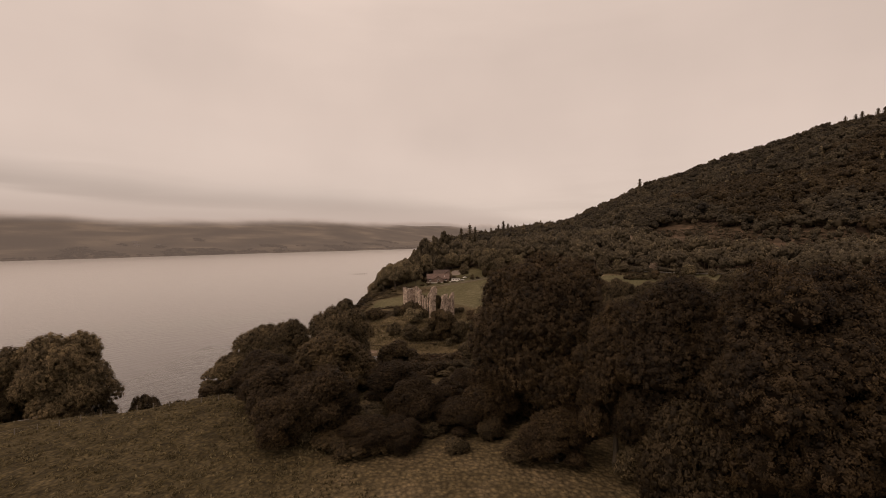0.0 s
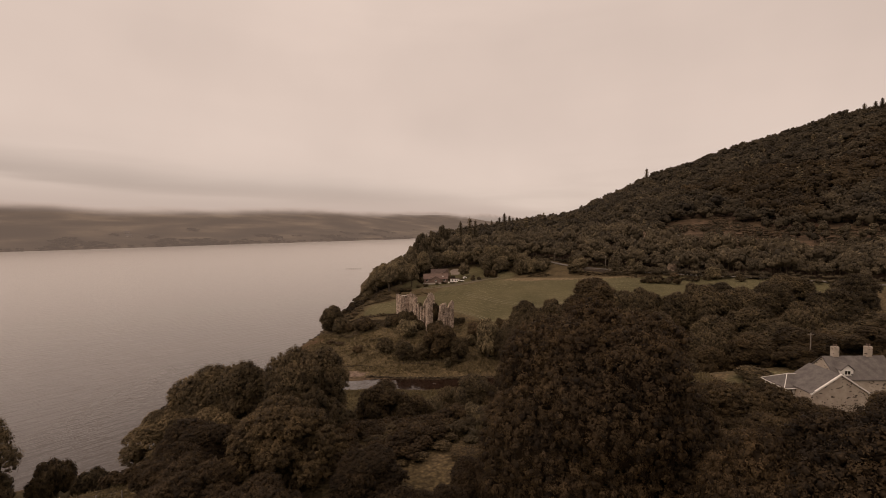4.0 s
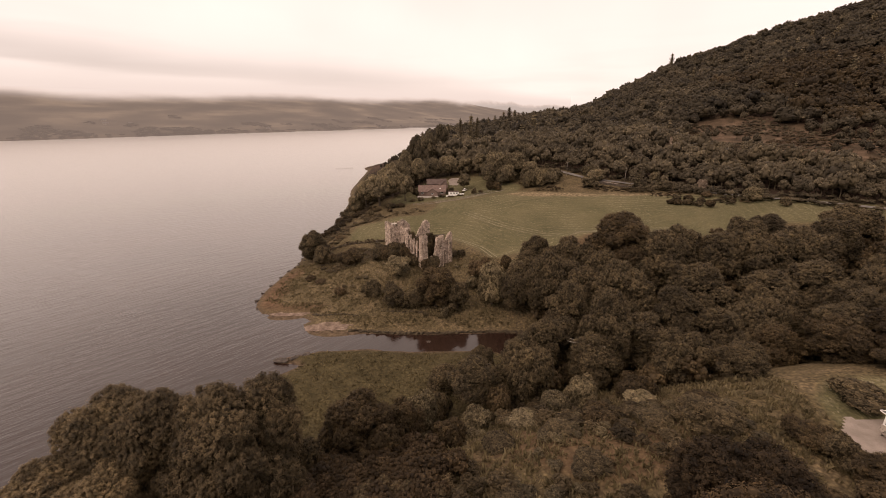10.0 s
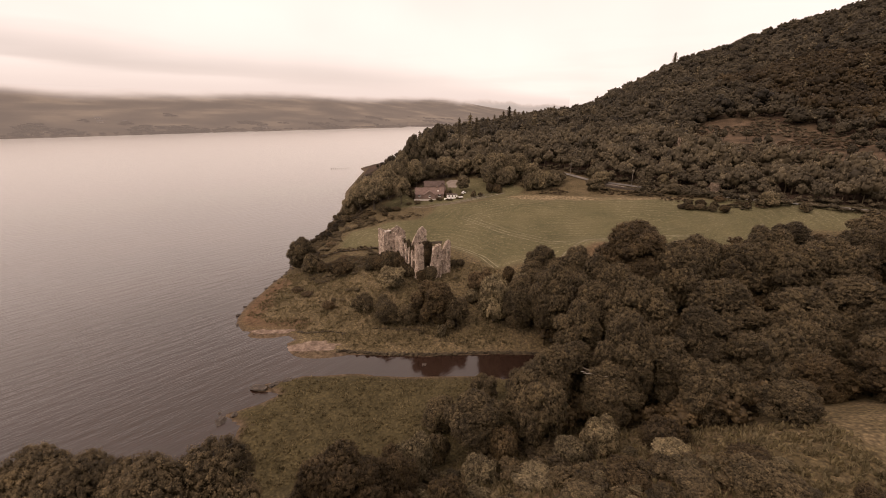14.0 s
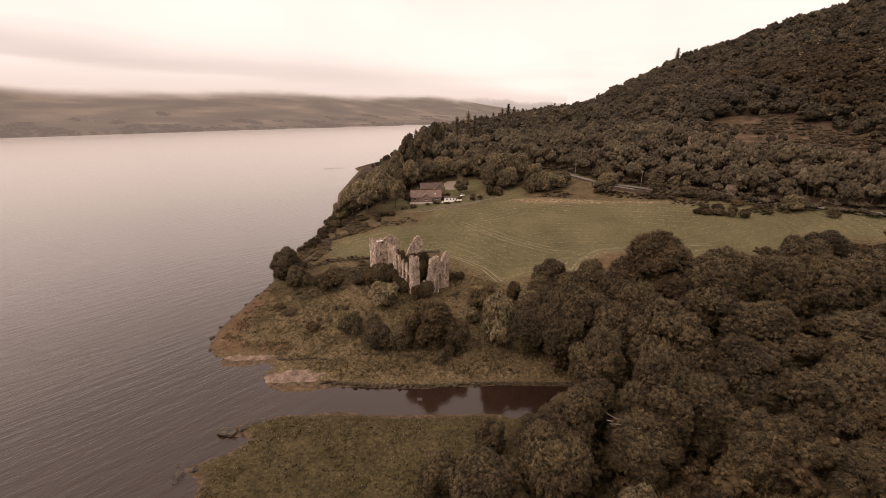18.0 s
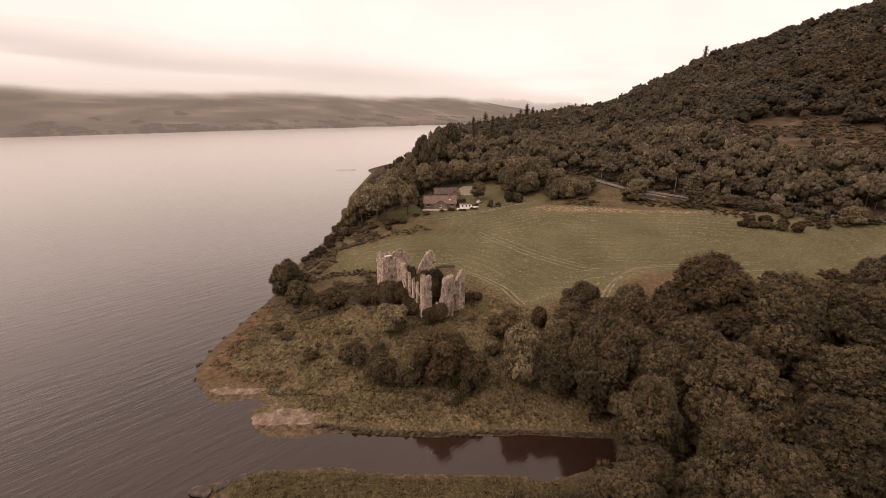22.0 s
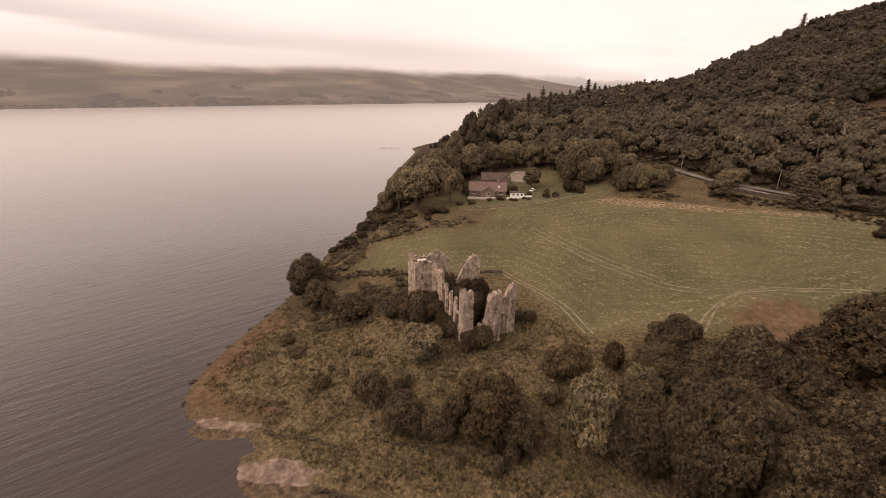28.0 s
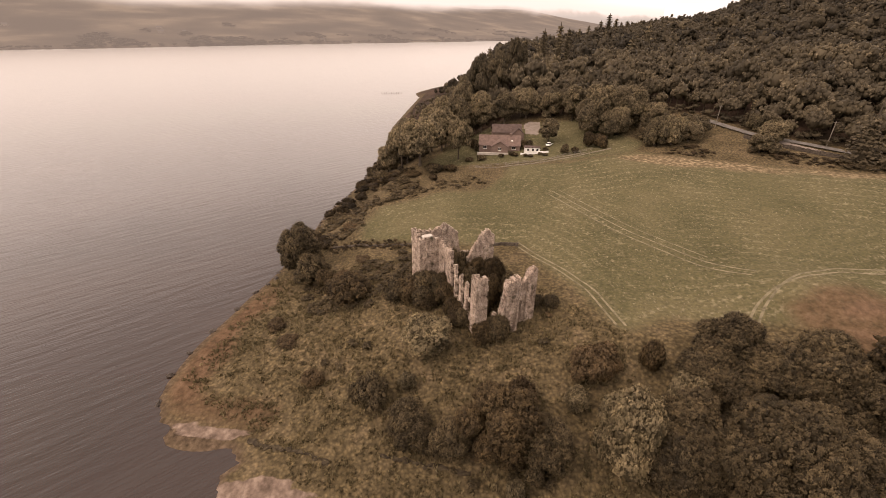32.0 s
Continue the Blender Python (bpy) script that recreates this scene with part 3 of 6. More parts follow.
wid = np.arange(WX.size).reshape(WX.shape)
water = mesh_object("water", np.stack([WX, WY, 0 * WX], -1).reshape(-1, 3),
                    np.stack([wid[:-1, :-1], wid[:-1, 1:], wid[1:, 1:], wid[1:, :-1]], -1).reshape(-1, 4), mw)
tagged(water, "calm dark peaty loch water with fine ripples", "water", kind="structure")

# ---- one glowing sheet: low cloud on the far hills, painted haze before them ----
mc, n, l, b = material("haze_cloud_glow", 1, 0)
cc = n.new("ShaderNodeTexCoord")
sp = n.new("ShaderNodeSeparateXYZ")
l.new(cc.outputs["Object"], sp.inputs[0])
_, cf = noise_mix(n, l, [(0, 0, 0), (1, 1, 1)], 0.0022, 5.0, squash=(1, 1, 4))
lift = n.new("ShaderNodeMath")
lift.operation = "MULTIPLY_ADD"
lift.inputs[1].default_value = 60
l.new(cf, lift.inputs[0])
l.new(sp.outputs["Z"], lift.inputs[2])
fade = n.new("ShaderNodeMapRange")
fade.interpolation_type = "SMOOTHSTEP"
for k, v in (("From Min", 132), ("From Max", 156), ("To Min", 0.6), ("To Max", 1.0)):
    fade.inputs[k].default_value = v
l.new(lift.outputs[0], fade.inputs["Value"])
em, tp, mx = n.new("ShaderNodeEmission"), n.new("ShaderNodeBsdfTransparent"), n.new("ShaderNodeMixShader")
# painted haze in front of the hill glows dimmer than the cloud on its top
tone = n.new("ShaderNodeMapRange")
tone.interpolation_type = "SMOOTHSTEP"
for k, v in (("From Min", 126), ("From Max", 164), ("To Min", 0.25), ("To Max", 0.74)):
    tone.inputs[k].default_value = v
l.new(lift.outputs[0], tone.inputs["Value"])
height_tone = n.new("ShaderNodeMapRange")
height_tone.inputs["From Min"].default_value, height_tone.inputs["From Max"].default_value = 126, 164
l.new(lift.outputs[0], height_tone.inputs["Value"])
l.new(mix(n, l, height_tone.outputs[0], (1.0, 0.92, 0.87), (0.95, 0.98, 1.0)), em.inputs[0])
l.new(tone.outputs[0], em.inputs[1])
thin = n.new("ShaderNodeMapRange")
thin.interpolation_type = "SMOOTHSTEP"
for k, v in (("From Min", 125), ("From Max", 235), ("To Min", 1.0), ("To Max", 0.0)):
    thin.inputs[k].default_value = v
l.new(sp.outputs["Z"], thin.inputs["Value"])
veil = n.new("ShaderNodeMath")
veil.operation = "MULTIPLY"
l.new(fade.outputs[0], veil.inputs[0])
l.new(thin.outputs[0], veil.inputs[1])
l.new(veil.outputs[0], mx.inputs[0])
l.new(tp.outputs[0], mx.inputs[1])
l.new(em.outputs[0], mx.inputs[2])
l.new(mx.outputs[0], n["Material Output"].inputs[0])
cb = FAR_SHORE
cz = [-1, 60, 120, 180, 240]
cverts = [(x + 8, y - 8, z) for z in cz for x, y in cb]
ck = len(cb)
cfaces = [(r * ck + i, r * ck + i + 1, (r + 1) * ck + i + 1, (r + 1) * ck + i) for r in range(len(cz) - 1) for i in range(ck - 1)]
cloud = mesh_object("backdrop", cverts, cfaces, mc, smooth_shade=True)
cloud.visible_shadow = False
tagged(cloud, "glowing sheet of painted haze and low cloud before the far hills", "cloud", kind="structure")


# ---- helpers for things ----
def empty(name, x, y, z, turn=0.0):
    ob = new(name)
    ob.matrix_world = pose(x, y, z, 0, 0, turn)
    return ob


def part(name, bm, mat, parent, label="", shade=False):
    me = bpy.data.meshes.new(name)
    bm.to_mesh(me)
    bm.free()
    for p in me.polygons:
        p.use_smooth = shade
    me.materials.append(mat)
    ob = new(name, me)
    ob.parent = parent
    if label:
        tagged(ob, label)
    return ob


def box_bm(x0, y0, z0, x1, y1, z1, bevel=0.0, bm=None):
    bm = bm or bmesh.new()
    v = [bm.verts.new(c) for c in ((x0, y0, z0), (x1, y0, z0), (x1, y1, z0), (x0, y1, z0), (x0, y0, z1), (x1, y0, z1), (x1, y1, z1), (x0, y1, z1))]
    f = [bm.faces.new([v[i] for i in q]) for q in ((0, 3, 2, 1), (4, 5, 6, 7), (0, 1, 5, 4), (1, 2, 6, 5), (2, 3, 7, 6), (3, 0, 4, 7))]
    if bevel:
        bmesh.ops.bevel(bm, geom=list({e for q in f for e in q.edges}), offset=bevel, segments=1, affect="EDGES")
    return bm


def solid(points, faces, bm=None):
    bm = bm or bmesh.new()
    v = [bm.verts.new(p) for p in points]
    for f in faces:
        bm.faces.new([v[i] for i in f])
    return bm


def tube_arrays(path, radii, sides=7):
    """Vertices and quads of a tapering tube along a path."""
    path = np.asarray(path, float)
    out, faces = [], []
    for i, (p, r) in enumerate(zip(path, radii)):
        d = path[min(i + 1, len(path) - 1)] - path[max(i - 1, 0)]
        d = d / (np.linalg.norm(d) + 1e-9)
        a = np.cross(d, (0.3, 0.9, 0.1))
        a /= np.linalg.norm(a)
        c = np.cross(d, a)
        t = np.arange(sides) * 2 * np.pi / sides
        out.append(p + r * (np.cos(t)[:, None] * a + np.sin(t)[:, None] * c))
        if i:
            k = np.arange(sides)
            faces.append(np.stack([(i - 1) * sides + k, (i - 1) * sides + (k + 1) % sides, i * sides + (k + 1) % sides, i * sides + k], -1))
    return np.concatenate(out), np.concatenate(faces)


def join_arrays(pieces):
    verts, faces, n0 = [], [], 0
    for v, f in pieces:
        verts.append(v)
        faces.append(f + n0)
        n0 += len(v)
    return np.concatenate(verts), np.concatenate(faces)


# ---- trees ----
def unit(v):
    return v / (np.linalg.norm(v, axis=-1, keepdims=True) + 1e-9)


def vertex_normals(v, f):
    n = np.cross(v[f[:, 2]] - v[f[:, 0]], v[f[:, 3]] - v[f[:, 1]])
    out = np.zeros_like(v)
    for k in range(4):
        np.add.at(out, f[:, k], n)
    return unit(out)


def with_tone(arrays, tone):
    """Plain geometry made into foliage arrays: vertices, faces, normals, spray tone."""
    v, f = np.asarray(arrays[0], float), np.asarray(arrays[1])
    return v, f, vertex_normals(v, f), np.full(len(v), tone)


def leaf_cards(rng, centre, normal, size, slim=0.5, stray=0.38):
    """One rhombic, slightly folded leaf for each centre, facing roughly along its normal."""
    n = len(centre)
    normal = unit(normal + rng.normal(0, stray, (n, 3)))
    a = unit(np.cross(normal, rng.normal(0, 1, (n, 3))))
    b = np.cross(normal, a)
    s = (size * rng.uniform(0.6, 1.3, n))[:, None]
    sag = normal * s * rng.uniform(0.0, 0.35, (n, 1))
    v = np.stack([centre - a * s - sag, centre - b * s * slim, centre + a * s - sag, centre + b * s * slim], 1)
    return v.reshape(-1, 3), np.arange(4 * n).reshape(n, 4)


CUBE = unit(np.array([(x, y, z) for z in (-1.0, 1.0) for y in (-1.0, 1.0) for x in (-1.0, 1.0)]))
CUBE_FACES = np.array([(0, 2, 3, 1), (4, 5, 7, 6), (0, 1, 5, 4), (2, 6, 7, 3), (0, 4, 6, 2), (1, 3, 7, 5)])


def leaf_clumps(rng, at, out, radius, per, leaf, wide=0.7, slim=0.5, uneven=0.32, heart_r=1.0):
    """Rounded tufts of leaves: a small closed heart, coloured darker as if shaded, and leaves that stand on a dome
    about it.
    """
    n = len(at)
    r = (radius * rng.uniform(0.65, 1.4, n))[:, None]
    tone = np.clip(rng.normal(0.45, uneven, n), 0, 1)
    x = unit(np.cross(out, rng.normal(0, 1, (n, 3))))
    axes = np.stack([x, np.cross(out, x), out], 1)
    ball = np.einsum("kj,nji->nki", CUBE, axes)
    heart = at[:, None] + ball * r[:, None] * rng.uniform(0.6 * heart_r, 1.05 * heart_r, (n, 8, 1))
    # hearts take about half the tuft's tone: shade between leaves put into the colour
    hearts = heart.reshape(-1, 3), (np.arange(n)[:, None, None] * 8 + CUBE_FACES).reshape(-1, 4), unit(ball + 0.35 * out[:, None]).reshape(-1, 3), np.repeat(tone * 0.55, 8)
    rep = np.repeat(out, per, 0)
    e = unit(rep + rng.normal(0, wide, (n * per, 3)))
    c = np.repeat(at, per, 0) + e * np.repeat(r, per, 0) * rng.uniform(0.7, 1.15, (n * per, 1))
    v, f = leaf_cards(rng, c, 0.7 * e + 0.5 * rep, leaf, slim, 0.3)
    nrm = unit(0.8 * e + 0.4 * rep)
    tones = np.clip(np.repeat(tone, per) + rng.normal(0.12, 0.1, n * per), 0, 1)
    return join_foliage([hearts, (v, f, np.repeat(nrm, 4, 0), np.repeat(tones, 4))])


def blob(rng, centre, radii, lumps=0.12, rings=6, sides=8):
    """A lumpy closed core, so that no light shines straight through a crown."""
    v = []
    for i in range(1, rings):
        ph = np.pi * i / rings
        for k in range(sides):
            t = 2 * np.pi * k / sides
            r = 1 + rng.uniform(-lumps, lumps)
            v.append(np.array(centre) + np.array(radii) * r * (np.sin(ph) * np.cos(t), np.sin(ph) * np.sin(t), np.cos(ph)))
    f = []
    for i in range(rings - 2):
        for k in range(sides):
            f.append((i * sides + k, (i + 1) * sides + k, (i + 1) * sides + (k + 1) % sides, i * sides + (k + 1) % sides))
    low = (rings - 2) * sides
    for k in range(1, sides - 2, 2):
        f.append((0, k, k + 1, k + 2))
        f.append((low, low + k + 2, low + k + 1, low + k))
    return np.array(v), np.array(f)


def join_foliage(pieces):
    v, f = join_arrays([p[:2] for p in pieces])
    return v, f, np.concatenate([p[2] for p in pieces]), np.concatenate([p[3] for p in pieces])


def crown_arrays(seed, lobes, puffs, clumps, clump_r, per, leaf, base=0.1, tall=2.0, lobe_r=(0.34, 0.52), puff_r=(0.15, 0.26), droop=0.0, open_=0.0, heart_r=1.0, loose=1.24):
    """A crown one unit in radius: lobes set about a core, puffs on the lobes, and tufts of leaves all over them."""
    rng = np.random.default_rng(seed)
    half = (tall - base) / 2
    mid = base + half
    lc, lr = [], []
    for i in range(lobes):
        t = 2.399 * i + rng.uniform(-0.4, 0.4)
        h = (i + 0.5) / lobes
        r = rng.uniform(*lobe_r)
        z = base + r * 0.7 + (tall - base - r * 1.45) * h ** 0.9 + rng.uniform(-0.06, 0.06)
        wide = math.sqrt(max(0.08, 1 - abs((z - mid * 0.92) / half) ** 2.2))
        k = max(0.0, wide * rng.uniform(0.7, 1.12) - r * 0.85)
        lc.append((math.cos(t) * k, math.sin(t) * k, z))
        lr.append(r * (0.75 + 0.25 * wide))
    lc, lr = np.array(lc), np.array(lr)
    d = unit(rng.normal(0, 1, (lobes * puffs, 3)))
    d[:, 2] = np.abs(d[:, 2]) * 1.05 - 0.45
    q = rng.uniform(*puff_r, lobes * puffs)
    pc = np.concatenate([np.repeat(lc, puffs, 0) + d * (np.repeat(lr, puffs) - q * 0.45)[:, None] * (1, 1, 0.85), lc])
    pr = np.concatenate([q, lr * 0.95])
    # tufts stand on the outside alone
    many = clumps * 16
    which = rng.choice(len(pc), many, p=pr ** 2 / (pr ** 2).sum())
    d = unit(rng.normal(0, 1, (many, 3)))
    d[:, 2] = np.where(d[:, 2] < -0.35, -d[:, 2], d[:, 2])
    c = pc[which] + d * (pr[which] * rng.uniform(0.92, loose, many))[:, None]
    inner = np.zeros(many, bool)
    for p, r in zip(pc, pr):
        inner |= ((c - p) ** 2).sum(1) < (0.9 * r) ** 2
    c, d = c[~inner], d[~inner]
    # one tuft to a cell keeps them evenly apart
    _, at = np.unique(np.floor(c / (1.22 * clump_r)).astype(int), axis=0, return_index=True)
    c, d = c[at], d[at]
    c[:, 2] -= droop * rng.random(len(c)) * np.hypot(c[:, 0], c[:, 1])
    c[:, 2] = np.maximum(c[:, 2], 0.02)
    whole = unit(c - (0, 0, mid * 0.7))
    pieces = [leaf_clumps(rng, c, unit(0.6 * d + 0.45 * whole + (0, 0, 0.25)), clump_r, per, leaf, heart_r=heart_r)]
    # cores get a low tone that paints the shade deep in the crown
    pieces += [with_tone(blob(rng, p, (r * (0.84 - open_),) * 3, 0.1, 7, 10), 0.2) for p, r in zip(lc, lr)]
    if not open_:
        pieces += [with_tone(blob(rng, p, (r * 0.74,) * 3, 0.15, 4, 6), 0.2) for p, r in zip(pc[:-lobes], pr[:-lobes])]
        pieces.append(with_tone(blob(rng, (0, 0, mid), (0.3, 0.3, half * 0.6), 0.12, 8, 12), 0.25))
    return join_foliage(pieces)


def trunk_arrays(seed, tall=2.0, base=0.6, radius=0.06, limbs=7):
    rng = np.random.default_rng(seed)
    lean = rng.uniform(-0.05, 0.05, 2)
    zs = np.linspace(-0.06, tall * 0.75, 7)
    path = [(lean[0] * z * z, lean[1] * z * z, z) for z in zs]
    pieces = [tube_arrays(path, radius * np.array([1.7, 1.05, 0.92, 0.8, 0.62, 0.4, 0.15]))]
    for k in range(limbs):
        z = rng.uniform(base * 0.7, tall * 0.55)
        t = rng.uniform(0, 2 * np.pi)
        ln = rng.uniform(0.45, 0.75)
        p = [(lean[0] * z * z + np.cos(t) * ln * u, lean[1] * z * z + np.sin(t) * ln * u, z + ln * 0.75 * u ** 1.2) for u in (0, 0.35, 0.7, 1)]
        pieces.append(tube_arrays(p, radius * np.array([0.55, 0.4, 0.25, 0.08]), 5))
    return join_arrays(pieces)


def conifer_arrays(seed, tiers=15, boughs=7, per=13, leaf=0.085, ragged=0.35, tall=4.0, bare=0.35):
    """Whorls of drooping boughs, fringed with needle sprays, that shorten to a leader; one unit in radius."""
    rng = np.random.default_rng(seed)
    c, nrm = [], []
    for i in range(tiers):
        k = i / tiers
        for j in range(boughs):
            t = 2.399 * (i * boughs + j) + rng.uniform(-0.3, 0.3)
            reach = (1 - k) ** 0.7 * rng.uniform(1 - ragged, 1.05) + 0.06
            z = bare + (tall - bare - 0.15) * (k + rng.uniform(-0.02, 0.02))
            u = np.sqrt(rng.uniform(0.03, 1, per))
            side = rng.normal(0, 0.09, per) * (0.4 + u)
            x, y = np.cos(t), np.sin(t)
            c.append(np.stack([x * reach * u - y * side, y * reach * u + x * side, z - 0.42 * reach * u + 0.3 * reach * u ** 3 + rng.normal(0, 0.03, per)], -1))
            nrm.append(np.stack([x * 0.55 + 0 * u - 1.5 * y * side, y * 0.55 + 1.5 * x * side, 0.9 + 0 * u], -1))
    c, nrm = np.concatenate(c), unit(np.concatenate(nrm))
    v, f = leaf_cards(rng, c, nrm, leaf, 0.55, 0.3)
    tone = np.clip(np.repeat(rng.normal(0.5, 0.22, tiers * boughs), per) + rng.normal(0, 0.1, len(c)), 0, 1)
    core = tube_arrays([(0, 0, bare), (0, 0, tall * 0.4), (0, 0, tall * 0.75), (0, 0, tall * 0.99)], [0.3, 0.28, 0.13, 0.015], 8)
    # the core's low tone stands for shade among the boughs
    return join_foliage([(v, f, np.repeat(nrm, 4, 0), np.repeat(tone, 4)), with_tone(core, 0.2)])


PROTO = {}


def proto(kind, arrays, mat):
    v, f, *more = arrays
    me_ob = mesh_object(kind, v, f, mat, None, True, *more)
    me = me_ob.data
    bpy.data.objects.remove(me_ob)
    PROTO[kind] = me
    return me


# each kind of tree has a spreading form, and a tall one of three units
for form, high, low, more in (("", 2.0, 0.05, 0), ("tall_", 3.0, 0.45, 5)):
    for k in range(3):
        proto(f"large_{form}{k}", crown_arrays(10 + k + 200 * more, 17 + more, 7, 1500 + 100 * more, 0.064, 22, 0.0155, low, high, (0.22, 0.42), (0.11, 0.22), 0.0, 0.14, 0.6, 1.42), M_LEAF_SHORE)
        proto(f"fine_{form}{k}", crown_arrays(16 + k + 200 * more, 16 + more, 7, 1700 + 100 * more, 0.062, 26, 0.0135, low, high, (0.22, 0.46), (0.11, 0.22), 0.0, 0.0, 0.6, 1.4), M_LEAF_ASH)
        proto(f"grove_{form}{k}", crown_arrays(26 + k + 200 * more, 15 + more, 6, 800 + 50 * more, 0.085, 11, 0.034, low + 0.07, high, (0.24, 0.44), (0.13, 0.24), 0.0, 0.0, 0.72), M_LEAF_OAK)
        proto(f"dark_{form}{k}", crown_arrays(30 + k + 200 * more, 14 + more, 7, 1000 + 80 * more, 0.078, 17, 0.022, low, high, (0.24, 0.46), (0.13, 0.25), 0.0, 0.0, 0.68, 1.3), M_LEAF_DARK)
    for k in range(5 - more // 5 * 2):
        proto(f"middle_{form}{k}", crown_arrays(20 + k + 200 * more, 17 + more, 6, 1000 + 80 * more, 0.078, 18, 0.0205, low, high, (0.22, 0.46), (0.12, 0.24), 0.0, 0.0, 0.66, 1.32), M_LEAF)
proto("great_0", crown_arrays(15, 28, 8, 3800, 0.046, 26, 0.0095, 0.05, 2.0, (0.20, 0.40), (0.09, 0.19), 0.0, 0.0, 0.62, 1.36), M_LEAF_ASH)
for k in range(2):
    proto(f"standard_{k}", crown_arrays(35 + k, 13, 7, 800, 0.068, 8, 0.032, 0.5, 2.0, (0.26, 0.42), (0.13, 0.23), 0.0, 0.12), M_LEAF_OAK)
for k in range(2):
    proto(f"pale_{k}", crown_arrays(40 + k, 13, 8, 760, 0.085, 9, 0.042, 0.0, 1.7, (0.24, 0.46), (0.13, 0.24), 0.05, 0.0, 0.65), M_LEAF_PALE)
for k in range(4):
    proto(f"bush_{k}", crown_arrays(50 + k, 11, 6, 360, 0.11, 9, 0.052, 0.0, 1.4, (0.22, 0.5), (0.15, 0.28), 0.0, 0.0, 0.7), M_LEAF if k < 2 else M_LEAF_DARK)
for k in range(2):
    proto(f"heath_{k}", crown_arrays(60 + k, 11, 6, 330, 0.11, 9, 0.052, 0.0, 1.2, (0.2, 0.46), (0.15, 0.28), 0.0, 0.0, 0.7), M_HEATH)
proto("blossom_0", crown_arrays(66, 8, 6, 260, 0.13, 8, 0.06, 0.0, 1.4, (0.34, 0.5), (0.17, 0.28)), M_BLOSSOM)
for k in range(3):
    proto(f"conifer_{k}", conifer_arrays(70 + k, 14 + 2 * k, ragged=0.3 + 0.12 * k), M_NEEDLE)
proto("spruce_0", conifer_arrays(79, 13, 8, 15, 0.085, 0.22, 2.4, 0.1), M_SPRUCE)
for k in range(2):
    proto(f"pine_{k}", crown_arrays(75 + k, 12, 5, 480, 0.085, 8, 0.045, 0.5, 2.6, (0.24, 0.38), (0.15, 0.24), 0.0, 0.25), M_NEEDLE)
for k in range(3):
    proto(f"trunk_{k}", trunk_arrays(80 + k), M_BARK)
proto("trunk_conifer", tube_arrays([(0, 0, -0.1), (0, 0, 1.5), (0, 0, 3.9)], [0.07, 0.045, 0.01]), M_BARK)
proto("stems_0", trunk_arrays(90, 1.3, 0.15, 0.05, 8), M_BARK)
TALL = {"great": 2.0, "fine": 2.0, "standard": 2.0, "large": 2.0, "middle": 2.0, "grove": 2.0, "dark": 2.0, "pale": 1.7, "bush": 1.4, "heath": 1.2, "blossom": 1.4, "conifer": 4.0, "spruce": 2.4, "pine": 2.6}
KINDS = {"great": (1, "tree"), "fine": (3, "tree"), "standard": (2, "tree"), "large": (3, "tree"), "middle": (5, "tree"), "grove": (3, "tree"), "dark": (3, "tree"), "pale": (2, "tree"), "bush": (4, "bush"), "heath": (2, "bush"),
         "blossom": (1, "bush"), "conifer": (3, "conifer"), "spruce": (1, "conifer"), "pine": (2, "tree")}
LABELS = {"great": "very large spreading ash tree", "fine": "dense dark broadleaf tree beside the meadow", "standard": "tall dark tree with a bare trunk and open crown", "large": "tall broad ash tree in full summer leaf", "middle": "rounded broadleaf tree in full dull-green leaf", "grove": "rounded oak in full leaf at the foot of the hill", "dark": "dense dark-leaved tree by the water",
          "pale": "pale grey-leaved willow scrub on rough ground", "bush": "dense rounded green bush in rough grass", "heath": "rusty brown scrub bush on the bank",
          "blossom": "pale flowering shrub at the field edge", "conifer": "dark narrow conifer with drooping boughs", "spruce": "broad pale-green spruce at the edge of the field", "pine": "tall dark pine with a ragged crown"}
planted = [0]


def plant(kind, x, y, top, r, label="", group="", sink=0.0):
    """A tree or bush with its foot on the ground, its top at that height and a crown of radius r."""
    g = ground_at(x, y) - sink
    k = planted[0]
    planted[0] += 1
    n, cat = KINDS[kind]
    tall = max(top - g, 0.8)
    ob = new({"tree": "tree", "bush": "bush", "conifer": "conifer"}[cat])
    ob.matrix_world = Matrix.LocRotScale((x, y, g), Euler((0, 0, k * 2.399)), (r, r * (0.92 + 0.16 * ((k * 7) % 5) / 4), tall / TALL[kind]))
    high = tall > 2.5 * r and kind in ("large", "fine", "grove", "dark", "middle")
    if high:
        ob.matrix_world = Matrix.LocRotScale((x, y, g), Euler((0, 0, k * 2.399)), (r, r * (0.92 + 0.16 * ((k * 7) % 5) / 4), tall / 3.0))
    crown = new("crown", PROTO[f"{kind}_tall_{k % 3}" if high else f"{kind}_{k % n}"])
    crown.parent = ob
    stem = "trunk_conifer" if cat == "conifer" else ("stems_0" if cat == "bush" else f"trunk_{k % 3}")
    trunk = new("stems" if cat == "bush" else "trunk", PROTO[stem])
    trunk.parent = ob
    trunk.scale = (1, 1, 1.5 if high else 1)
    tagged(ob, label or LABELS[kind], cat if cat != "conifer" else "conifer", group)
    return ob


def plant_all(kind, rows, group="", label=""):
    for x, y, top, r in rows:
        plant(kind, x, y, top, r, label, group)


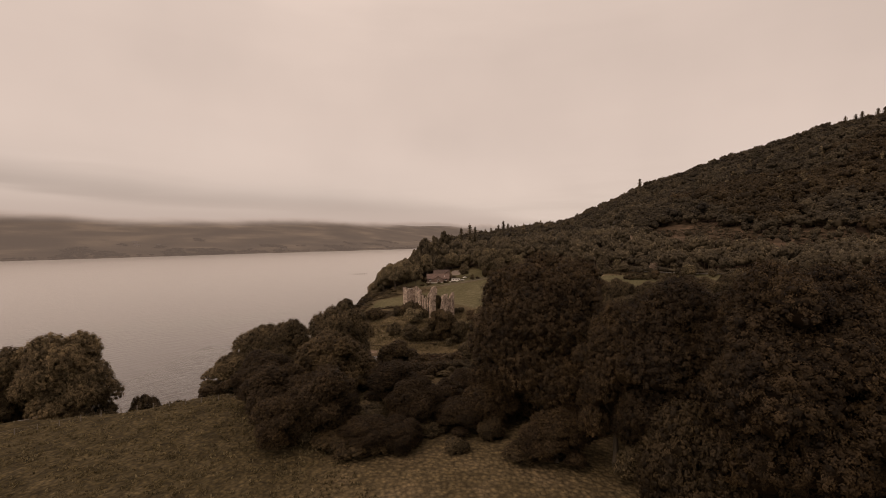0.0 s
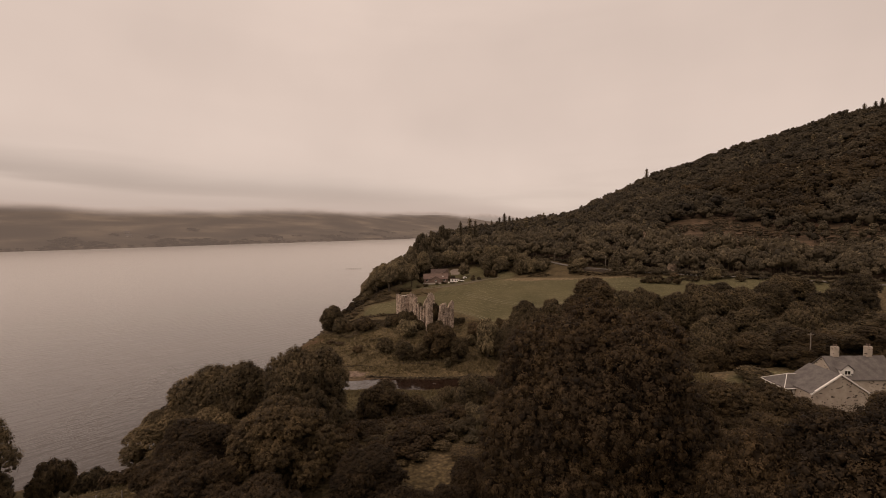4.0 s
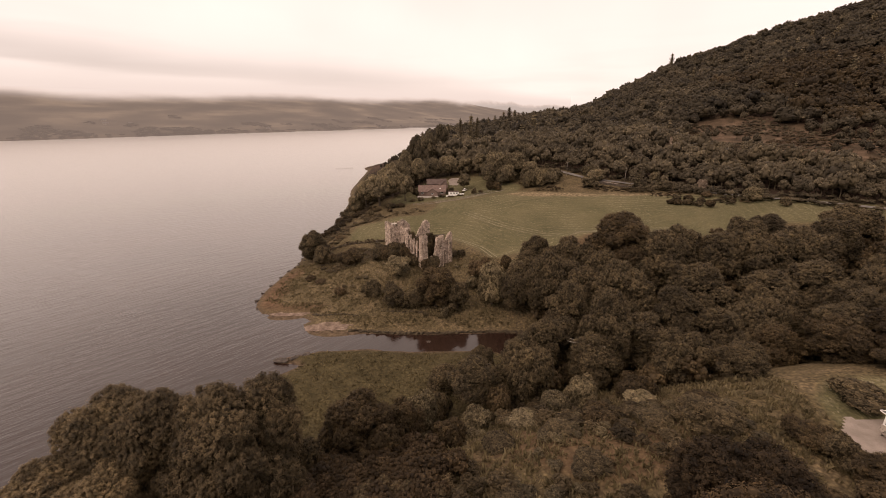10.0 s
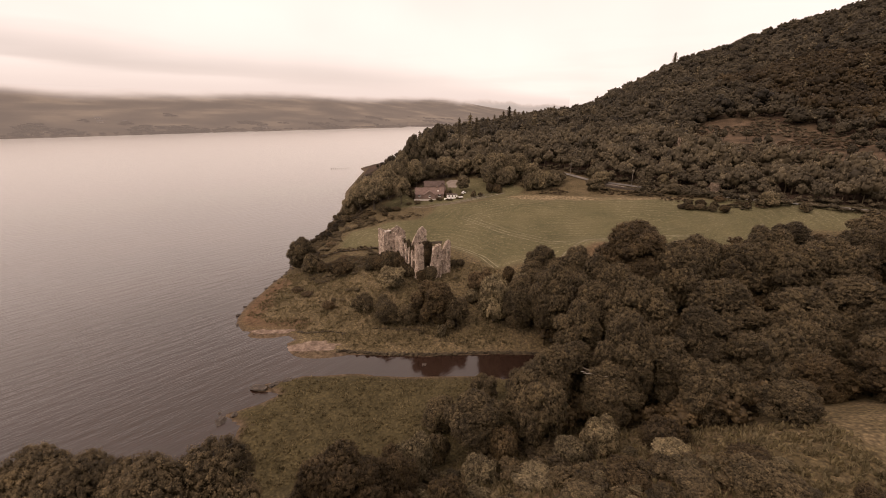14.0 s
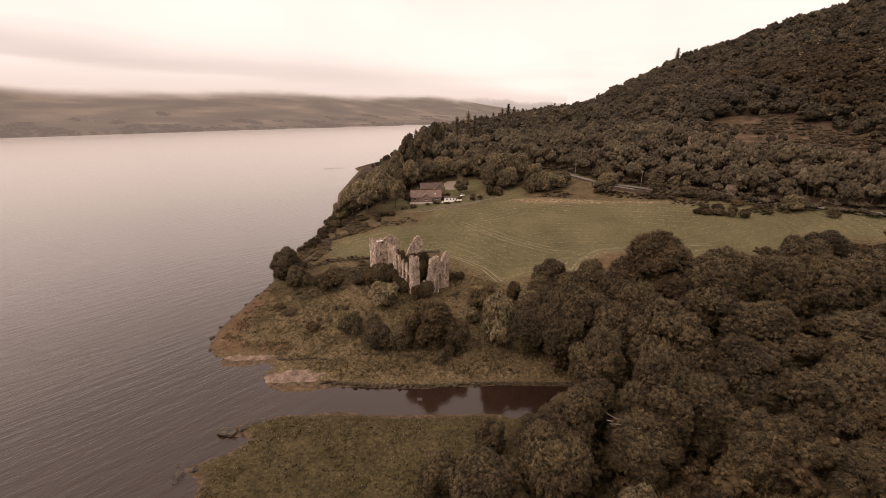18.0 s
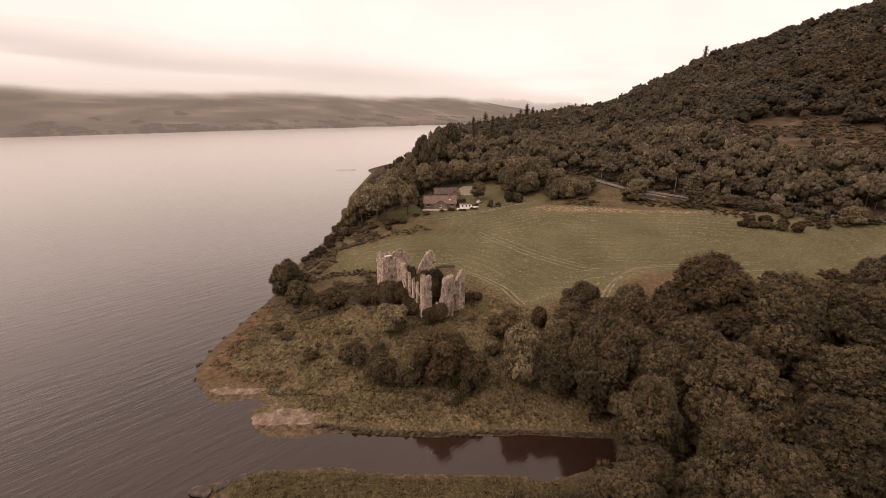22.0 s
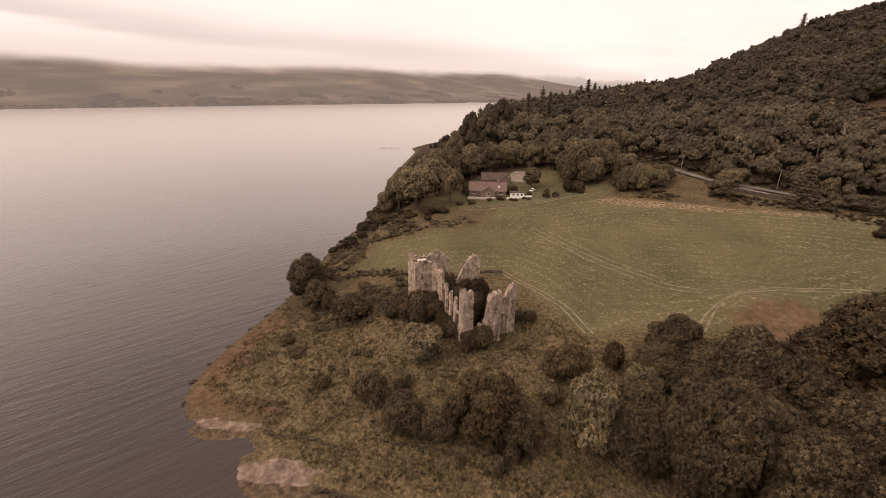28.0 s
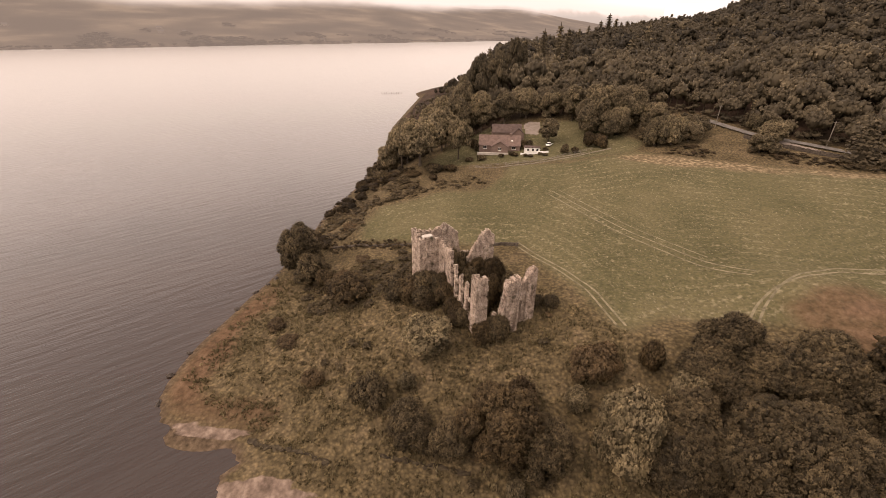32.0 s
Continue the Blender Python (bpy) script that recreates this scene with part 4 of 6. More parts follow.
# trees behind and beside the meadow, where the flight begins
plant("great", 27, -147, 46, 12.5, "very large spreading ash tree beside the slope", "")
plant_all("fine", [(37.5, -171.5, 44.6, 7.8), (43, -184, 47.4, 8)], "trees by the stone house")
plant_all("fine", [(49.5, -165, 42.4, 7.6)], "trees by the stone house", "tall broad ash tree in full summer leaf")
plant_all("fine", [(59, -178, 47.5, 9.5), (62, -193, 46, 9), (78, -178, 46, 10), (84, -160, 40, 9)], "trees by the stone house")
plant_all("large", [(-42.4, -106.5, 26.6, 7.2), (-19.5, -112.5, 31.6, 8.0), (-33.4, -108.6, 28.6, 7.2), (-47, -114, 20.5, 6), (-36, -117, 22, 6), (-83, -123, 28, 10), (-97, -126, 25, 8)], "shore trees")
plant_all("dark", [(-15.5, -134, 30.2, 7.5)], "trees round the meadow", "rounded ash tree with pale new leaves beside the meadow")
plant_all("fine", [(-23, -146, 27.5, 6), (-12.5, -152, 28, 5.5), (-54, -98, 17, 5), (-100, -132, 22, 6), (12.5, -139, 24, 4)], "trees round the meadow")
plant_all("fine", [(-18, -156, 25, 4.5), (-4, -158, 22.5, 4), (3, -150, 25.5, 4.6), (-2, -140, 26, 5), (8, -147, 24.5, 4.5), (16, -151, 25.5, 4.6), (20, -140, 27.5, 5), (-28, -140, 26.5, 5), (-31, -130, 25.5, 5.5), (24, -165, 26, 4.2)], "trees round the meadow")
plant_all("fine", [(31.5, -167, 41, 5.6), (36.5, -131, 39.6, 6.6)], "trees by the stone house")
plant_all("dark", [(52, -160, 36, 8), (39, -157, 31, 6), (66, -150, 33, 8), (66, -119, 26, 4.2), (63, -126, 27.5, 5), (34, -182, 33, 5.5), (50, -190, 36, 6), (72, -138, 29.5, 6), (60, -132, 31, 5.6), (53, -130, 31.5, 5.5), (52, -142, 31, 6), (84, -130, 29, 6), (70, -128, 26.5, 4.5), (44, -146, 31, 6.5)], "trees by the stone house")
plant_all("bush", [(-9, -156, 20, 3.6), (-5, -150, 21, 3.5), (28, -156, 23, 3), (12, -127, 19.6, 3), (-72, -112, 9, 3.5), (-63, -113, 8, 3), (-78, -118, 9.5, 3.6), (20, -164, 21, 2.8), (0, -146, 20, 3.4), (6, -152, 20, 2.8)], "bushes round the meadow")
plant_all("bush", [(33, -171, 24, 2.6), (22, -160, 22.5, 2.4), (-2, -158, 20.5, 2.6), (18, -118, 20, 2.2)], "bushes round the meadow")
plant_all("dark", [(92, -80, 26, 6), (103, -84, 28.5, 7), (84, -73, 21, 5.5), (114, -93, 31, 7), (108, -108, 30, 6), (96, -90, 26, 4.5)], "wood behind the stone house")
plant_all("fine", [(20, -148, 27.5, 5), (29.5, -156, 26.5, 4.5), (11, -153, 23.5, 3.8), (1.5, -158, 22.5, 3.8)], "trees round the meadow")
plant_all("bush", [(-6, -159.5, 20.2, 3), (-15, -153.6, 22, 2.8), (10, -160, 20.3, 1.7), (15.5, -156.5, 21.5, 2.2)], "bushes round the meadow")
# slope down to the marsh
plant_all("dark", [(-5.6, -98, 19.8, 6.2), (1, -92, 14.5, 4)], "trees on the slope")
plant_all("pale", [(4.3, -84, 11, 3.3), (15.5, -90, 12, 3), (24, -96, 15, 3.2), (38, -84, 15, 3.4), (31, -88, 14, 3), (46, -92, 17, 3)], "willow scrub on the slope")
plant_all("bush", [(10, -98, 15, 2.6), (18, -104, 17, 2.6), (28, -103, 18.5, 3), (36, -98, 18.5, 3.2), (48, -86, 16, 3.2), (44, -102, 20, 3), (8, -80, 8, 2.4), (21, -82, 10.5, 3), (54, -98, 20.5, 2.8), (-14, -104, 16, 3), (30, -112, 20.5, 2.8)], "scrub on the slope")
# both banks at the head of the burn
plant_all("middle", [(33.2, -66, 19, 5), (28.5, -68, 15.4, 5), (45, -70, 17.5, 5.5), (40, -59, 15.5, 5), (44.5, -48, 21, 6), (60, -62, 19, 6.5), (19, -62, 9, 3.6), (50, -64, 25, 6.5)], "trees by the burn")
plant_all("middle", [(42, -25, 21.5, 6.2), (60.5, -46, 25.4, 8.2), (83.6, -43.5, 24.5, 8.8), (52, -36, 22, 6.5), (72, -55, 22, 7.5), (81, -66, 22, 7.5), (94, -58, 23.5, 8), (102, -47, 24, 8.5), (112, -62, 26, 8.5), (100, -73, 25, 7.5),
                      (115, -45, 26.5, 8.5), (130, -52, 29, 9), (122, -78, 28, 8), (140, -70, 30, 9), (62, -76, 20.5, 6)], "wood beside the field")
plant_all("dark", [(69.5, -18, 34, 9.8)], "wood beside the field", "tall dark broadleaf tree at the edge of the wood")
plant_all("middle", [(34, -20, 17.5, 4.6), (47, -24, 20.5, 5.6), (57, -14, 22, 5), (42, -31.5, 24, 5.8), (50, -30, 21, 6), (59.5, -31.7, 26, 6.5), (66, -14, 25, 6), (12, -20, 10, 3), (79, -26, 30.5, 8.5), (90, -17, 29.5, 7.5), (103, -22, 29.5, 8), (112, -27, 30, 8), (118, -9, 30.5, 7.5), (132, 0, 30, 7.5), (128, -24, 30.5, 8.5), (146, -14, 32, 8.5), (162, -2, 33, 8.5), (150, -40, 33, 9), (170, -25, 36, 9)], "wood beside the field")
plant_all("middle", [(43, -8, 23.6, 4.6), (39.5, -11, 19.5, 4.2), (46.8, -11.5, 20.5, 4.2), (42, -14, 18, 4.6), (53.6, -13, 25.6, 5.8), (57, -22, 24, 5.6)], "trees at the field corner")
plant_all("middle", [(28, -75, 17.6, 6.2), (16, -76, 14.6, 5.2), (69, -86, 23.5, 4.5), (51, -105, 24.4, 4.2), (9, -70, 8.5, 3.4)], "trees by the burn", "brownish broadleaf tree at the edge of the marsh")
# round the castle knoll
plant_all("dark", [(6, -23, 16.6, 6.2)], "trees on the knoll", "dense dark-leaved tree on the grassy knoll")
plant_all("middle", [(33, -25, 15, 5.4), (13.5, -24, 12, 4.4), (-8.5, -22, 10, 4), (-1.5, -23.5, 9, 3.2)], "trees on the knoll")
plant_all("bush", [(-17, -16, 9.4, 3.2),  (32.5, -6, 15.6, 2.1), (-31, 13, 11.8, 4.8), (-18, 12, 13.5, 3.2), (-12, 9, 13.5, 2.6), (-4.5, 3, 12, 2.2), (1.8, -1.2, 12.6, 1.8), (16, 11, 12.8, 1.7), (-4.5, -23.5, 6.6, 2)], "bushes round the ruin")
plant_all("pale", [(-8.8, -4.2, 15, 4.6), (-11, -12.5, 8.4, 1.6), (19, -14, 10.6, 2.1), (25.5, -22.5, 18.6, 5.2), (9, -29, 5.5, 1.6), (35, -16, 17, 3.2)], "pale bushes round the ruin")
plant_all("heath", [(22.8, -8, 14.6, 3.9), (-40, -2, 4.5, 2.0), (-46, 4, 3.8, 2.2), (-36, 22, 7.4, 2.2), (-44, 52, 7.5, 2.4), (-30, -12, 5.2, 2), (10, -14, 10.5, 2.4), (-33, 30, 8, 2)], "scrub on the headland")
plant_all("middle", [(-52.5, 32, 14.6, 6.2)], "", "lone dark oak leaning on the shore")
plant_all("bush", [(-46, 25, 9.2, 4.2), (-41, 22, 7.6, 2.6)], "bushes behind the oak")
# bungalow, shore and field edge
plant_all("standard", [(-31, 103, 32, 8.5), (-16, 111, 30, 5.2), (-41, 112, 26, 6)], "trees on the shore below the bungalow")
plant_all("grove", [(-40, 120, 28, 6.5), (-25, 123, 32.5, 7), (-43, 132, 24, 6), (-20, 136, 35, 6.5), (-32, 138, 30.5, 6.5), (-27, 150, 33, 6), (-32, 165, 31, 6), (-22, 172, 36, 6), (-50, 122, 15, 5), (-48, 140, 17, 5), (-44, 152, 18, 5), (-40, 166, 21, 5.5), (-36, 182, 22, 5.5), (-32, 200, 22, 5.5), (-28, 216, 24, 5.5)], "trees on the shore below the bungalow")
plant_all("grove", [(12.5, 158, 37, 5.6), (24.5, 155, 36, 5.2), (2, 152, 36, 5), (-9, 146, 37, 5.5), (-18, 150, 40, 6), (36, 156, 38, 6), (45, 141, 41, 7.5), (57, 141, 41, 7), (65, 121, 29, 4.6), (73, 121, 31, 5.4), (80, 125, 32.5, 5), (52, 132, 34, 5), (104, 112.5, 33.5, 4.8), (34, 150, 40, 6), (66, 134, 36, 5.5), (39, 134, 36, 6), (47, 129, 32, 4.6), (67, 122.5, 31, 5), (77, 120, 31, 4.8), (97, 105, 30, 3.6)], "trees behind the bungalow")
plant_all("pine", [(-14, 190, 49.5, 6.4), (-4, 207, 52, 4.8), (5, 224, 57, 4.6), (9, 229, 54, 4.4), (-21, 182, 39, 5.5), (-10, 214, 46, 6.5), (4, 232, 50, 6.5), (-20, 250, 36, 6)], "dark pines on the skyline")
plant_all("conifer", [(33, 250, 67, 7), (24, 262, 63, 6.4), (39, 254, 64, 5.5), (-14, 300, 50, 6.5)], "dark firs on the skyline")
plant_all("bush", [(-34, 85, 13.4, 2.2), (-22.7, 87, 14.2, 1.9), (-17.5, 97, 15.2, 2.4), (62, 125, 27, 3.2), (-24, 96, 15.5, 3.6), (-32, 92, 13, 3.4), (-42, 98, 10.5, 2.6), (-50, 108, 7.5, 3.2), (-54, 116, 7, 3.4), (-56, 100, 5, 2.6), (-38, 88, 11, 2.4), (-6, 109, 16.5, 2.0), (2, 111.5, 16.8, 1.2), (8, 112, 17.2, 1.2), (12, 111.6, 17.0, 1.0), (-11, 108, 15.6, 1.6), (18, 112.4, 17.6, 1.1), (38, 121, 25, 2.3), (42, 121, 24.4, 2.1), (167.7, 38.5, 29.5, 2.2), (20, 111, 17.6, 1.2), (14, 110, 17.4, 1.3)], "garden and shore bushes")
plant_all("bush", [(11.4, 121.5, 20.4, 1.7), (13.6, 123, 20.2, 1.5), (-8.6, 120, 18.8, 1.6), (-11, 124, 19.4, 2.0), (6.5, 113.2, 17.4, 1.3), (20.5, 118, 18.8, 1.2), (27.6, 111.5, 21.8, 1.6), (32, 112.4, 20.6, 1.5), (43, 119.5, 24.2, 2.6)], "bushes round the bungalow", "dark rounded garden bush beside the bungalow")
plant_all("conifer", [(62.7, 138, 35, 2.3), (66, 152, 48, 2.8), (60, 127, 31.5, 2.6), (66, 140, 39, 3), (101, 130, 34, 2.2)], "conifers by the field")
plant("spruce", 120.8, 90.8, 41, 7.0, "", "conifers by the field")
plant_all("grove", [(22, 127.5, 29, 3.9), (100, 104, 27.5, 3), (133, 82, 31, 4)], "trees at the field edge")
plant_all("blossom", [(151.7, 79, 31.5, 2.3), (164.6, 149.6, 50, 4.0)], "flowering shrubs")
plant_all("pale", [(64, 118, 32.5, 4.6), (70, 117.5, 33.6, 4.4), (66, 125.5, 30.5, 4.2), (104.8, 113.2, 34.6, 3.6), (160.7, 50.4, 32.4, 4.4), (134.6, 99, 34, 3), (102.5, 125.5, 34, 2.6)], "pale shrubs at the field edge", "pale leafy shrub at the edge of the field")
plant_all("bush", [(124, 57.5, 25.0, 2.0), (127, 55.4, 25.2, 1.8), (131, 54, 25.8, 2.3), (135, 51, 25.8, 2.0), (139, 48, 26.4, 2.1), (134, 59, 26.8, 2.2), (129, 61, 26.4, 1.9), (138, 55, 26.6, 1.8)], "scrub below the road", "low dark scrub at the edge of the field")
plant_all("heath", [ (146, 64, 27.6, 2.6), (68, 124, 27.4, 2.2)], "scrub below the road")
# skyline conifers
plant_all("conifer", [(x, y, ground_at(x, y) + h, 6.6) for x, y, h in ((572, 402, 21), (582, 397, 20), (588, 394, 22), (603, 387, 20), (610, 384, 19), (626, 377, 22))], "skyline conifers")
plant("conifer", 320, 486, 145, 6.4, "lone conifer standing clear on the ridge")
plant_all("conifer", [(86, 381, 74.5, 7), (93, 385, 71, 6.4), (79, 379, 69, 6), (68, 372, 65, 5), (104, 392, 69, 6), (60, 368, 63, 4.5), (98, 388, 68, 5)], "skyline conifers")


# ---- woods on the hill ----
def small_tree(seed, clumps, per, clump_r, leaf, billows=8, sides=6, core=0.9):
    """A round-headed tree, one unit in radius and about 1.8 tall, its crown built of billows."""
    rng = np.random.default_rng(seed)
    pc = unit(rng.normal(0, 1, (billows, 3))) * (0.62, 0.62, 0.5)
    pc[:, 2] = np.abs(pc[:, 2]) + 0.92
    pc[0] = (0, 0, 1.1)
    pr = rng.uniform(0.26, 0.48, billows)
    pr[0] = 0.6
    many = clumps * 8
    w = rng.choice(billows, many, p=pr ** 2 / (pr ** 2).sum())
    d = unit(rng.normal(0, 1, (many, 3)))
    d[:, 2] = np.abs(d[:, 2]) * 1.15 - 0.3
    d = unit(d)
    c = pc[w] + d * (pr[w] * rng.uniform(0.85, 0.99, many))[:, None]
    inner = np.zeros(many, bool)
    for p, r in zip(pc, pr):
        inner |= ((c - p) ** 2).sum(1) < (0.82 * r) ** 2
    c, d = c[~inner], d[~inner]
    _, at = np.unique(np.floor(c / (1.3 * clump_r)).astype(int), axis=0, return_index=True)
    at = np.sort(rng.permutation(at)[:clumps])
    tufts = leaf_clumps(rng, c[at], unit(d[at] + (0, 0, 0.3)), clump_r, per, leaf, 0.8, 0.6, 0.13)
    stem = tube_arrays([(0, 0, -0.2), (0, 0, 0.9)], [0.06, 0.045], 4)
    # billow cores toned low, so painted shade fills the gaps between tufts
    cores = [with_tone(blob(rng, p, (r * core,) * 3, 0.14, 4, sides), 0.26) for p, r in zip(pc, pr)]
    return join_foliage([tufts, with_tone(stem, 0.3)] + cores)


def small_conifer(seed, boughs=5):
    return conifer_arrays(seed, 9, boughs, 5, 0.15, 0.4, 3.0, 0.3)


def scatter(rng, x0, x1, y0, y1, gap):
    """Jittered grid of places."""
    xs, ys = np.meshgrid(np.arange(x0, x1, gap), np.arange(y0, y1, gap))
    xs = xs + rng.uniform(-0.42, 0.42, xs.shape) * gap
    ys = ys + rng.uniform(-0.42, 0.42, ys.shape) * gap
    return xs.ravel(), ys.ravel()


def wood(name, label, xs, ys, sizes, talls, forms, mat, sink=0.0):
    """Many trees in one mesh; sink sets crowns lower, where undergrowth hides the stems."""
    zs = height(xs, ys) - sink * np.asarray(talls)
    rng = np.random.default_rng(len(xs))
    parts, own_tone, n0 = [], [], 0
    shade = np.clip(rng.normal(0.0, 0.2, len(xs)), -0.45, 0.55) + 0.12 * wavy(xs, ys, 45, 3.0)
    for x, y, z, s, h, own in zip(xs, ys, zs, sizes, talls, shade):
        v, f, nrm, tone = forms[rng.integers(len(forms))]
        a = rng.uniform(0, 6.283)
        turn = np.array([[math.cos(a), math.sin(a), 0], [-math.sin(a), math.cos(a), 0], [0, 0, 1]])
        parts.append(((v @ turn) * (s, s, h) + (x, y, z), f + n0, nrm @ turn, tone))
        own_tone.append(np.full(len(v), own))
        n0 += len(v)
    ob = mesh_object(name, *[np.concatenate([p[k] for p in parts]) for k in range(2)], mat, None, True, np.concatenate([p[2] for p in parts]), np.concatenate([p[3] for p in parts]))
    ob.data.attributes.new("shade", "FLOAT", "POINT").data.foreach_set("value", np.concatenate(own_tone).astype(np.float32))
    return tagged(ob, label, "woodland", kind="stuff")


rng = np.random.default_rng(5)
CLEARING = FELLED


def in_wood(x, y, edge=5.0):
    ok = (above_road(x, y) > edge) & (shore_distance(x, y) > 5) & ~inside(x, y, GARDEN)
    return ok & ~inside(x, y, CLEARING)


def coastal(x, y):
    return 0.26 + 0.74 * smooth(8, 76, shore_distance(x, y))


near_forms = [small_tree(100 + k, 30, 3, 0.19, 0.085, 7, 5) for k in range(8)]
far_forms = [small_tree(120 + k, 28, 2, 0.17, 0.09, 7, 5) for k in range(6)]
low_forms = [small_tree(180 + k, 14, 3, 0.22, 0.12, 4, 5) for k in range(4)]
con_forms = [small_conifer(130 + k) for k in range(4)]
thin_forms = [small_tree(160 + k, 24, 4, 0.17, 0.1, 5, 5) for k in range(3)]
xs, ys = scatter(rng, -90, 430, -80, 330, 5.5)
up = above_road(xs, ys)
ok = in_wood(xs, ys) & (up < 95)
xs, ys = xs[ok], ys[ok]
sz = rng.choice([2.8, 3.4, 4.0, 4.8, 6.2], len(xs)) * rng.uniform(0.9, 1.1, len(xs)) * (0.75 + 0.25 * smooth(0, 30, above_road(xs, ys))) * coastal(xs, ys)
fir = (wavy(xs, ys, 26, 7.0) > 0.95) & (rng.random(len(xs)) < 0.5)
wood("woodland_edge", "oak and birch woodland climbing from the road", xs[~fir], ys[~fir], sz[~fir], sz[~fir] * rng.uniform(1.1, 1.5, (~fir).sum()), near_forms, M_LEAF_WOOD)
wood("woodland_firs", "scattered dark firs among the oaks", xs[fir], ys[fir], sz[fir] * 0.7, sz[fir] * rng.uniform(0.8, 1.1, fir.sum()), con_forms, M_NEEDLE)
xs, ys = scatter(rng, -90, 760, -60, 620, 9.4)
s_, up_ = road_axes(xs, ys)
ok = in_wood(xs, ys, 4) & ~((above_road(xs, ys) < 95) & (xs < 430) & (ys > -80)) & (up_ < np.interp(s_, [-300, -122, -44, 53, 149, 301, 560], [150, 266, 352, 452, 480, 485, 470]) + 22)
xs, ys = xs[ok], ys[ok]
dark = (xs > 290) & (ys < 340) & (wavy(xs, ys, 40, 2.0) > -0.3)
few = (rng.random(len(xs)) < 0.03) & (up_[ok] < np.interp(s_[ok], [-300, -122, -44, 53, 149, 301, 560], [150, 266, 352, 452, 480, 485, 470]) - 70)
sz = rng.choice([5.0, 6.0, 7.2, 8.6, 10.0], len(xs)) * rng.uniform(0.9, 1.1, len(xs)) * coastal(xs, ys)
talls = sz ** 0.6 * 2.0 * rng.uniform(1.0, 1.35, len(xs))
for name, label, pick, forms, mat in (("hill_woodland", "dense broadleaf woodland covering the upper hill", ~dark & ~few, far_forms, M_LEAF_WOOD),
                                      ("dark_woodland", "darker oak wood high on the hill", dark & ~few, far_forms, M_LEAF_DARK),
                                      ("scattered_firs", "scattered dark firs on the hill", few, con_forms, M_NEEDLE)):
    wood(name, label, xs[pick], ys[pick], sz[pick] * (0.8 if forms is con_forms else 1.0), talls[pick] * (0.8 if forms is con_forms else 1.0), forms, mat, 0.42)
# undergrowth closes the ridge
s0 = rng.uniform(-120, 560, 900)
u0 = np.interp(s0, [-300, -122, -44, 53, 149, 301, 365, 560], [150, 266, 352, 452, 480, 485, 462, 400]) + rng.uniform(-28, 8, 900)
xs, ys = 97 + 0.924 * s0 + 0.383 * u0, 96 - 0.383 * s0 + 0.924 * u0
ok = shore_distance(xs, ys) > 30
xs, ys = xs[ok], ys[ok]
wood("ridge_undergrowth", "low birch and bramble under the ridge trees", xs, ys, rng.uniform(4, 6, len(xs)), rng.uniform(2.2, 3.2, len(xs)), low_forms, M_LEAF_WOOD, 0.5)
xs, ys = scatter(rng, 170, 340, 50, 230, 3.6)
ok = inside(xs, ys, CLEARING) & (wavy(xs, ys, 16, 2.0) > -0.3)
xs, ys = xs[ok], ys[ok]
heathy = wavy(xs, ys, 22, 6.0) > 0.1
for name, label, pick, mat in (("heath_scrub", "rusty bracken and heath scrub on the felled hillside", heathy, M_HEATH), ("young_scrub", "young green scrub on the felled hillside", ~heathy, M_LEAF_WOOD)):
    wood(name, label, xs[pick], ys[pick], rng.uniform(1.0, 2.4, pick.sum()), rng.uniform(0.5, 1.3, pick.sum()), low_forms, mat)
xs, ys = scatter(rng, 170, 340, 50, 230, 11)
ok = inside(xs, ys, CLEARING) & (rng.random(len(xs)) < np.where(xs > 265, 0.95, 0.15))
xs, ys = xs[ok], ys[ok]
wood("standing_trees", "birches left standing on the felled hillside", xs, ys, rng.uniform(2.6, 4.2, len(xs)), rng.uniform(3.6, 5.6, len(xs)), thin_forms, M_LEAF_WOOD, 0.3)
# low shrubs along the foot of the wood
xs, ys = scatter(rng, -60, 330, -30, 190, 3.4)
up = above_road(xs, ys)
ok = (((up > 2.6) & (up < 9)) | ((up < -3) & (up > -7) & (wavy(xs, ys, 14, 1.0) > 0.2))) & (xs > 40) & ~inside(xs, ys, GARDEN)
xs, ys = xs[ok], ys[ok]
wood("roadside_shrubs", "bramble and hazel shrubs along the hill road", xs, ys, rng.uniform(1.3, 2.6, len(xs)), rng.uniform(0.8, 1.9, len(xs)), low_forms, M_LEAF_WOOD)
far_bush = [small_tree(140 + k, 3, 3, 0.3, 0.25, 3) for k in range(2)]
xs, ys = scatter(rng, -1750, 330, 300, 2500, 17)
f = far_distance(xs, ys)
ok = (f > 3) & (f < 420) & (wavy(xs, ys, 75, 1.0) + 0.5 * wavy(xs, ys, 31, 4.0) > np.interp(f, [0, 18, 24, 420], [-3, -1.0, 0.15, 1.0]))
xs, ys = xs[ok], ys[ok]
wood("far_shore_trees", "dim woods and hedges along the far shore", xs, ys, rng.uniform(9, 14, len(xs)), rng.uniform(2.5, 5.0, len(xs)), far_bush, M_LEAF)


# ---- scrub and tussocks ----
SLOPE = [(-44, -132), (-40, -104), (-30, -86), (20, -72), (40, -76), (60, -100), (60, -128), (30, -134), (0, -132), (-20, -128)]
HOLLOW = [(30, -72), (40, -30), (60, -6), (110, 6), (150, 10), (190, -10), (190, -60), (140, -90), (100, -84), (80, -78), (62, -82)]
HEAD = [(-58, 26), (-58, -14), (-40, -22), (-20, -34), (30, -34), (30, 0), (4, 28), (-24, 30)]
COAST = [(-60, 30), (-48, 30), (-50, 70), (-46, 88), (-30, 98), (-30, 150), (-66, 150), (-62, 90)]
rng = np.random.default_rng(9)


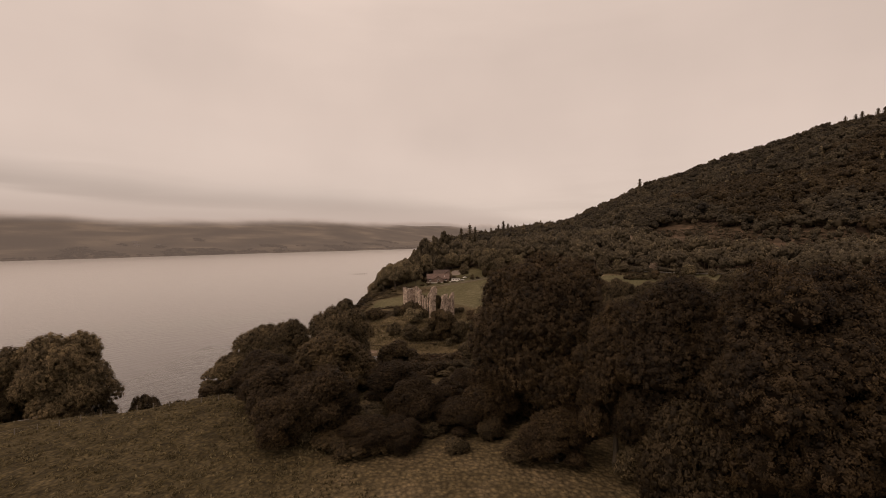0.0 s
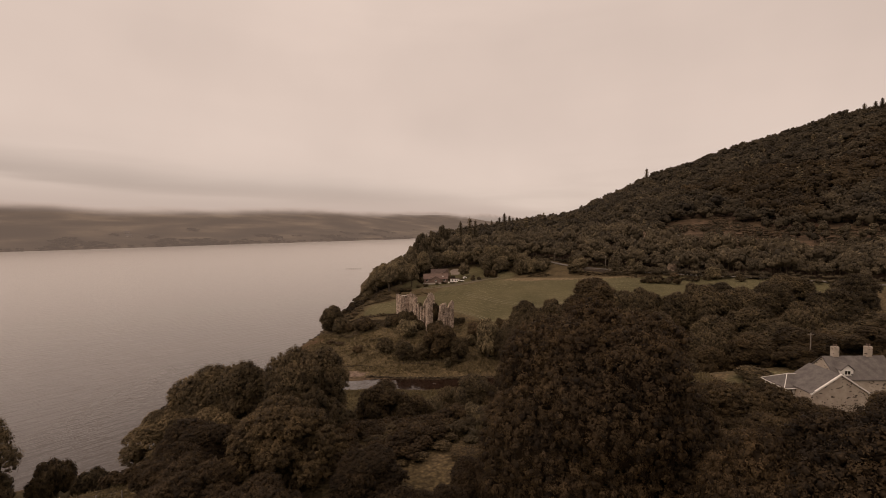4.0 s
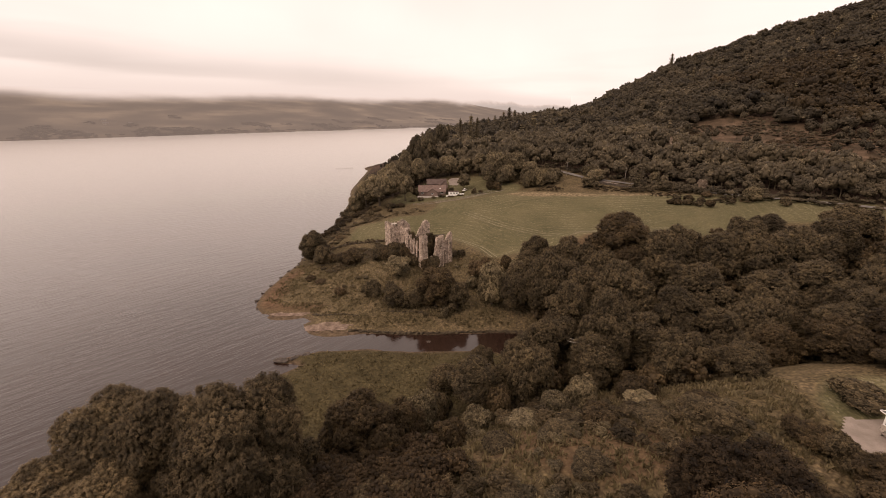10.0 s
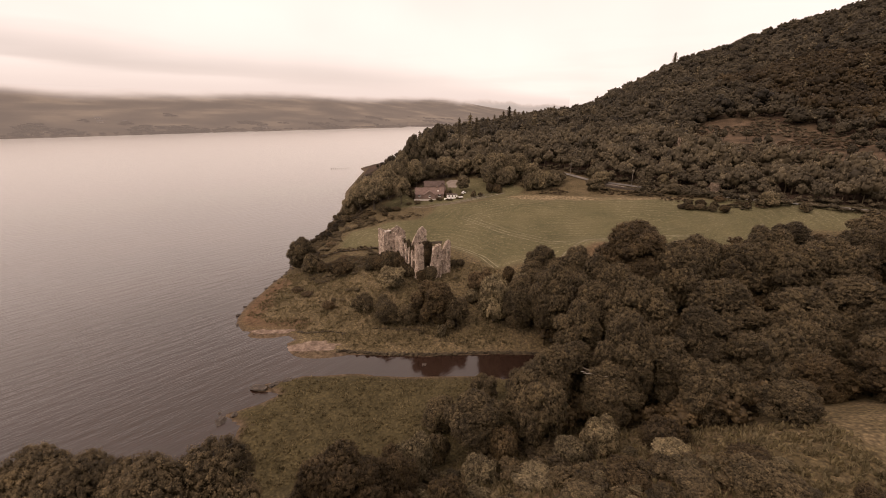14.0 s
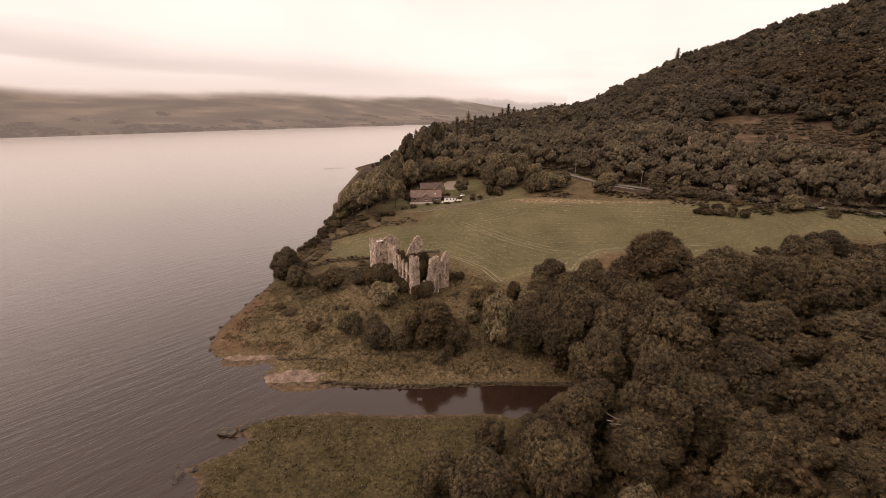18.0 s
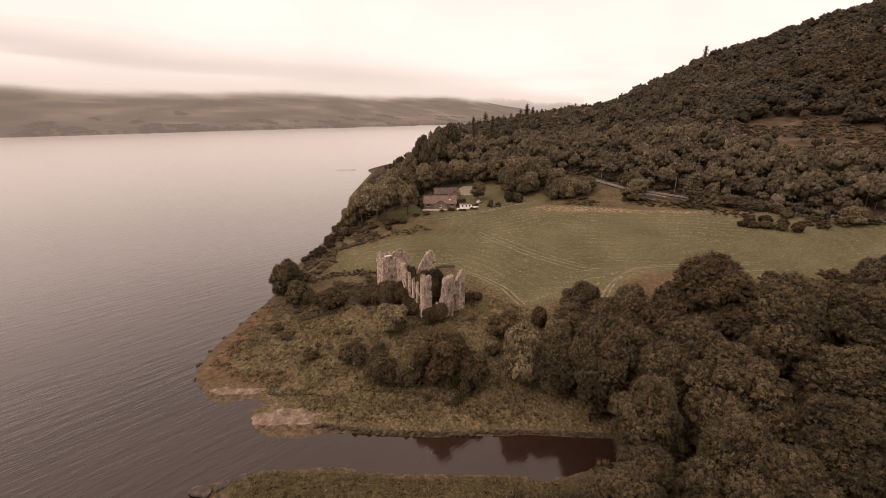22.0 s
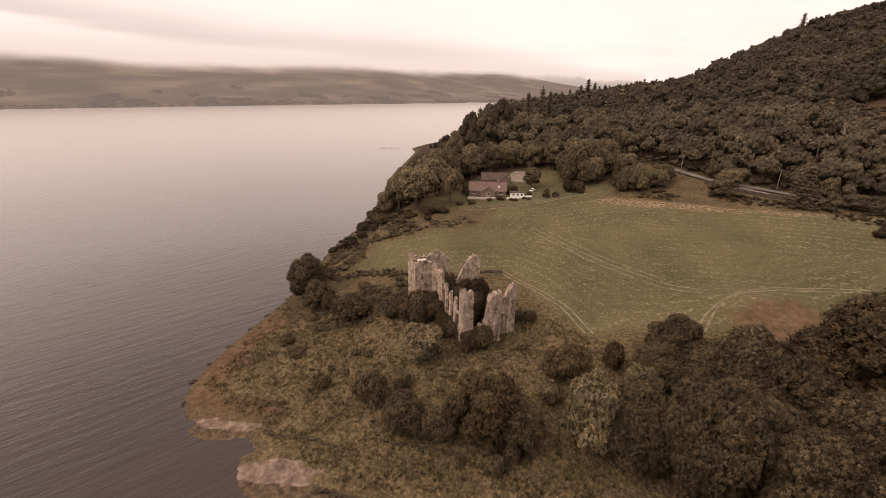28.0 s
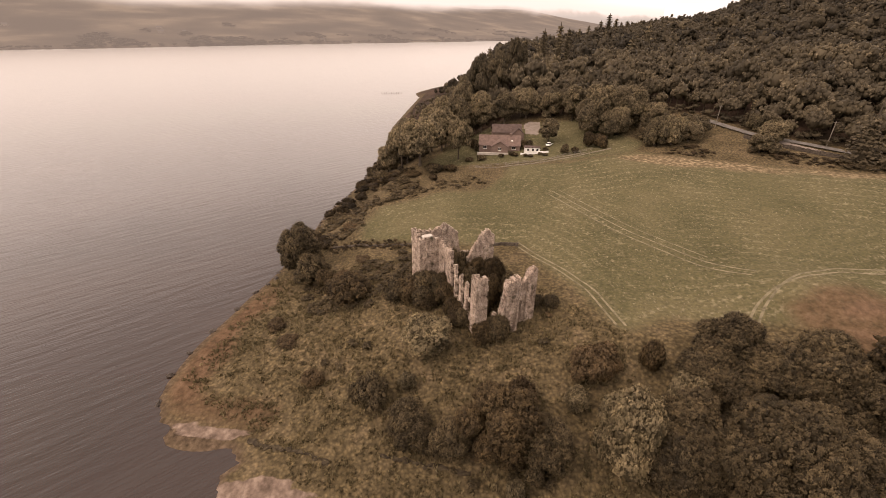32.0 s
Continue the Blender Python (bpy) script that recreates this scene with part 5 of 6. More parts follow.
def thicket(name, label, poly, gap, size, tall, mat, cover, seed, forms=None):
    x0, x1 = min(p[0] for p in poly), max(p[0] for p in poly)
    y0, y1 = min(p[1] for p in poly), max(p[1] for p in poly)
    xs, ys = scatter(rng, x0, x1, y0, y1, gap)
    ok = inside(xs, ys, poly) & (wavy(xs, ys, 8, seed) > cover) & (shore_distance(xs, ys) > 1.5)
    xs, ys = xs[ok], ys[ok]
    s = rng.uniform(*size, len(xs))
    return wood(name, label, xs, ys, s, s * rng.uniform(*tall, len(xs)), forms or scrub_forms, mat)


leafy_forms = [small_tree(155 + k, 75, 8, 0.16, 0.055, 10, 6, 0.72) for k in range(4)]
scrub_forms = [small_tree(150 + k, 24, 5, 0.2, 0.1, 6, 5, 0.85) for k in range(4)]
thicket("slope_thicket", "tangled bramble and scrub on the rough slope", SLOPE, 3.0, (0.9, 2.2), (0.35, 0.8), M_LEAF_SHORE, 0.05, 1.0, leafy_forms)
thicket("slope_scrub", "pale dry scrub and tall weeds on the slope", SLOPE, 3.6, (0.7, 1.6), (0.3, 0.7), M_LEAF_PALE, 0.1, 4.0, leafy_forms)
thicket("shore_thicket", "dark bramble and hazel thicket above the shore", [(-46, -134), (-42, -104), (-20, -92), (6, -98), (12, -112), (6, -126), (-15, -134), (-28, -130)], 2.3, (1.2, 2.6), (0.5, 0.95), M_LEAF_ASH, -0.75, 8.0, leafy_forms)
thicket("hollow_thicket", "dense undergrowth beneath the trees of the hollow", HOLLOW, 5.0, (2.2, 3.8), (0.7, 1.3), M_LEAF_DARK, -2.0, 2.0)
thicket("headland_scrub", "low brambles and bracken on the headland", HEAD, 4.0, (0.5, 1.2), (0.2, 0.4), M_HEATH, 0.8, 3.0)
thicket("headland_bramble", "low green brambles on the headland", HEAD, 4.2, (0.5, 1.5), (0.2, 0.5), M_LEAF, 0.5, 6.0)
thicket("bracken_bank", "rusty bracken and rough grass below the hill road", [(58, 112), (74, 120), (88, 122), (100, 108), (118, 92), (150, 66), (200, 26), (196, 16), (150, 50), (118, 76), (92, 94), (74, 104)], 2.2, (0.5, 1.6), (0.2, 0.5), M_HEATH, 0.25, 3.5)
thicket("bramble_bank", "low green brambles below the hill road", [(84, 120), (100, 106), (118, 90), (150, 64), (200, 24), (200, 14), (150, 46), (118, 82), (96, 102)], 2.8, (0.7, 1.7), (0.3, 0.8), M_LEAF, 0.25, 9.0)
thicket("roadside_hazel", "hazel and bramble hiding the hill road", [(121, 101.5), (124, 95), (146, 74), (166, 53.5), (171, 50), (168, 47), (146, 66), (122, 89)], 2.3, (1.3, 2.4), (0.8, 1.25), M_LEAF_WOOD, -0.9, 2.5)
thicket("coast_scrub", "scrub and gorse along the shore bank", COAST, 2.8, (0.8, 2.2), (0.5, 1.0), M_LEAF_DARK, -0.1, 5.0)


thicket("dyke_scrub", "dark scrub and nettles smothering the old dyke", [(-50, 44), (-46, 38), (-22, 34), (-12, 34), (-12, 37), (-22, 39), (-36, 40)], 1.3, (0.4, 0.9), (0.4, 0.8), M_LEAF_DARK, -0.7, 2.0)
thicket("bank_scrub", "rough bracken and grass on the bank below the bungalow", [(-52, 44), (-40, 44), (-39, 62), (-20, 77), (-3, 78), (2, 98), (-26, 100), (-46, 84)], 2.6, (0.6, 1.6), (0.2, 0.45), M_LEAF_SHORE, 0.2, 7.0)


thicket("shore_bank_scrub", "rough brown scrub and stones on the shore bank", [(-62, 40), (-46, 42), (-41, 50), (-41, 62), (-24, 76), (-30, 86), (-50, 82), (-62, 60)], 2.1, (0.8, 1.9), (0.2, 0.42), M_LEAF_SHORE, -0.55, 3.0)
thicket("knoll_bramble", "low tangled brambles on the knoll beside the ruin", [(-46, 20), (-44, 36), (-20, 33), (-9, 30), (-12, 14), (-24, 8), (-40, 8)], 2.2, (0.7, 1.8), (0.18, 0.4), M_LEAF_SHORE, -0.2, 5.5)


def tussocks(name, label, poly, gap, tall, seed):
    """Clumps of upright grass blades."""
    r = np.random.default_rng(seed)
    x0, x1 = min(p[0] for p in poly), max(p[0] for p in poly)
    y0, y1 = min(p[1] for p in poly), max(p[1] for p in poly)
    many = int((x1 - x0) * (y1 - y0) / gap ** 2)
    xs, ys = r.uniform(x0, x1, many), r.uniform(y0, y1, many)
    ok = inside(xs, ys, poly) & (shore_distance(xs, ys) > 0.6) & (wavy(xs, ys, 2.6, seed) + 0.6 * wavy(xs, ys, 7, seed) > r.uniform(-1.4, 0.5, many))
    xs, ys = xs[ok], ys[ok]
    zs = height(xs, ys)
    k = 5
    n = len(xs) * k
    c = np.repeat(np.stack([xs, ys, zs], -1), k, 0) + np.concatenate([r.normal(0, 0.28, (n, 2)), np.zeros((n, 1))], 1)
    t = r.uniform(0, 6.283, n)
    w = r.uniform(0.10, 0.24, (n, 1))
    h = r.uniform(0.4, 1.0, (n, 1)) * tall
    side = np.stack([np.cos(t), np.sin(t), 0 * t], -1)
    lean = np.concatenate([r.normal(0, 0.45, (n, 2)), np.ones((n, 1))], 1) * h
    v = np.stack([c - side * w - (0, 0, 0.1), c + side * w - (0, 0, 0.1), c + lean + side * w * 0.5, c + lean * 0.95 - side * w * 0.5], 1).reshape(-1, 3)
    ob = mesh_object(name, v, np.arange(4 * n).reshape(n, 4), M_GRASS, None, False, None, np.repeat(np.clip(r.normal(0.5, 0.22, n), 0, 1), 4))
    return tagged(ob, label, "grass", kind="stuff")


tussocks("headland_grass", "tussocky dry grass round the ruin", HEAD, 0.95, 0.65, 1)
tussocks("slope_grass", "long dry grass on the slope", [(6, -122), (8, -84), (22, -74), (40, -70), (72, -88), (70, -106), (60, -122)], 0.8, 0.9, 2)
tussocks("marsh_grass", "reedy grass of the salt marsh", [(-40, -88), (-30, -50), (30, -50), (28, -70), (0, -80), (-20, -86)], 1.0, 0.45, 3)
tussocks("meadow_grass", "sheep-cropped tufts of meadow grass", [(-70, -132), (-30, -132), (-8, -160), (10, -185), (-40, -190), (-75, -170)], 1.2, 0.4, 4)


# ---- the castle ruin ----
ms, n, l, b = material("rubble_masonry", 0.95, 0.15)
c = n.new("ShaderNodeTexCoord")
mp = n.new("ShaderNodeMapping")
mp.inputs["Scale"].default_value = (1, 1, 1.35)
l.new(c.outputs["Object"], mp.inputs[0])
vor, joint = n.new("ShaderNodeTexVoronoi"), n.new("ShaderNodeTexVoronoi")
joint.feature = "DISTANCE_TO_EDGE"
for v in (vor, joint):
    v.inputs["Scale"].default_value = 5.5
    l.new(mp.outputs[0], v.inputs["Vector"])
stone, _ = noise_mix(n, l, [(0.33, 0.25, 0.20), (0.53, 0.415, 0.335), (0.76, 0.62, 0.52)], 0.9, 8.0)
grey = n.new("ShaderNodeMapRange")
grey.inputs["To Min"].default_value, grey.inputs["To Max"].default_value = 0.55, 1.2
l.new(vor.outputs["Color"], grey.inputs["Value"])
gc = n.new("ShaderNodeCombineColor")
jc = n.new("ShaderNodeCombineColor")
jr = n.new("ShaderNodeMapRange")
jr.inputs["From Max"].default_value = 0.08
jr.inputs["To Min"].default_value, jr.inputs["To Max"].default_value = 0.45, 1.0
l.new(joint.outputs["Distance"], jr.inputs["Value"])
for k in range(3):
    l.new(grey.outputs[0], gc.inputs[k])
    l.new(jr.outputs[0], jc.inputs[k])
col = mix(n, l, 0.9, stone, gc.outputs[0], "MULTIPLY")
col = mix(n, l, 0.85, col, jc.outputs[0], "MULTIPLY")
pits, _ = noise_mix(n, l, [(1, 1, 1), (0.25, 0.23, 0.21)], 3.6, 6.0, low=0.54, high=0.62)
col = mix(n, l, 0.85, col, pits, "MULTIPLY")
streak, _ = noise_mix(n, l, [(0.45, 0.42, 0.4), (1.0, 1.0, 1.0), (1.3, 1.28, 1.25)], 0.9, 6.0, squash=(1, 1, 0.22))
col = mix(n, l, 0.8, col, streak, "MULTIPLY")
moss, mf = noise_mix(n, l, [(0, 0, 0), (1, 1, 1)], 0.5, 7.0, low=0.6, high=0.72)
col = mix(n, l, moss, col, (0.075, 0.065, 0.042))
l.new(col, b.inputs["Base Color"])
bump(n, l, b, jr.outputs[0], 0.9, 0.1)
M_RUBBLE = ms
M_TOPSTONE = plain("pale_lichened_stone", [(0.30, 0.26, 0.21), (0.55, 0.48, 0.41)], 2.0, 0.95, fine=9.0)


LOOSE = []
for k in range(4):
    lump = mesh_object("stone", *blob(np.random.default_rng(300 + k), (0, 0, 0), (1, 1, 1), 0.25, 4, 6), M_TOPSTONE)
    LOOSE.append(lump.data)
    bpy.data.objects.remove(lump)


def ruin_wall(name, parent, a, b_, thick, tops, openings=(), seed=0, cell=0.21, deep=3.2, label="", ends=(0.12, 0.12)):
    """A ragged standing wall from a to b: solid cells under a broken top, with openings cut right through."""
    r = np.random.default_rng(seed)
    a, b_ = np.array(a, float), np.array(b_, float)
    length = np.linalg.norm(b_ - a)
    d = (b_ - a) / length
    q = np.array([-d[1], d[0]])
    nx, nz = max(2, int(round(length / cell))), int((max(t[1] for t in tops) + deep + 1.4) / cell)
    s = (np.arange(nx) + 0.5) * length / nx
    top = np.interp(s, [t[0] for t in tops], [t[1] for t in tops])
    walk_ = np.cumsum(r.normal(0, 0.16, nx))
    rag = walk_ - np.interp(s, [0, length], [walk_[0], walk_[-1]]) + r.normal(0, 0.13, nx)
    z = -deep + (np.arange(nz) + 0.5) * cell
    full = z[None, :] < (top + np.clip(rag, -0.9, 0.6))[:, None]
    for e, at in zip(ends, (s, length - s)):
        bite = np.abs(np.convolve(r.normal(0, 1.0, nz + 4), np.ones(5) / 2.2, "valid")) * e
        full &= at[:, None] > bite[None, :] * smooth(3.0, 9.0, z)[None, :] ** 0.5
    for s0, s1, z0, z1 in openings:
        w0, w1 = r.normal(0, 0.07, nz), r.normal(0, 0.07, nz)
        full &= ~((s[:, None] > s0 + w0) & (s[:, None] < s1 + w1) & (z[None, :] > z0) & (z[None, :] < z1))
    ids, verts, faces = {}, [], []

    def solid_at(i, j):
        return 0 <= i < nx and 0 <= j < nz and full[i, j]

    def vid(i, j, k):
        key = (i, j, k)
        if key not in ids:
            edge = not (solid_at(i, j) and solid_at(i - 1, j) and solid_at(i, j - 1) and solid_at(i - 1, j - 1))
            rough = r.normal(0, 0.04 if edge else 0.03, 3)
            p = a + d * (i * length / nx + rough[0]) + q * ((0 if k == 0 else thick) + rough[1])
            verts.append((p[0], p[1], -deep + j * cell + rough[2]))
            ids[key] = len(verts) - 1
        return ids[key]

    for i in range(nx):
        for j in range(nz):
            if not full[i, j]:
                continue
            faces.append((vid(i, j, 0), vid(i + 1, j, 0), vid(i + 1, j + 1, 0), vid(i, j + 1, 0)))
            faces.append((vid(i + 1, j, 1), vid(i, j, 1), vid(i, j + 1, 1), vid(i + 1, j + 1, 1)))
            if not solid_at(i - 1, j):
                faces.append((vid(i, j, 1), vid(i, j, 0), vid(i, j + 1, 0), vid(i, j + 1, 1)))
            if not solid_at(i + 1, j):
                faces.append((vid(i + 1, j, 0), vid(i + 1, j, 1), vid(i + 1, j + 1, 1), vid(i + 1, j + 1, 0)))
            if not solid_at(i, j + 1):
                faces.append((vid(i, j + 1, 0), vid(i + 1, j + 1, 0), vid(i + 1, j + 1, 1), vid(i, j + 1, 1)))
            if j and not solid_at(i, j - 1):
                faces.append((vid(i, j, 1), vid(i + 1, j, 1), vid(i + 1, j, 0), vid(i, j, 0)))
    ob = mesh_object(name, verts, faces, M_RUBBLE, parent)
    # loose pale stones left along the broken top
    tops_, bits = [], []
    for i in range(nx):
        col_ = np.flatnonzero(full[i])
        if len(col_) and r.random() < 0.4:
            p = a + d * s[i] + q * r.uniform(0.1, 0.9) * thick
            bit = new("stone", LOOSE[len(bits) % 4])
            bit.parent = ob
            bit.matrix_local = Matrix.LocRotScale((p[0], p[1], z[col_[-1]] + cell * 0.6), Euler((0, 0, r.uniform(0, 6))), (r.uniform(0.09, 0.22), r.uniform(0.09, 0.2), r.uniform(0.07, 0.14)))
            bits.append(bit)
    return tagged(ob, label) if label else ob


KEEP_X, KEEP_Y, KEEP_TURN = 0.2, -0.1, 31.5
KEEP_Z = 9.3
castle = empty("castle_ruin", KEEP_X, KEEP_Y, KEEP_Z, KEEP_TURN)
castle.scale = (1, 1, 1.09)
tagged(castle, "roofless castle ruin of pinkish rubble walls with broken tops", "castle")
slots = [(0.15, 2.05, 2.4, 5.4), (0.15, 2.05, 5.9, 30), (2.95, 4.8, 2.6, 6.0), (2.95, 4.8, 6.5, 30), (5.7, 7.5, 3.0, 6.6), (5.7, 7.5, 7.1, 30), (8.3, 9.9, 3.6, 30)]
ruin_wall("window_wall", castle, (0.62, 2.2), (0.62, 12.8), 0.62, [(0, 7.8), (2.5, 8.3), (5, 8.6), (7.6, 9.4), (8, 9.6), (10.6, 10.3)], slots, 1, label="thin wall of tall window gaps with slender piers", ends=(0, 0))
ruin_wall("long_wall", castle, (0.95, 12.8), (0.95, 19), 0.95, [(0, 11.6), (1.0, 12.0), (2.4, 11.2), (4.2, 11.4), (6.2, 12.2)], [(2.2, 3.1, 5.0, 8.2)], 13, ends=(0, 0))
ruin_wall("corner_return", castle, (1.1, 1.0), (1.1, 2.3), 1.1, [(0, 12.0), (1.3, 11.7)], (), 14, ends=(0, 0.06))
ruin_wall("corner_pier", castle, (0.0, 0), (2.7, 0), 1.0, [(0, 12.0), (0.9, 11.5), (1.8, 11.7), (2.7, 11.3)], (), 2, ends=(0, 0.28))
ruin_wall("breach_rubble", castle, (2.5, 0.2), (5.0, 0.2), 1.0, [(0, 3.6), (1.0, 1.6), (2.5, 3.6)], (), 3)
ruin_wall("mural_pier", castle, (5.4, -1.3), (9.2, -1.3), 1.7, [(0, 4.0), (0.5, 6.4), (0.8, 7.4), (1.0, 10.2), (2.4, 11.0), (3.0, 10.4), (3.8, 10.7)], (), 4, ends=(0.25, 0))
ruin_wall("curtain_wall", castle, (9.2, 0.6), (12.0, 0.6), 0.9, [(0, 10.2), (0.9, 9.4), (1.6, 7.2), (2.8, 9.6)], [(1.0, 1.9, 2.5, 4.6)], 5)
ruin_wall("end_pier", castle, (12.0, 0.4), (14.3, 0.4), 1.2, [(0, 10.0), (0.9, 10.6), (1.6, 11.2), (2.3, 11.0)], (), 6, ends=(0.2, 0))
ruin_wall("side_wall", castle, (14.3, 1.6), (14.3, 23.5), 1.1, [(0, 10.8), (1.4, 10.0), (2.0, 6.0), (4, 3.0), (12, 2.6), (15, 5.2), (18, 4.0), (22, 3.4)], [(8, 9, 0.6, 2.2)], 7)
ruin_wall("cross_gable", castle, (5.4, 16.4), (13.0, 16.4), 0.9, [(0, 5.6), (1.0, 8.0), (2.4, 9.8), (4.0, 11.6), (5.4, 12.9), (6.4, 12.9), (7.6, 11.6)], [(4.4, 5.2, 4.0, 5.6)], 8, ends=(0.3, 0.08))
ruin_wall("end_gable", castle, (0.2, 23.6), (14.2, 23.6), 0.9, [(0, 11.2), (1.6, 12.2), (3.4, 12.5), (5.0, 11.3), (6.8, 9.8), (7.4, 5.0), (14, 3.2)], [(3.0, 3.9, 5.0, 7.0)], 9)
ruin_wall("tower_front", castle, (-4.6, 19.0), (0.1, 19.0), 1.0, [(0, 12.4), (2, 12.0), (3.9, 11.8)], [(1.7, 2.2, 8.0, 9.2)], 10, ends=(0, 0))
ruin_wall("tower_side", castle, (-3.6, 20.0), (-3.6, 24.4), 1.0, [(0, 12.6), (4.4, 12.8)], [(1.8, 2.3, 7.0, 8.2)], 11, ends=(0, 0))
ruin_wall("tower_back", castle, (-3.6, 23.6), (0.2, 23.6), 1.0, [(0, 11.8), (3.0, 12.2)], (), 12)
part("coping_slab", box_bm(-3.7, 19.3, 12.35, -1.2, 20.6, 12.62, 0.05), plain("pale_coping_stone", [(0.35, 0.31, 0.27), (0.55, 0.5, 0.45)], 2.0), castle, "pale flat coping slab")
KEEP = pose(KEEP_X, KEEP_Y, 0, 0, 0, KEEP_TURN)


def keep_xy(u, v):
    p = KEEP @ Vector((u, v, 0))
    return p.x, p.y


for u, v, top, r in ((6.5, 7, 16.8, 2.4), (9.5, 11, 18.6, 2.7), (4.2, 12, 17.2, 2.2), (11.5, 6, 16.8, 2.4), (8, 20, 16, 2.6), (11, 20, 16.5, 2.4), (3.8, 17, 19, 2.3), (12.5, 10, 15.5, 2.2), (4.2, 4.5, 14, 1.9), (7.5, 14, 17.5, 2.3)):
    x, y = keep_xy(u, v)
    plant("bush", x, y, top, r, "ivy-green elder bush growing inside the ruin", "bushes inside the ruin")
for u, v, top, r in ((4.0, -2.0, 13.4, 2.4), (-0.9, 4, 12.4, 1.8), (-1.2, 8, 13.0, 2.2), (-1.4, 12, 14.2, 2.4), (-2.0, 15.4, 15.4, 2.8), (-4.6, 17, 15.4, 3.0), (-8.0, 17, 14, 3.0), (-5.0, 13, 12.6, 2.2), (16.6, 3, 12.4, 1.6)):
    x, y = keep_xy(u, v)
    plant("bush", x, y, top, r, "dark bush against the foot of the castle wall", "bushes at the castle wall")


# ---- strips and patches laid on the ground ----
def patch(name, poly, mat, lift, step=0.7):
    x0, x1 = min(p[0] for p in poly), max(p[0] for p in poly)
    y0, y1 = min(p[1] for p in poly), max(p[1] for p in poly)
    X, Y = np.meshgrid(np.arange(x0, x1 + step, step), np.arange(y0, y1 + step, step))
    i = np.arange(X.size).reshape(X.shape)
    f = np.stack([i[:-1, :-1], i[:-1, 1:], i[1:, 1:], i[1:, :-1]], -1).reshape(-1, 4)
    cx, cy = X.ravel()[f].mean(1), Y.ravel()[f].mean(1)
    f = f[inside(cx, cy, poly)]
    used, inv = np.unique(f, return_inverse=True)
    v = np.stack([X.ravel(), Y.ravel(), height(X.ravel(), Y.ravel()) + lift], -1)[used]
    return mesh_object(name, v, inv.reshape(-1, 4), mat, smooth_shade=True)


def line_points(line, step):
    out = []
    for (ax, ay), (bx, by) in zip(line[:-1], line[1:]):
        k = max(1, int(math.hypot(bx - ax, by - ay) / step))
        out += [(ax + (bx - ax) * i / k, ay + (by - ay) * i / k) for i in range(k)]
    return np.array(out + [line[-1]])


def ribbon(name, line, width, mat, lift, step=1.2, across=3):
    p = line_points(line, step)
    for _ in range(3):
        p[1:-1] = (p[:-2] + 2 * p[1:-1] + p[2:]) / 4
    d = np.gradient(p, axis=0)
    d /= np.linalg.norm(d, axis=1, keepdims=True)
    q = np.stack([-d[:, 1], d[:, 0]], -1)
    o = np.linspace(-width / 2, width / 2, across)
    xy = p[:, None] + q[:, None] * o[None, :, None]
    z = height(xy[..., 0], xy[..., 1])
    z = np.maximum(z, z.mean(1, keepdims=True)) + lift
    v = np.concatenate([xy, z[..., None]], -1).reshape(-1, 3)
    i = np.arange(len(v)).reshape(len(p), across)
    f = np.stack([i[:-1, :-1], i[:-1, 1:], i[1:, 1:], i[1:, :-1]], -1).reshape(-1, 4)
    return mesh_object(name, v, f, mat, smooth_shade=True)


M_ROAD = plain("worn_grey_tarmac", [(0.11, 0.10, 0.09), (0.2, 0.18, 0.16)], 0.6, 0.9, fine=8.0)
M_GRAVEL = plain("buff_gravel", [(0.19, 0.155, 0.13), (0.27, 0.225, 0.19)], 0.5, 0.95, 0.03, fine=9.0)
M_TRACK = plain("dry_flattened_grass", [(0.092, 0.080, 0.048), (0.25, 0.21, 0.14)], 0.6, 0.95, fine=3.0)
road = tagged(ribbon("road", ROAD[6:], 3.6, M_ROAD, 0.22), "narrow grey tarmac road along the foot of the wood", "road", kind="structure")
drive = tagged(patch("pavement", [(68, -113), (70, -107), (73, -103.8), (79.5, -104), (79.5, -116), (84, -127), (73, -128), (69, -119)], M_GRAVEL, 0.10), "buff gravel drive beside the stone house", "drive", kind="structure")
yard = tagged(patch("pavement", [(12.4, 139), (11.6, 150), (14, 153), (19, 151.5), (19.6, 142), (18, 137.5)], M_GRAVEL, 0.08), "pale gravel yard behind the bungalow", "yard", kind="structure")
layby = tagged(patch("pavement", [(98, 114), (103, 112), (118, 99), (116, 103), (106, 116)], M_GRAVEL, 0.3), "pale gravel lay-by below the road", "lay-by", kind="structure")
tagged(ribbon("wheel_track", [(22.5, 73.6), (31.6, 59.6), (41.2, 45.6), (54, 30)], 0.4, M_TRACK, 0.04), "faint wheel track pressed into the mown field", "track", kind="structure")
for off in (-0.85, 0.85):
    tagged(ribbon("wheel_track", [(19.5 + off, 72 + off), (29 + off, 57 + off), (38.5 + off, 43 + off), (52 + off, 27 + off), (60 + off, 21 + off)], 0.5, M_TRACK, 0.04), "pale wheel track pressed into the mown field", "track", kind="structure")
    tagged(ribbon("wheel_track", [(8 + off, 38), (13 + off, 31), (19.5 + off, 24), (25 + off, 16), (29 + off, 3)], 0.5, M_TRACK, 0.04), "pale wheel track along the field edge", "track", kind="structure")
    tagged(ribbon("wheel_track", [(53 + off, 4), (56 + off, 9), (61 + off, 14 + 0.5 * off), (68, 18.5 + off), (78, 24 + off), (90, 24 + off), (110, 22 + off)], 0.5, M_TRACK, 0.04), "pale wheel track curving round the grassy mound", "track", kind="structure")


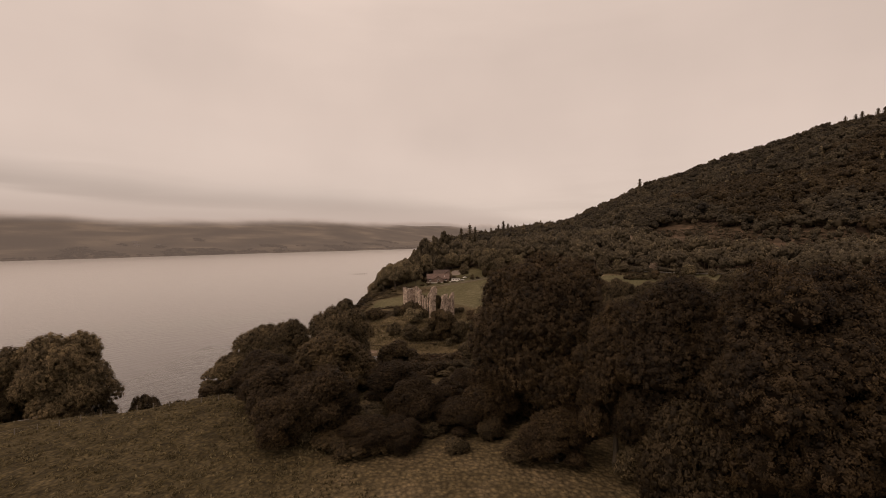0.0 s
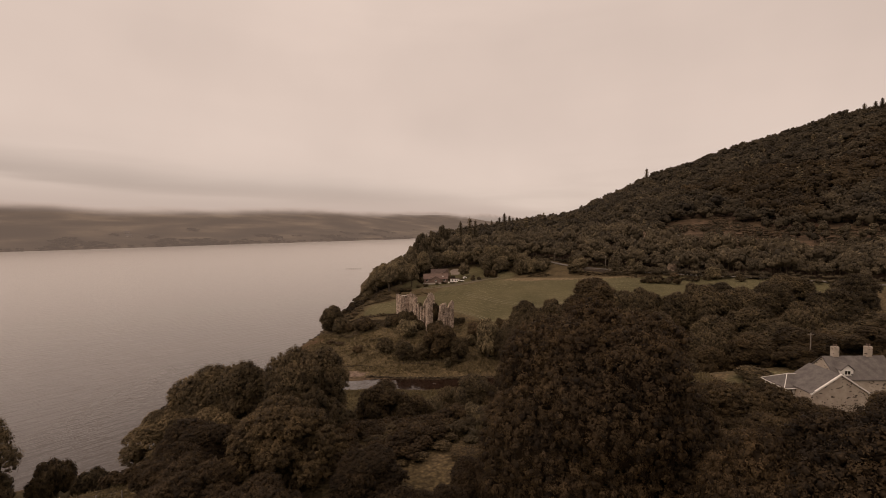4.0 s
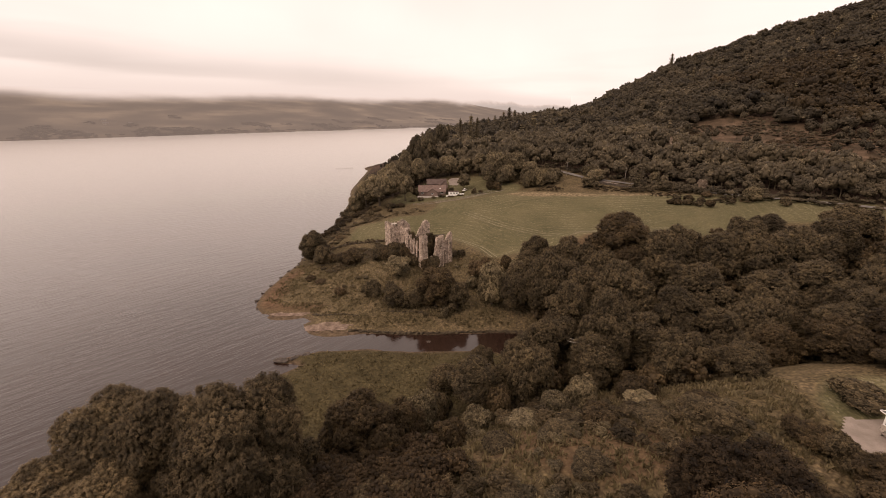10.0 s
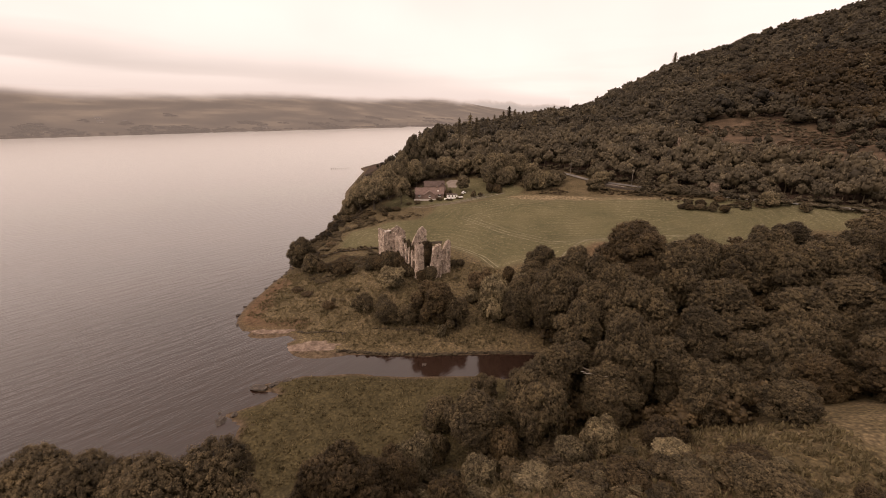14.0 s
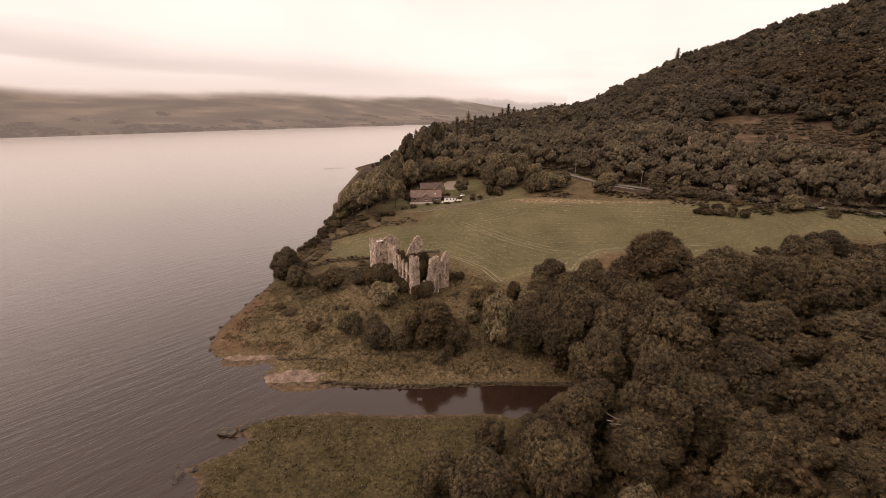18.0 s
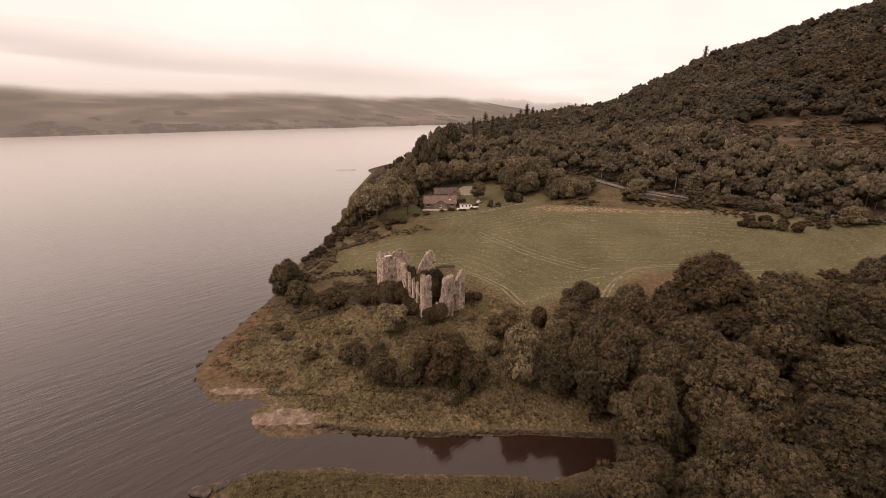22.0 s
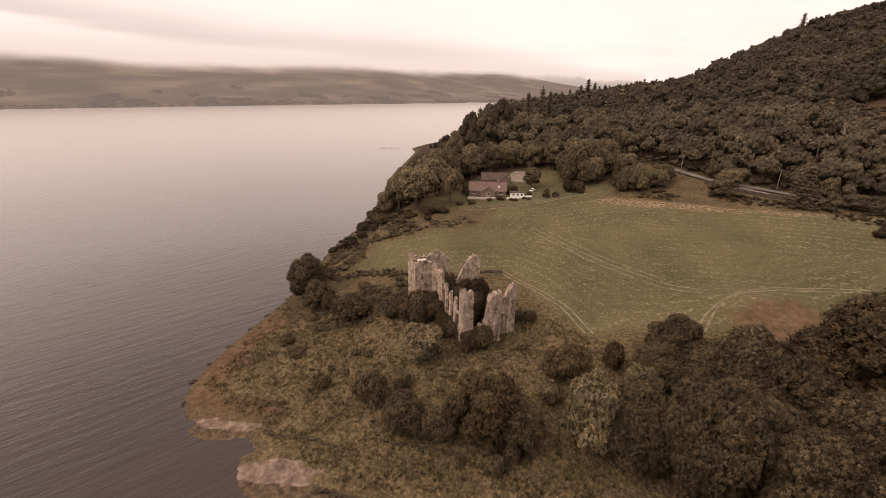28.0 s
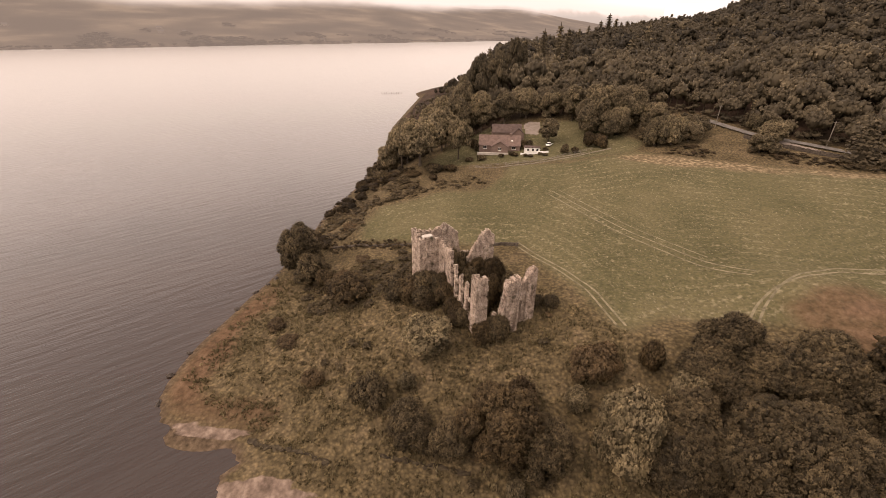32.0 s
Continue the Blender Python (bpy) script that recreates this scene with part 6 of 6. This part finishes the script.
# ---- dykes, fences, poles ----
M_DYKE = plain("dark_field_stone", [(0.035, 0.028, 0.022), (0.10, 0.08, 0.062)], 1.6, 0.95, 0.08, fine=5.0)
M_WOOD = plain("weathered_grey_timber", [(0.13, 0.11, 0.09), (0.27, 0.235, 0.2)], 2.0, 0.9, 0.01, squash=(1, 1, 0.2))


def dyke(name, line, tall, thick, seed, label, rough=0.06, mat=None):
    """A drystone wall: a heap of uneven courses along a line."""
    r = np.random.default_rng(seed)
    p = line_points(line, 0.6)
    d = np.gradient(p, axis=0)
    d /= np.linalg.norm(d, axis=1, keepdims=True)
    q = np.stack([-d[:, 1], d[:, 0]], -1)
    z = height(p[:, 0], p[:, 1])
    prof = [(-1, -0.3), (-0.85, 0.5), (-0.55, 1.0), (0.55, 1.0), (0.85, 0.5), (1, -0.3)]
    v = np.stack([np.concatenate([p + q * (o * thick / 2 + r.normal(0, rough, (len(p), 1))), (z + h * tall * r.uniform(max(0.05, 0.94 - 2 * rough), 1 + 2 * rough, len(p)))[:, None]], 1) for o, h in prof], 1)
    i = np.arange(v.shape[0] * 6).reshape(-1, 6)
    f = np.stack([i[:-1, :-1], i[:-1, 1:], i[1:, 1:], i[1:, :-1]], -1).reshape(-1, 4)
    ends = np.array([(i[0, 0], i[0, 1], i[0, 4], i[0, 5]), (i[0, 1], i[0, 2], i[0, 3], i[0, 4]), (i[-1, 5], i[-1, 4], i[-1, 1], i[-1, 0]), (i[-1, 4], i[-1, 3], i[-1, 2], i[-1, 1])])
    return tagged(mesh_object(name, v.reshape(-1, 3), np.concatenate([f, ends]), mat or M_DYKE), label, "wall")


M_PALEDYKE = plain("pale_field_stone", [(0.13, 0.108, 0.08), (0.26, 0.22, 0.17)], 1.4, 0.95, 0.03)
M_PEAT = plain("dark_peat_edge", [(0.022, 0.016, 0.011), (0.05, 0.038, 0.024), (0.085, 0.066, 0.04)], 1.2, 0.95, 0.05)
dyke("stone_dyke", [(-47, 42), (-34, 37), (-20, 37), (-12, 35)], 0.45, 1.0, 1, "low drystone dyke between the field and the headland")
dyke("stone_dyke", [(1, 36.4), (5, 36.8), (9, 36)], 0.8, 0.9, 2, "short drystone dyke behind the ruin")
dyke("roadside_wall", [(97, 119), (104, 110), (117, 97), (124, 92)], 1.3, 0.8, 3, "pale roadside wall above the field")


dyke("peat_bank", [(-22, -35.6), (-8, -37.2), (5.5, -37.4), (25, -36.2), (38, -36.6), (58, -38.4)], 0.5, 0.9, 5, "dark undercut peat bank along the burn", 0.26, M_PEAT)


def fence(line, gap, tall, label, rails=2, thick=0.045):
    p = line_points(line, gap)
    x0, y0 = p[0]
    z0 = ground_at(x0, y0)
    ob = empty("fence", x0, y0, z0)
    post = box_bm(-0.07, -0.07, -0.3, 0.07, 0.07, tall, 0.02)
    me = bpy.data.meshes.new("post")
    post.to_mesh(me)
    post.free()
    me.materials.append(M_WOOD)
    tops = []
    for x, y in p:
        z = ground_at(x, y) - z0
        o = new("post", me)
        o.parent, o.location = ob, (x - x0, y - y0, z)
        tops.append(Vector((x - x0, y - y0, z)))
    for k in range(rails):
        h = tall * (0.88 - 0.4 * k)
        pieces = [tube_arrays([a + Vector((0, 0, h)), b_ + Vector((0, 0, h))], [thick, thick], 4) for a, b_ in zip(tops[:-1], tops[1:])]
        mesh_object("rail", *join_arrays(pieces), M_WOOD, ob)
    return tagged(ob, label, "fence")


dyke("turf_bank", [(-37, -24.6), (-33, -25.4), (-28, -25.8), (-24, -26.4), (-21, -27.3)], 0.26, 0.45, 11, "dark eroded edge of the turf above the shore", 0.3, M_PEAT)
dyke("turf_bank", [(-13, -25.2), (-9, -25.3), (-6, -25.9), (-2, -25.8), (2, -26.3)], 0.26, 0.45, 12, "dark eroded edge of the turf above the shore", 0.3, M_PEAT)
dyke("garden_dyke", [(-8, 100.3), (1, 98.6), (16, 101.8), (32, 107.2), (47, 117.3)], 0.3, 0.45, 8, "low pale drystone dyke between the garden and the field", 0.08, M_PALEDYKE)
dyke("garden_dyke", [(4, 101.4), (16, 104.2), (28, 108.2), (36, 111.6)], 0.25, 0.4, 9, "low pale inner dyke along the garden", 0.1, M_PALEDYKE)
fence([(-10, 99), (4, 101), (22, 105), (39, 115)], 2.6, 1.2, "grey timber fence between garden and field")
fence([(-30, -133), (-42, -137), (-58, -138), (-72, -146), (-84, -156)], 3.0, 1.15, "post and wire fence along the meadow's edge", 2, 0.012)


def pole(x, y, tall, label):
    ob = empty("utility_pole", x, y, ground_at(x, y))
    mesh_object("pole_shaft", *tube_arrays([(0, 0, -0.5), (0, 0, tall * 0.5), (0, 0, tall)], [0.16, 0.14, 0.11], 8), M_WOOD, ob, True)
    part("cross_arm", box_bm(-0.8, -0.06, tall - 0.5, 0.8, 0.06, tall - 0.38, 0.01), M_WOOD, ob)
    return tagged(ob, label, "pole", "utility poles")


pole(97.5, -92, 9.0, "grey timber utility pole behind the stone house")
pole(90.5, 131, 9, "grey timber utility pole beside the hill road")
pole(120, 107, 9, "grey timber utility pole beside the hill road")


# ---- buildings ----
M_PINKWALL = plain("pinkish_render", [(0.16, 0.112, 0.092), (0.22, 0.156, 0.13)], 0.7, 0.9, fine=6.0)
M_TILE = plain("brown_roof_tiles", [(0.115, 0.076, 0.063), (0.18, 0.124, 0.104)], 0.8, 0.85, 0.02, fine=7.0)
M_DARKTILE = plain("dark_roof_tiles", [(0.068, 0.046, 0.039), (0.115, 0.082, 0.070)], 0.8, 0.85, fine=7.0)
M_SLATE = plain("grey_slate", [(0.085, 0.075, 0.07), (0.15, 0.135, 0.125)], 0.9, 0.7, 0.01, fine=6.0, spec=0.4)
M_WHITE = plain("white_paint", [(0.66, 0.64, 0.6), (0.8, 0.78, 0.74)], 0.8, 0.6)
M_GLASS, n, l, b = material("dark_window_glass", 0.08, 0.6)
b.inputs["Base Color"].default_value = (0.02, 0.018, 0.016, 1)
mr, n, l, b = material("patched_harled_stone", 0.95, 0.15)
base_c, _ = noise_mix(n, l, [(0.33, 0.28, 0.23), (0.45, 0.39, 0.33)], 0.8, 6.0)
spots, sf = noise_mix(n, l, [(0, 0, 0), (1, 1, 1)], 1.9, 1.5, low=0.62, high=0.66, squash=(1, 1, 1.6))
l.new(mix(n, l, spots, base_c, (0.07, 0.055, 0.045)), b.inputs["Base Color"])
bump(n, l, b, sf, 0.5, 0.04)
M_HARL = mr


def gable_house(parent, x0, x1, y0, y1, eave, ridge, along="x", over=0.35, wall=None, roof=None, base=-1.2):
    """Walls with their gables, and a roof of two thick slopes; the ridge runs along x or y."""
    xm, ym = (x0 + x1) / 2, (y0 + y1) / 2
    if along == "x":
        pts = [(x0, y0, base), (x1, y0, base), (x1, y1, base), (x0, y1, base), (x0, y0, eave), (x1, y0, eave), (x1, y1, eave), (x0, y1, eave), (x0, ym, ridge), (x1, ym, ridge)]
        fs = [(0, 1, 5, 4), (2, 3, 7, 6), (1, 2, 6, 9, 5), (3, 0, 4, 8, 7)]
        lines = [((x0 - over, y0 - over), (x1 + over, y0 - over), ym), ((x1 + over, y1 + over), (x0 - over, y1 + over), ym)]
    else:
        pts = [(x0, y0, base), (x1, y0, base), (x1, y1, base), (x0, y1, base), (x0, y0, eave), (x1, y0, eave), (x1, y1, eave), (x0, y1, eave), (xm, y0, ridge), (xm, y1, ridge)]
        fs = [(0, 1, 5, 8, 4), (1, 2, 6, 5), (2, 3, 7, 9, 6), (3, 0, 4, 7)]
        lines = [((x1 + over, y0 - over), (x1 + over, y1 + over), xm), ((x0 - over, y1 + over), (x0 - over, y0 - over), xm)]
    part("wall", solid(pts, fs), wall, parent)
    half = (y1 - y0) / 2 if along == "x" else (x1 - x0) / 2
    drop = (ridge - eave) * over / half
    for (a, b_, m) in lines:
        lo = eave - drop + 0.04
        if along == "x":
            q = [(a[0], a[1], lo), (b_[0], b_[1], lo), (b_[0], m, ridge + 0.06), (a[0], m, ridge + 0.06)]
        else:
            q = [(a[0], a[1], lo), (b_[0], b_[1], lo), (m, b_[1], ridge + 0.06), (m, a[1], ridge + 0.06)]
        top = [(x, y, z + 0.16) for x, y, z in q]
        part("roof_slope", solid(q + top, [(3, 2, 1, 0), (4, 5, 6, 7), (0, 1, 5, 4), (1, 2, 6, 5), (2, 3, 7, 6), (3, 0, 4, 7)]), roof, parent)


def window(parent, x, y, z, w, h, face="y-", bars=1):
    """A framed window: frame, pane and sill, set on a wall that looks along face."""
    t = 0.07
    bm = bmesh.new()
    for x0, x1, z0, z1 in [(-w / 2, -w / 2 + t, 0, h), (w / 2 - t, w / 2, 0, h), (-w / 2 + t, w / 2 - t, 0, t), (-w / 2 + t, w / 2 - t, h - t, h)] + [
            (-w / 2 + w * k / (bars + 1) - t / 3, -w / 2 + w * k / (bars + 1) + t / 3, t, h - t) for k in range(1, bars + 1)]:
        box_bm(x0, -0.06, z0, x1, 0.05, z1, bm=bm)
    turn = {"y-": 0, "x-": -90, "x+": 90, "y+": 180}[face]
    m = pose(x, y, z, 0, 0, turn)
    fr = part("window", bm, M_WHITE, parent)
    fr.matrix_local = m
    pn = part("pane", box_bm(-w / 2 + t, -0.02, t, w / 2 - t, 0.03, h - t), M_GLASS, fr)
    sl = part("sill", box_bm(-w / 2 - 0.08, -0.16, -0.08, w / 2 + 0.08, 0.04, 0.0, 0.01), M_WHITE, fr)
    return fr


hx, hy = 0.9, 118.0
hz = ground_at(hx, hy) + 0.5
home = tagged(empty("bungalow", hx, hy, hz, 3), "pinkish-brown rendered bungalow with a tiled roof", "house")
gable_house(home, -8.6, 8.8, 0, 8.6, 2.4, 5.7, "x", wall=M_PINKWALL, roof=M_TILE)
gable_house(home, -3.4, 3.6, -3.0, 2.0, 2.4, 4.6, "y", wall=M_PINKWALL, roof=M_TILE)
for x, y, w in ((-6.2, -0.02, 1.6), (0.1, -3.02, 1.3), (6.2, -0.02, 1.8)):
    window(home, x, y, 0.9, w, 1.2)
part("plinth_terrace", box_bm(-9.4, -3.9, -1.0, 3.9, -3.02, 0.05, 0.04), plain("pale_paving", [(0.36, 0.32, 0.28), (0.5, 0.45, 0.4)], 1.0), home, "pale low terrace wall")
part("chimney", box_bm(4.4, 3.6, 3.8, 5.3, 4.5, 6.7, 0.04), M_PINKWALL, home)
part("roof_light", box_bm(4.9, 1.6, 3.5, 5.8, 2.5, 4.3, 0.04), M_WHITE, home, "small white roof light")
back = tagged(empty("outbuilding", hx + 3.5, hy + 14.5, ground_at(hx + 4, hy + 14.5) + 0.8, 8), "dark-roofed outbuilding behind the bungalow", "house")
gable_house(back, -7, 6, 0, 7, 3.0, 5.8, "x", wall=M_PINKWALL, roof=M_DARKTILE)
gable_house(back, 1.5, 6.5, -3.5, 2, 3.0, 5.4, "y", wall=M_PINKWALL, roof=M_DARKTILE)
window(back, 4, -3.52, 1.0, 1.2, 1.2)
cons = tagged(empty("garden_room", hx + 14.0, hy - 3.2, ground_at(hx + 14, hy - 3) + 0.2, 3), "small white walled garden room beside the bungalow", "garden room")
part("wall", box_bm(-3.2, 0, -1, 3.2, 3.2, 1.9, 0.03), M_WHITE, cons)
part("flat_roof", box_bm(-3.4, -0.2, 1.9, 3.4, 3.4, 2.1, 0.03), M_DARKTILE, cons)
for x in (-1.8, 0.2, 2.0):
    window(cons, x, -0.02, 0.6, 0.9, 1.0, bars=0)
tagged(dyke("garden_wall", [(10, 113.2), (16, 113.4), (21.5, 114.2)], 0.8, 0.4, 7, "low white garden wall"), kind="")
bpy.data.objects["garden_wall"].data.materials[0] = M_WHITE

# a small white car on the drive
car = tagged(empty("car", 22.4, 123.4, ground_at(22.4, 123.4), 62), "small white car parked beside the bungalow", "car")
M_RUBBER = plain("black_rubber", [(0.012, 0.011, 0.01), (0.03, 0.028, 0.026)], 4.0)
shell = [(-1.9, 0.32), (-1.9, 0.78), (-1.75, 0.9), (1.15, 0.92), (1.85, 0.74), (1.95, 0.36)]
glass_house = [(-1.6, 0.9), (-1.35, 1.42), (0.25, 1.44), (0.95, 0.92)]


def car_body(profile, half):
    k = len(profile)
    pts = [(x, y, z) for y in (-half, half) for x, z in profile]
    return solid(pts, [tuple(range(k)), tuple(range(2 * k - 1, k - 1, -1))] + [(i, i + k, (i + 1) % k + k, (i + 1) % k) for i in range(k)])


part("body", car_body(shell, 0.82), M_WHITE, car)
part("window", car_body(glass_house, 0.68), M_GLASS, car, "dark car windows")
part("roof", box_bm(-1.32, -0.66, 1.42, 0.24, 0.66, 1.48, 0.02), M_WHITE, car)
for x in (-1.2, 1.25):
    for y in (-0.74, 0.74):
        mesh_object("wheel", *tube_arrays([(x, y - 0.1, 0.31), (x, y - 0.095, 0.31), (x, y + 0.095, 0.31), (x, y + 0.1, 0.31)], [0.02, 0.31, 0.31, 0.02], 14), M_RUBBER, car)

# the stone house beside the flight's start
sx, sy = 79.4, -113.8
sz = 21.0
lodge = tagged(empty("stone_house", sx, sy, sz, 0), "patched pale stone house with slate roofs and white trim", "house")
gable_house(lodge, -1.6, 9.0, -2.4, 4.5, 3.7, 7.1, "y", wall=M_HARL, roof=M_SLATE, over=0.25)
gable_house(lodge, 9.4, 22, 4.5, 12, 3.8, 7.4, "x", wall=M_HARL, roof=M_SLATE, over=0.25)
for a, b_ in (((-1.9, -2.72, 3.55), (3.7, -2.72, 7.3)), ((3.7, -2.72, 7.3), (9.3, -2.72, 3.55))):
    bm = solid([(*a[:2], a[2] - 0.16), (*b_[:2], b_[2] - 0.16), (*b_[:2], b_[2] + 0.14), (*a[:2], a[2] + 0.14), (a[0], a[1] + 0.3, a[2] - 0.16), (b_[0], b_[1] + 0.3, b_[2] - 0.16), (b_[0], b_[1] + 0.3, b_[2] + 0.14), (a[0], a[1] + 0.3, a[2] + 0.14)],
               [(0, 1, 2, 3), (7, 6, 5, 4), (0, 4, 5, 1), (3, 2, 6, 7), (0, 3, 7, 4), (1, 5, 6, 2)])
    part("barge_board", bm, M_WHITE, lodge, "white barge board")
# sun room with a hipped slate roof
part("sun_room_wall", box_bm(-3.6, 1.6, -1, 0.05, 7.2, 1.1, 0.02), M_HARL, lodge)
part("sun_room_frame", box_bm(-3.5, 1.7, 1.1, 0.04, 7.1, 3.3), M_WHITE, lodge, "white painted sun room frame")
for y in (2.7, 4.4, 6.1):
    window(lodge, -3.52, y, 1.3, 1.35, 1.6, "x-")
for x in (-2.6, -1.0):
    window(lodge, x, 1.68, 1.3, 1.25, 1.6, "y-")
hip = solid([(-4.0, 1.2, 3.25), (0.6, 1.2, 3.25), (0.6, 7.6, 3.25), (-4.0, 7.6, 3.25), (-1.2, 4.2, 5.2), (1.9, 4.2, 5.2)], [(0, 1, 5, 4), (2, 3, 4, 5), (3, 0, 4), (0, 3, 2, 1)])
part("sun_room_roof", hip, M_SLATE, lodge)
for p0, p1 in (((-4.0, 1.2, 3.3), (-1.2, 4.2, 5.25)), ((-4.0, 7.6, 3.3), (-1.2, 4.2, 5.25)), ((-1.2, 4.2, 5.25), (1.6, 4.2, 5.25)), ((-4.0, 1.2, 3.22), (-4.0, 7.6, 3.22)), ((-4.0, 1.2, 3.22), (0.4, 1.2, 3.22))):
    mesh_object("lead_roll", *tube_arrays([p0, p1], [0.07, 0.07], 6), M_WHITE, lodge)
# dormer and chimneys
gable_house(lodge, 10.5, 13.0, 5.0, 8.0, 5.6, 6.6, "y", wall=M_WHITE, roof=M_SLATE, over=0.2, base=4.8)
window(lodge, 11.75, 4.98, 4.6, 1.3, 0.9, "y-")
for cx, y in ((12.0, 7.9), (19.0, 7.9)):
    ch = part("chimney", box_bm(cx - 0.6, y, 7.4, cx + 0.6, y + 0.9, 9.6, 0.04), M_HARL, lodge)
    for dx in (-0.3, 0.3):
        mesh_object("chimney_pot", *tube_arrays([(cx + dx, y + 0.45, 9.5), (cx + dx, y + 0.45, 10.1)], [0.15, 0.13], 8), M_PINKWALL, ch)


def bench(x, y, turn):
    ob = tagged(empty("garden_bench", x, y, ground_at(x, y) + 0.1, turn), "brown timber garden bench on the gravel", "bench", "garden benches")
    part("seat", box_bm(-0.8, -0.22, 0.42, 0.8, 0.22, 0.47, 0.01), M_WOOD, ob)
    part("backrest", box_bm(-0.8, 0.18, 0.5, 0.8, 0.23, 0.9, 0.01), M_WOOD, ob)
    for dx in (-0.7, 0.7):
        part("leg", box_bm(dx - 0.04, -0.2, 0, dx + 0.04, 0.2, 0.42, 0.01), M_WOOD, ob)
    return ob


bench(75.0, -108.6, -90)
bench(75.1, -110.8, -90)
plant("bush", 79, -99.5, 23.8, 3.9, "large clipped oval shrub on the lawn")
for k in range(9):
    plant("bush", 62.5 + 1.0 * k, -107.5 - 2.3 * k, 23.4 + 0.4 * (k % 3), 2.3, "dark evergreen hedge shrub beside the drive", "hedge beside the drive")

# ---- shore details ----
M_ROCK = plain("dark_wet_rock", [(0.03, 0.024, 0.02), (0.10, 0.08, 0.065)], 1.2, 0.7, 0.05, fine=6.0)


def rock(x, y, r, tall, seed):
    g = np.random.default_rng(seed)
    v, f = blob(g, (0, 0, 0.1 * tall), (r, r * g.uniform(0.5, 0.8), tall), 0.28, 6, 10)
    ob = mesh_object("rock", v, f, M_ROCK)
    ob.matrix_world = pose(x, y, max(ground_at(x, y), -0.25), 0, 0, g.uniform(0, 360))
    return tagged(ob, "dark weed-covered rock at the water's edge", "rock", "shore rocks")


for k, (x, y, r, h) in enumerate([(-41.4, -65.5, 1.7, 0.7), (-39, -64, 1.0, 0.4), (-37.5, -53.6, 2.2, 0.5), (-34, -52.5, 1.5, 0.4), (-31, -50.5, 1.3, 0.4), (-43, -63, 0.7, 0.3), (4, -42.3, 1.1, 0.35), (-61.6, -12, 0.9, 0.5), (-62.1, -5, 0.8, 0.5), (-61.8, 3, 0.9, 0.4), (-61, 12, 0.8, 0.5), (-60.4, 20, 1.0, 0.5), (-58.6, -19, 0.8, 0.4), (33, -49.5, 0.8, 0.5)]):
    rock(x, y, r, h, k)
for k in range(34):
    y = 24 + k * 3.3
    rock(np.interp(y, [24, 32, 78, 110, 140], [-58.9, -58.3, -61.6, -59.6, -62.6]) + 0.9 * math.sin(k * 2.7), y, 0.6 + 0.35 * math.sin(k * 1.9) ** 2, 0.4, 40 + k)
for k in range(9):
    x, y = -126 + 2.4 * k, 385 + 0.5 * k
    ob = mesh_object("mooring_post", *tube_arrays([(0, 0, -2), (0, 0, 1.9)], [0.3, 0.26], 7), M_WOOD)
    ob.matrix_world = pose(x, y, 0)
    tagged(ob, "old timber post standing in the loch", "post", "row of posts in the water")
branch = tagged(empty("fallen_branch", 42.6, -70, 14.6, 150), "bleached dead branch caught among the trees", "branch")
branch.scale = (1.25, 1.25, 1.25)
for k, (p0, p1, r0) in enumerate((((-3.6, 0, 0.6), (3.4, 0.4, 0.2), 0.2), ((-0.6, 0.1, 0.5), (2.8, 1.9, 0.9), 0.13), ((0.8, 0.2, 0.4), (3.6, -1.2, 0.1), 0.11), ((-1.6, 0, 0.5), (-0.6, 1.6, 1.2), 0.1))):
    mesh_object("bough", *tube_arrays([p0, tuple((a + b_) / 2 + 0.12 for a, b_ in zip(p0, p1)), p1], [r0, r0 * 0.7, r0 * 0.25], 6), M_BARK_PALE, branch)


def far_house(x, y, w, turn):
    ob = tagged(empty("cottage", x, y, ground_at(x, y) + 0.3, turn), "distant white cottage on the far shore", "house", "far cottages")
    gable_house(ob, -w / 2, w / 2, -4, 4, 5.0, 8.5, "x", wall=M_HARL, roof=M_SLATE, base=-4)
    for x_ in (-w / 4, w / 4):
        window(ob, x_, -4.05, 1.2, 1.4, 1.6)


for x, y, w, t in ((-1130, 1360, 18, 40), (-1180, 1420, 18, 40), (-1075, 1400, 12, 35), (-640, 1500, 14, 40), (-1470, 1160, 16, 40), (-1485, 1145, 24, 40)):
    far_house(x, y, w, t)
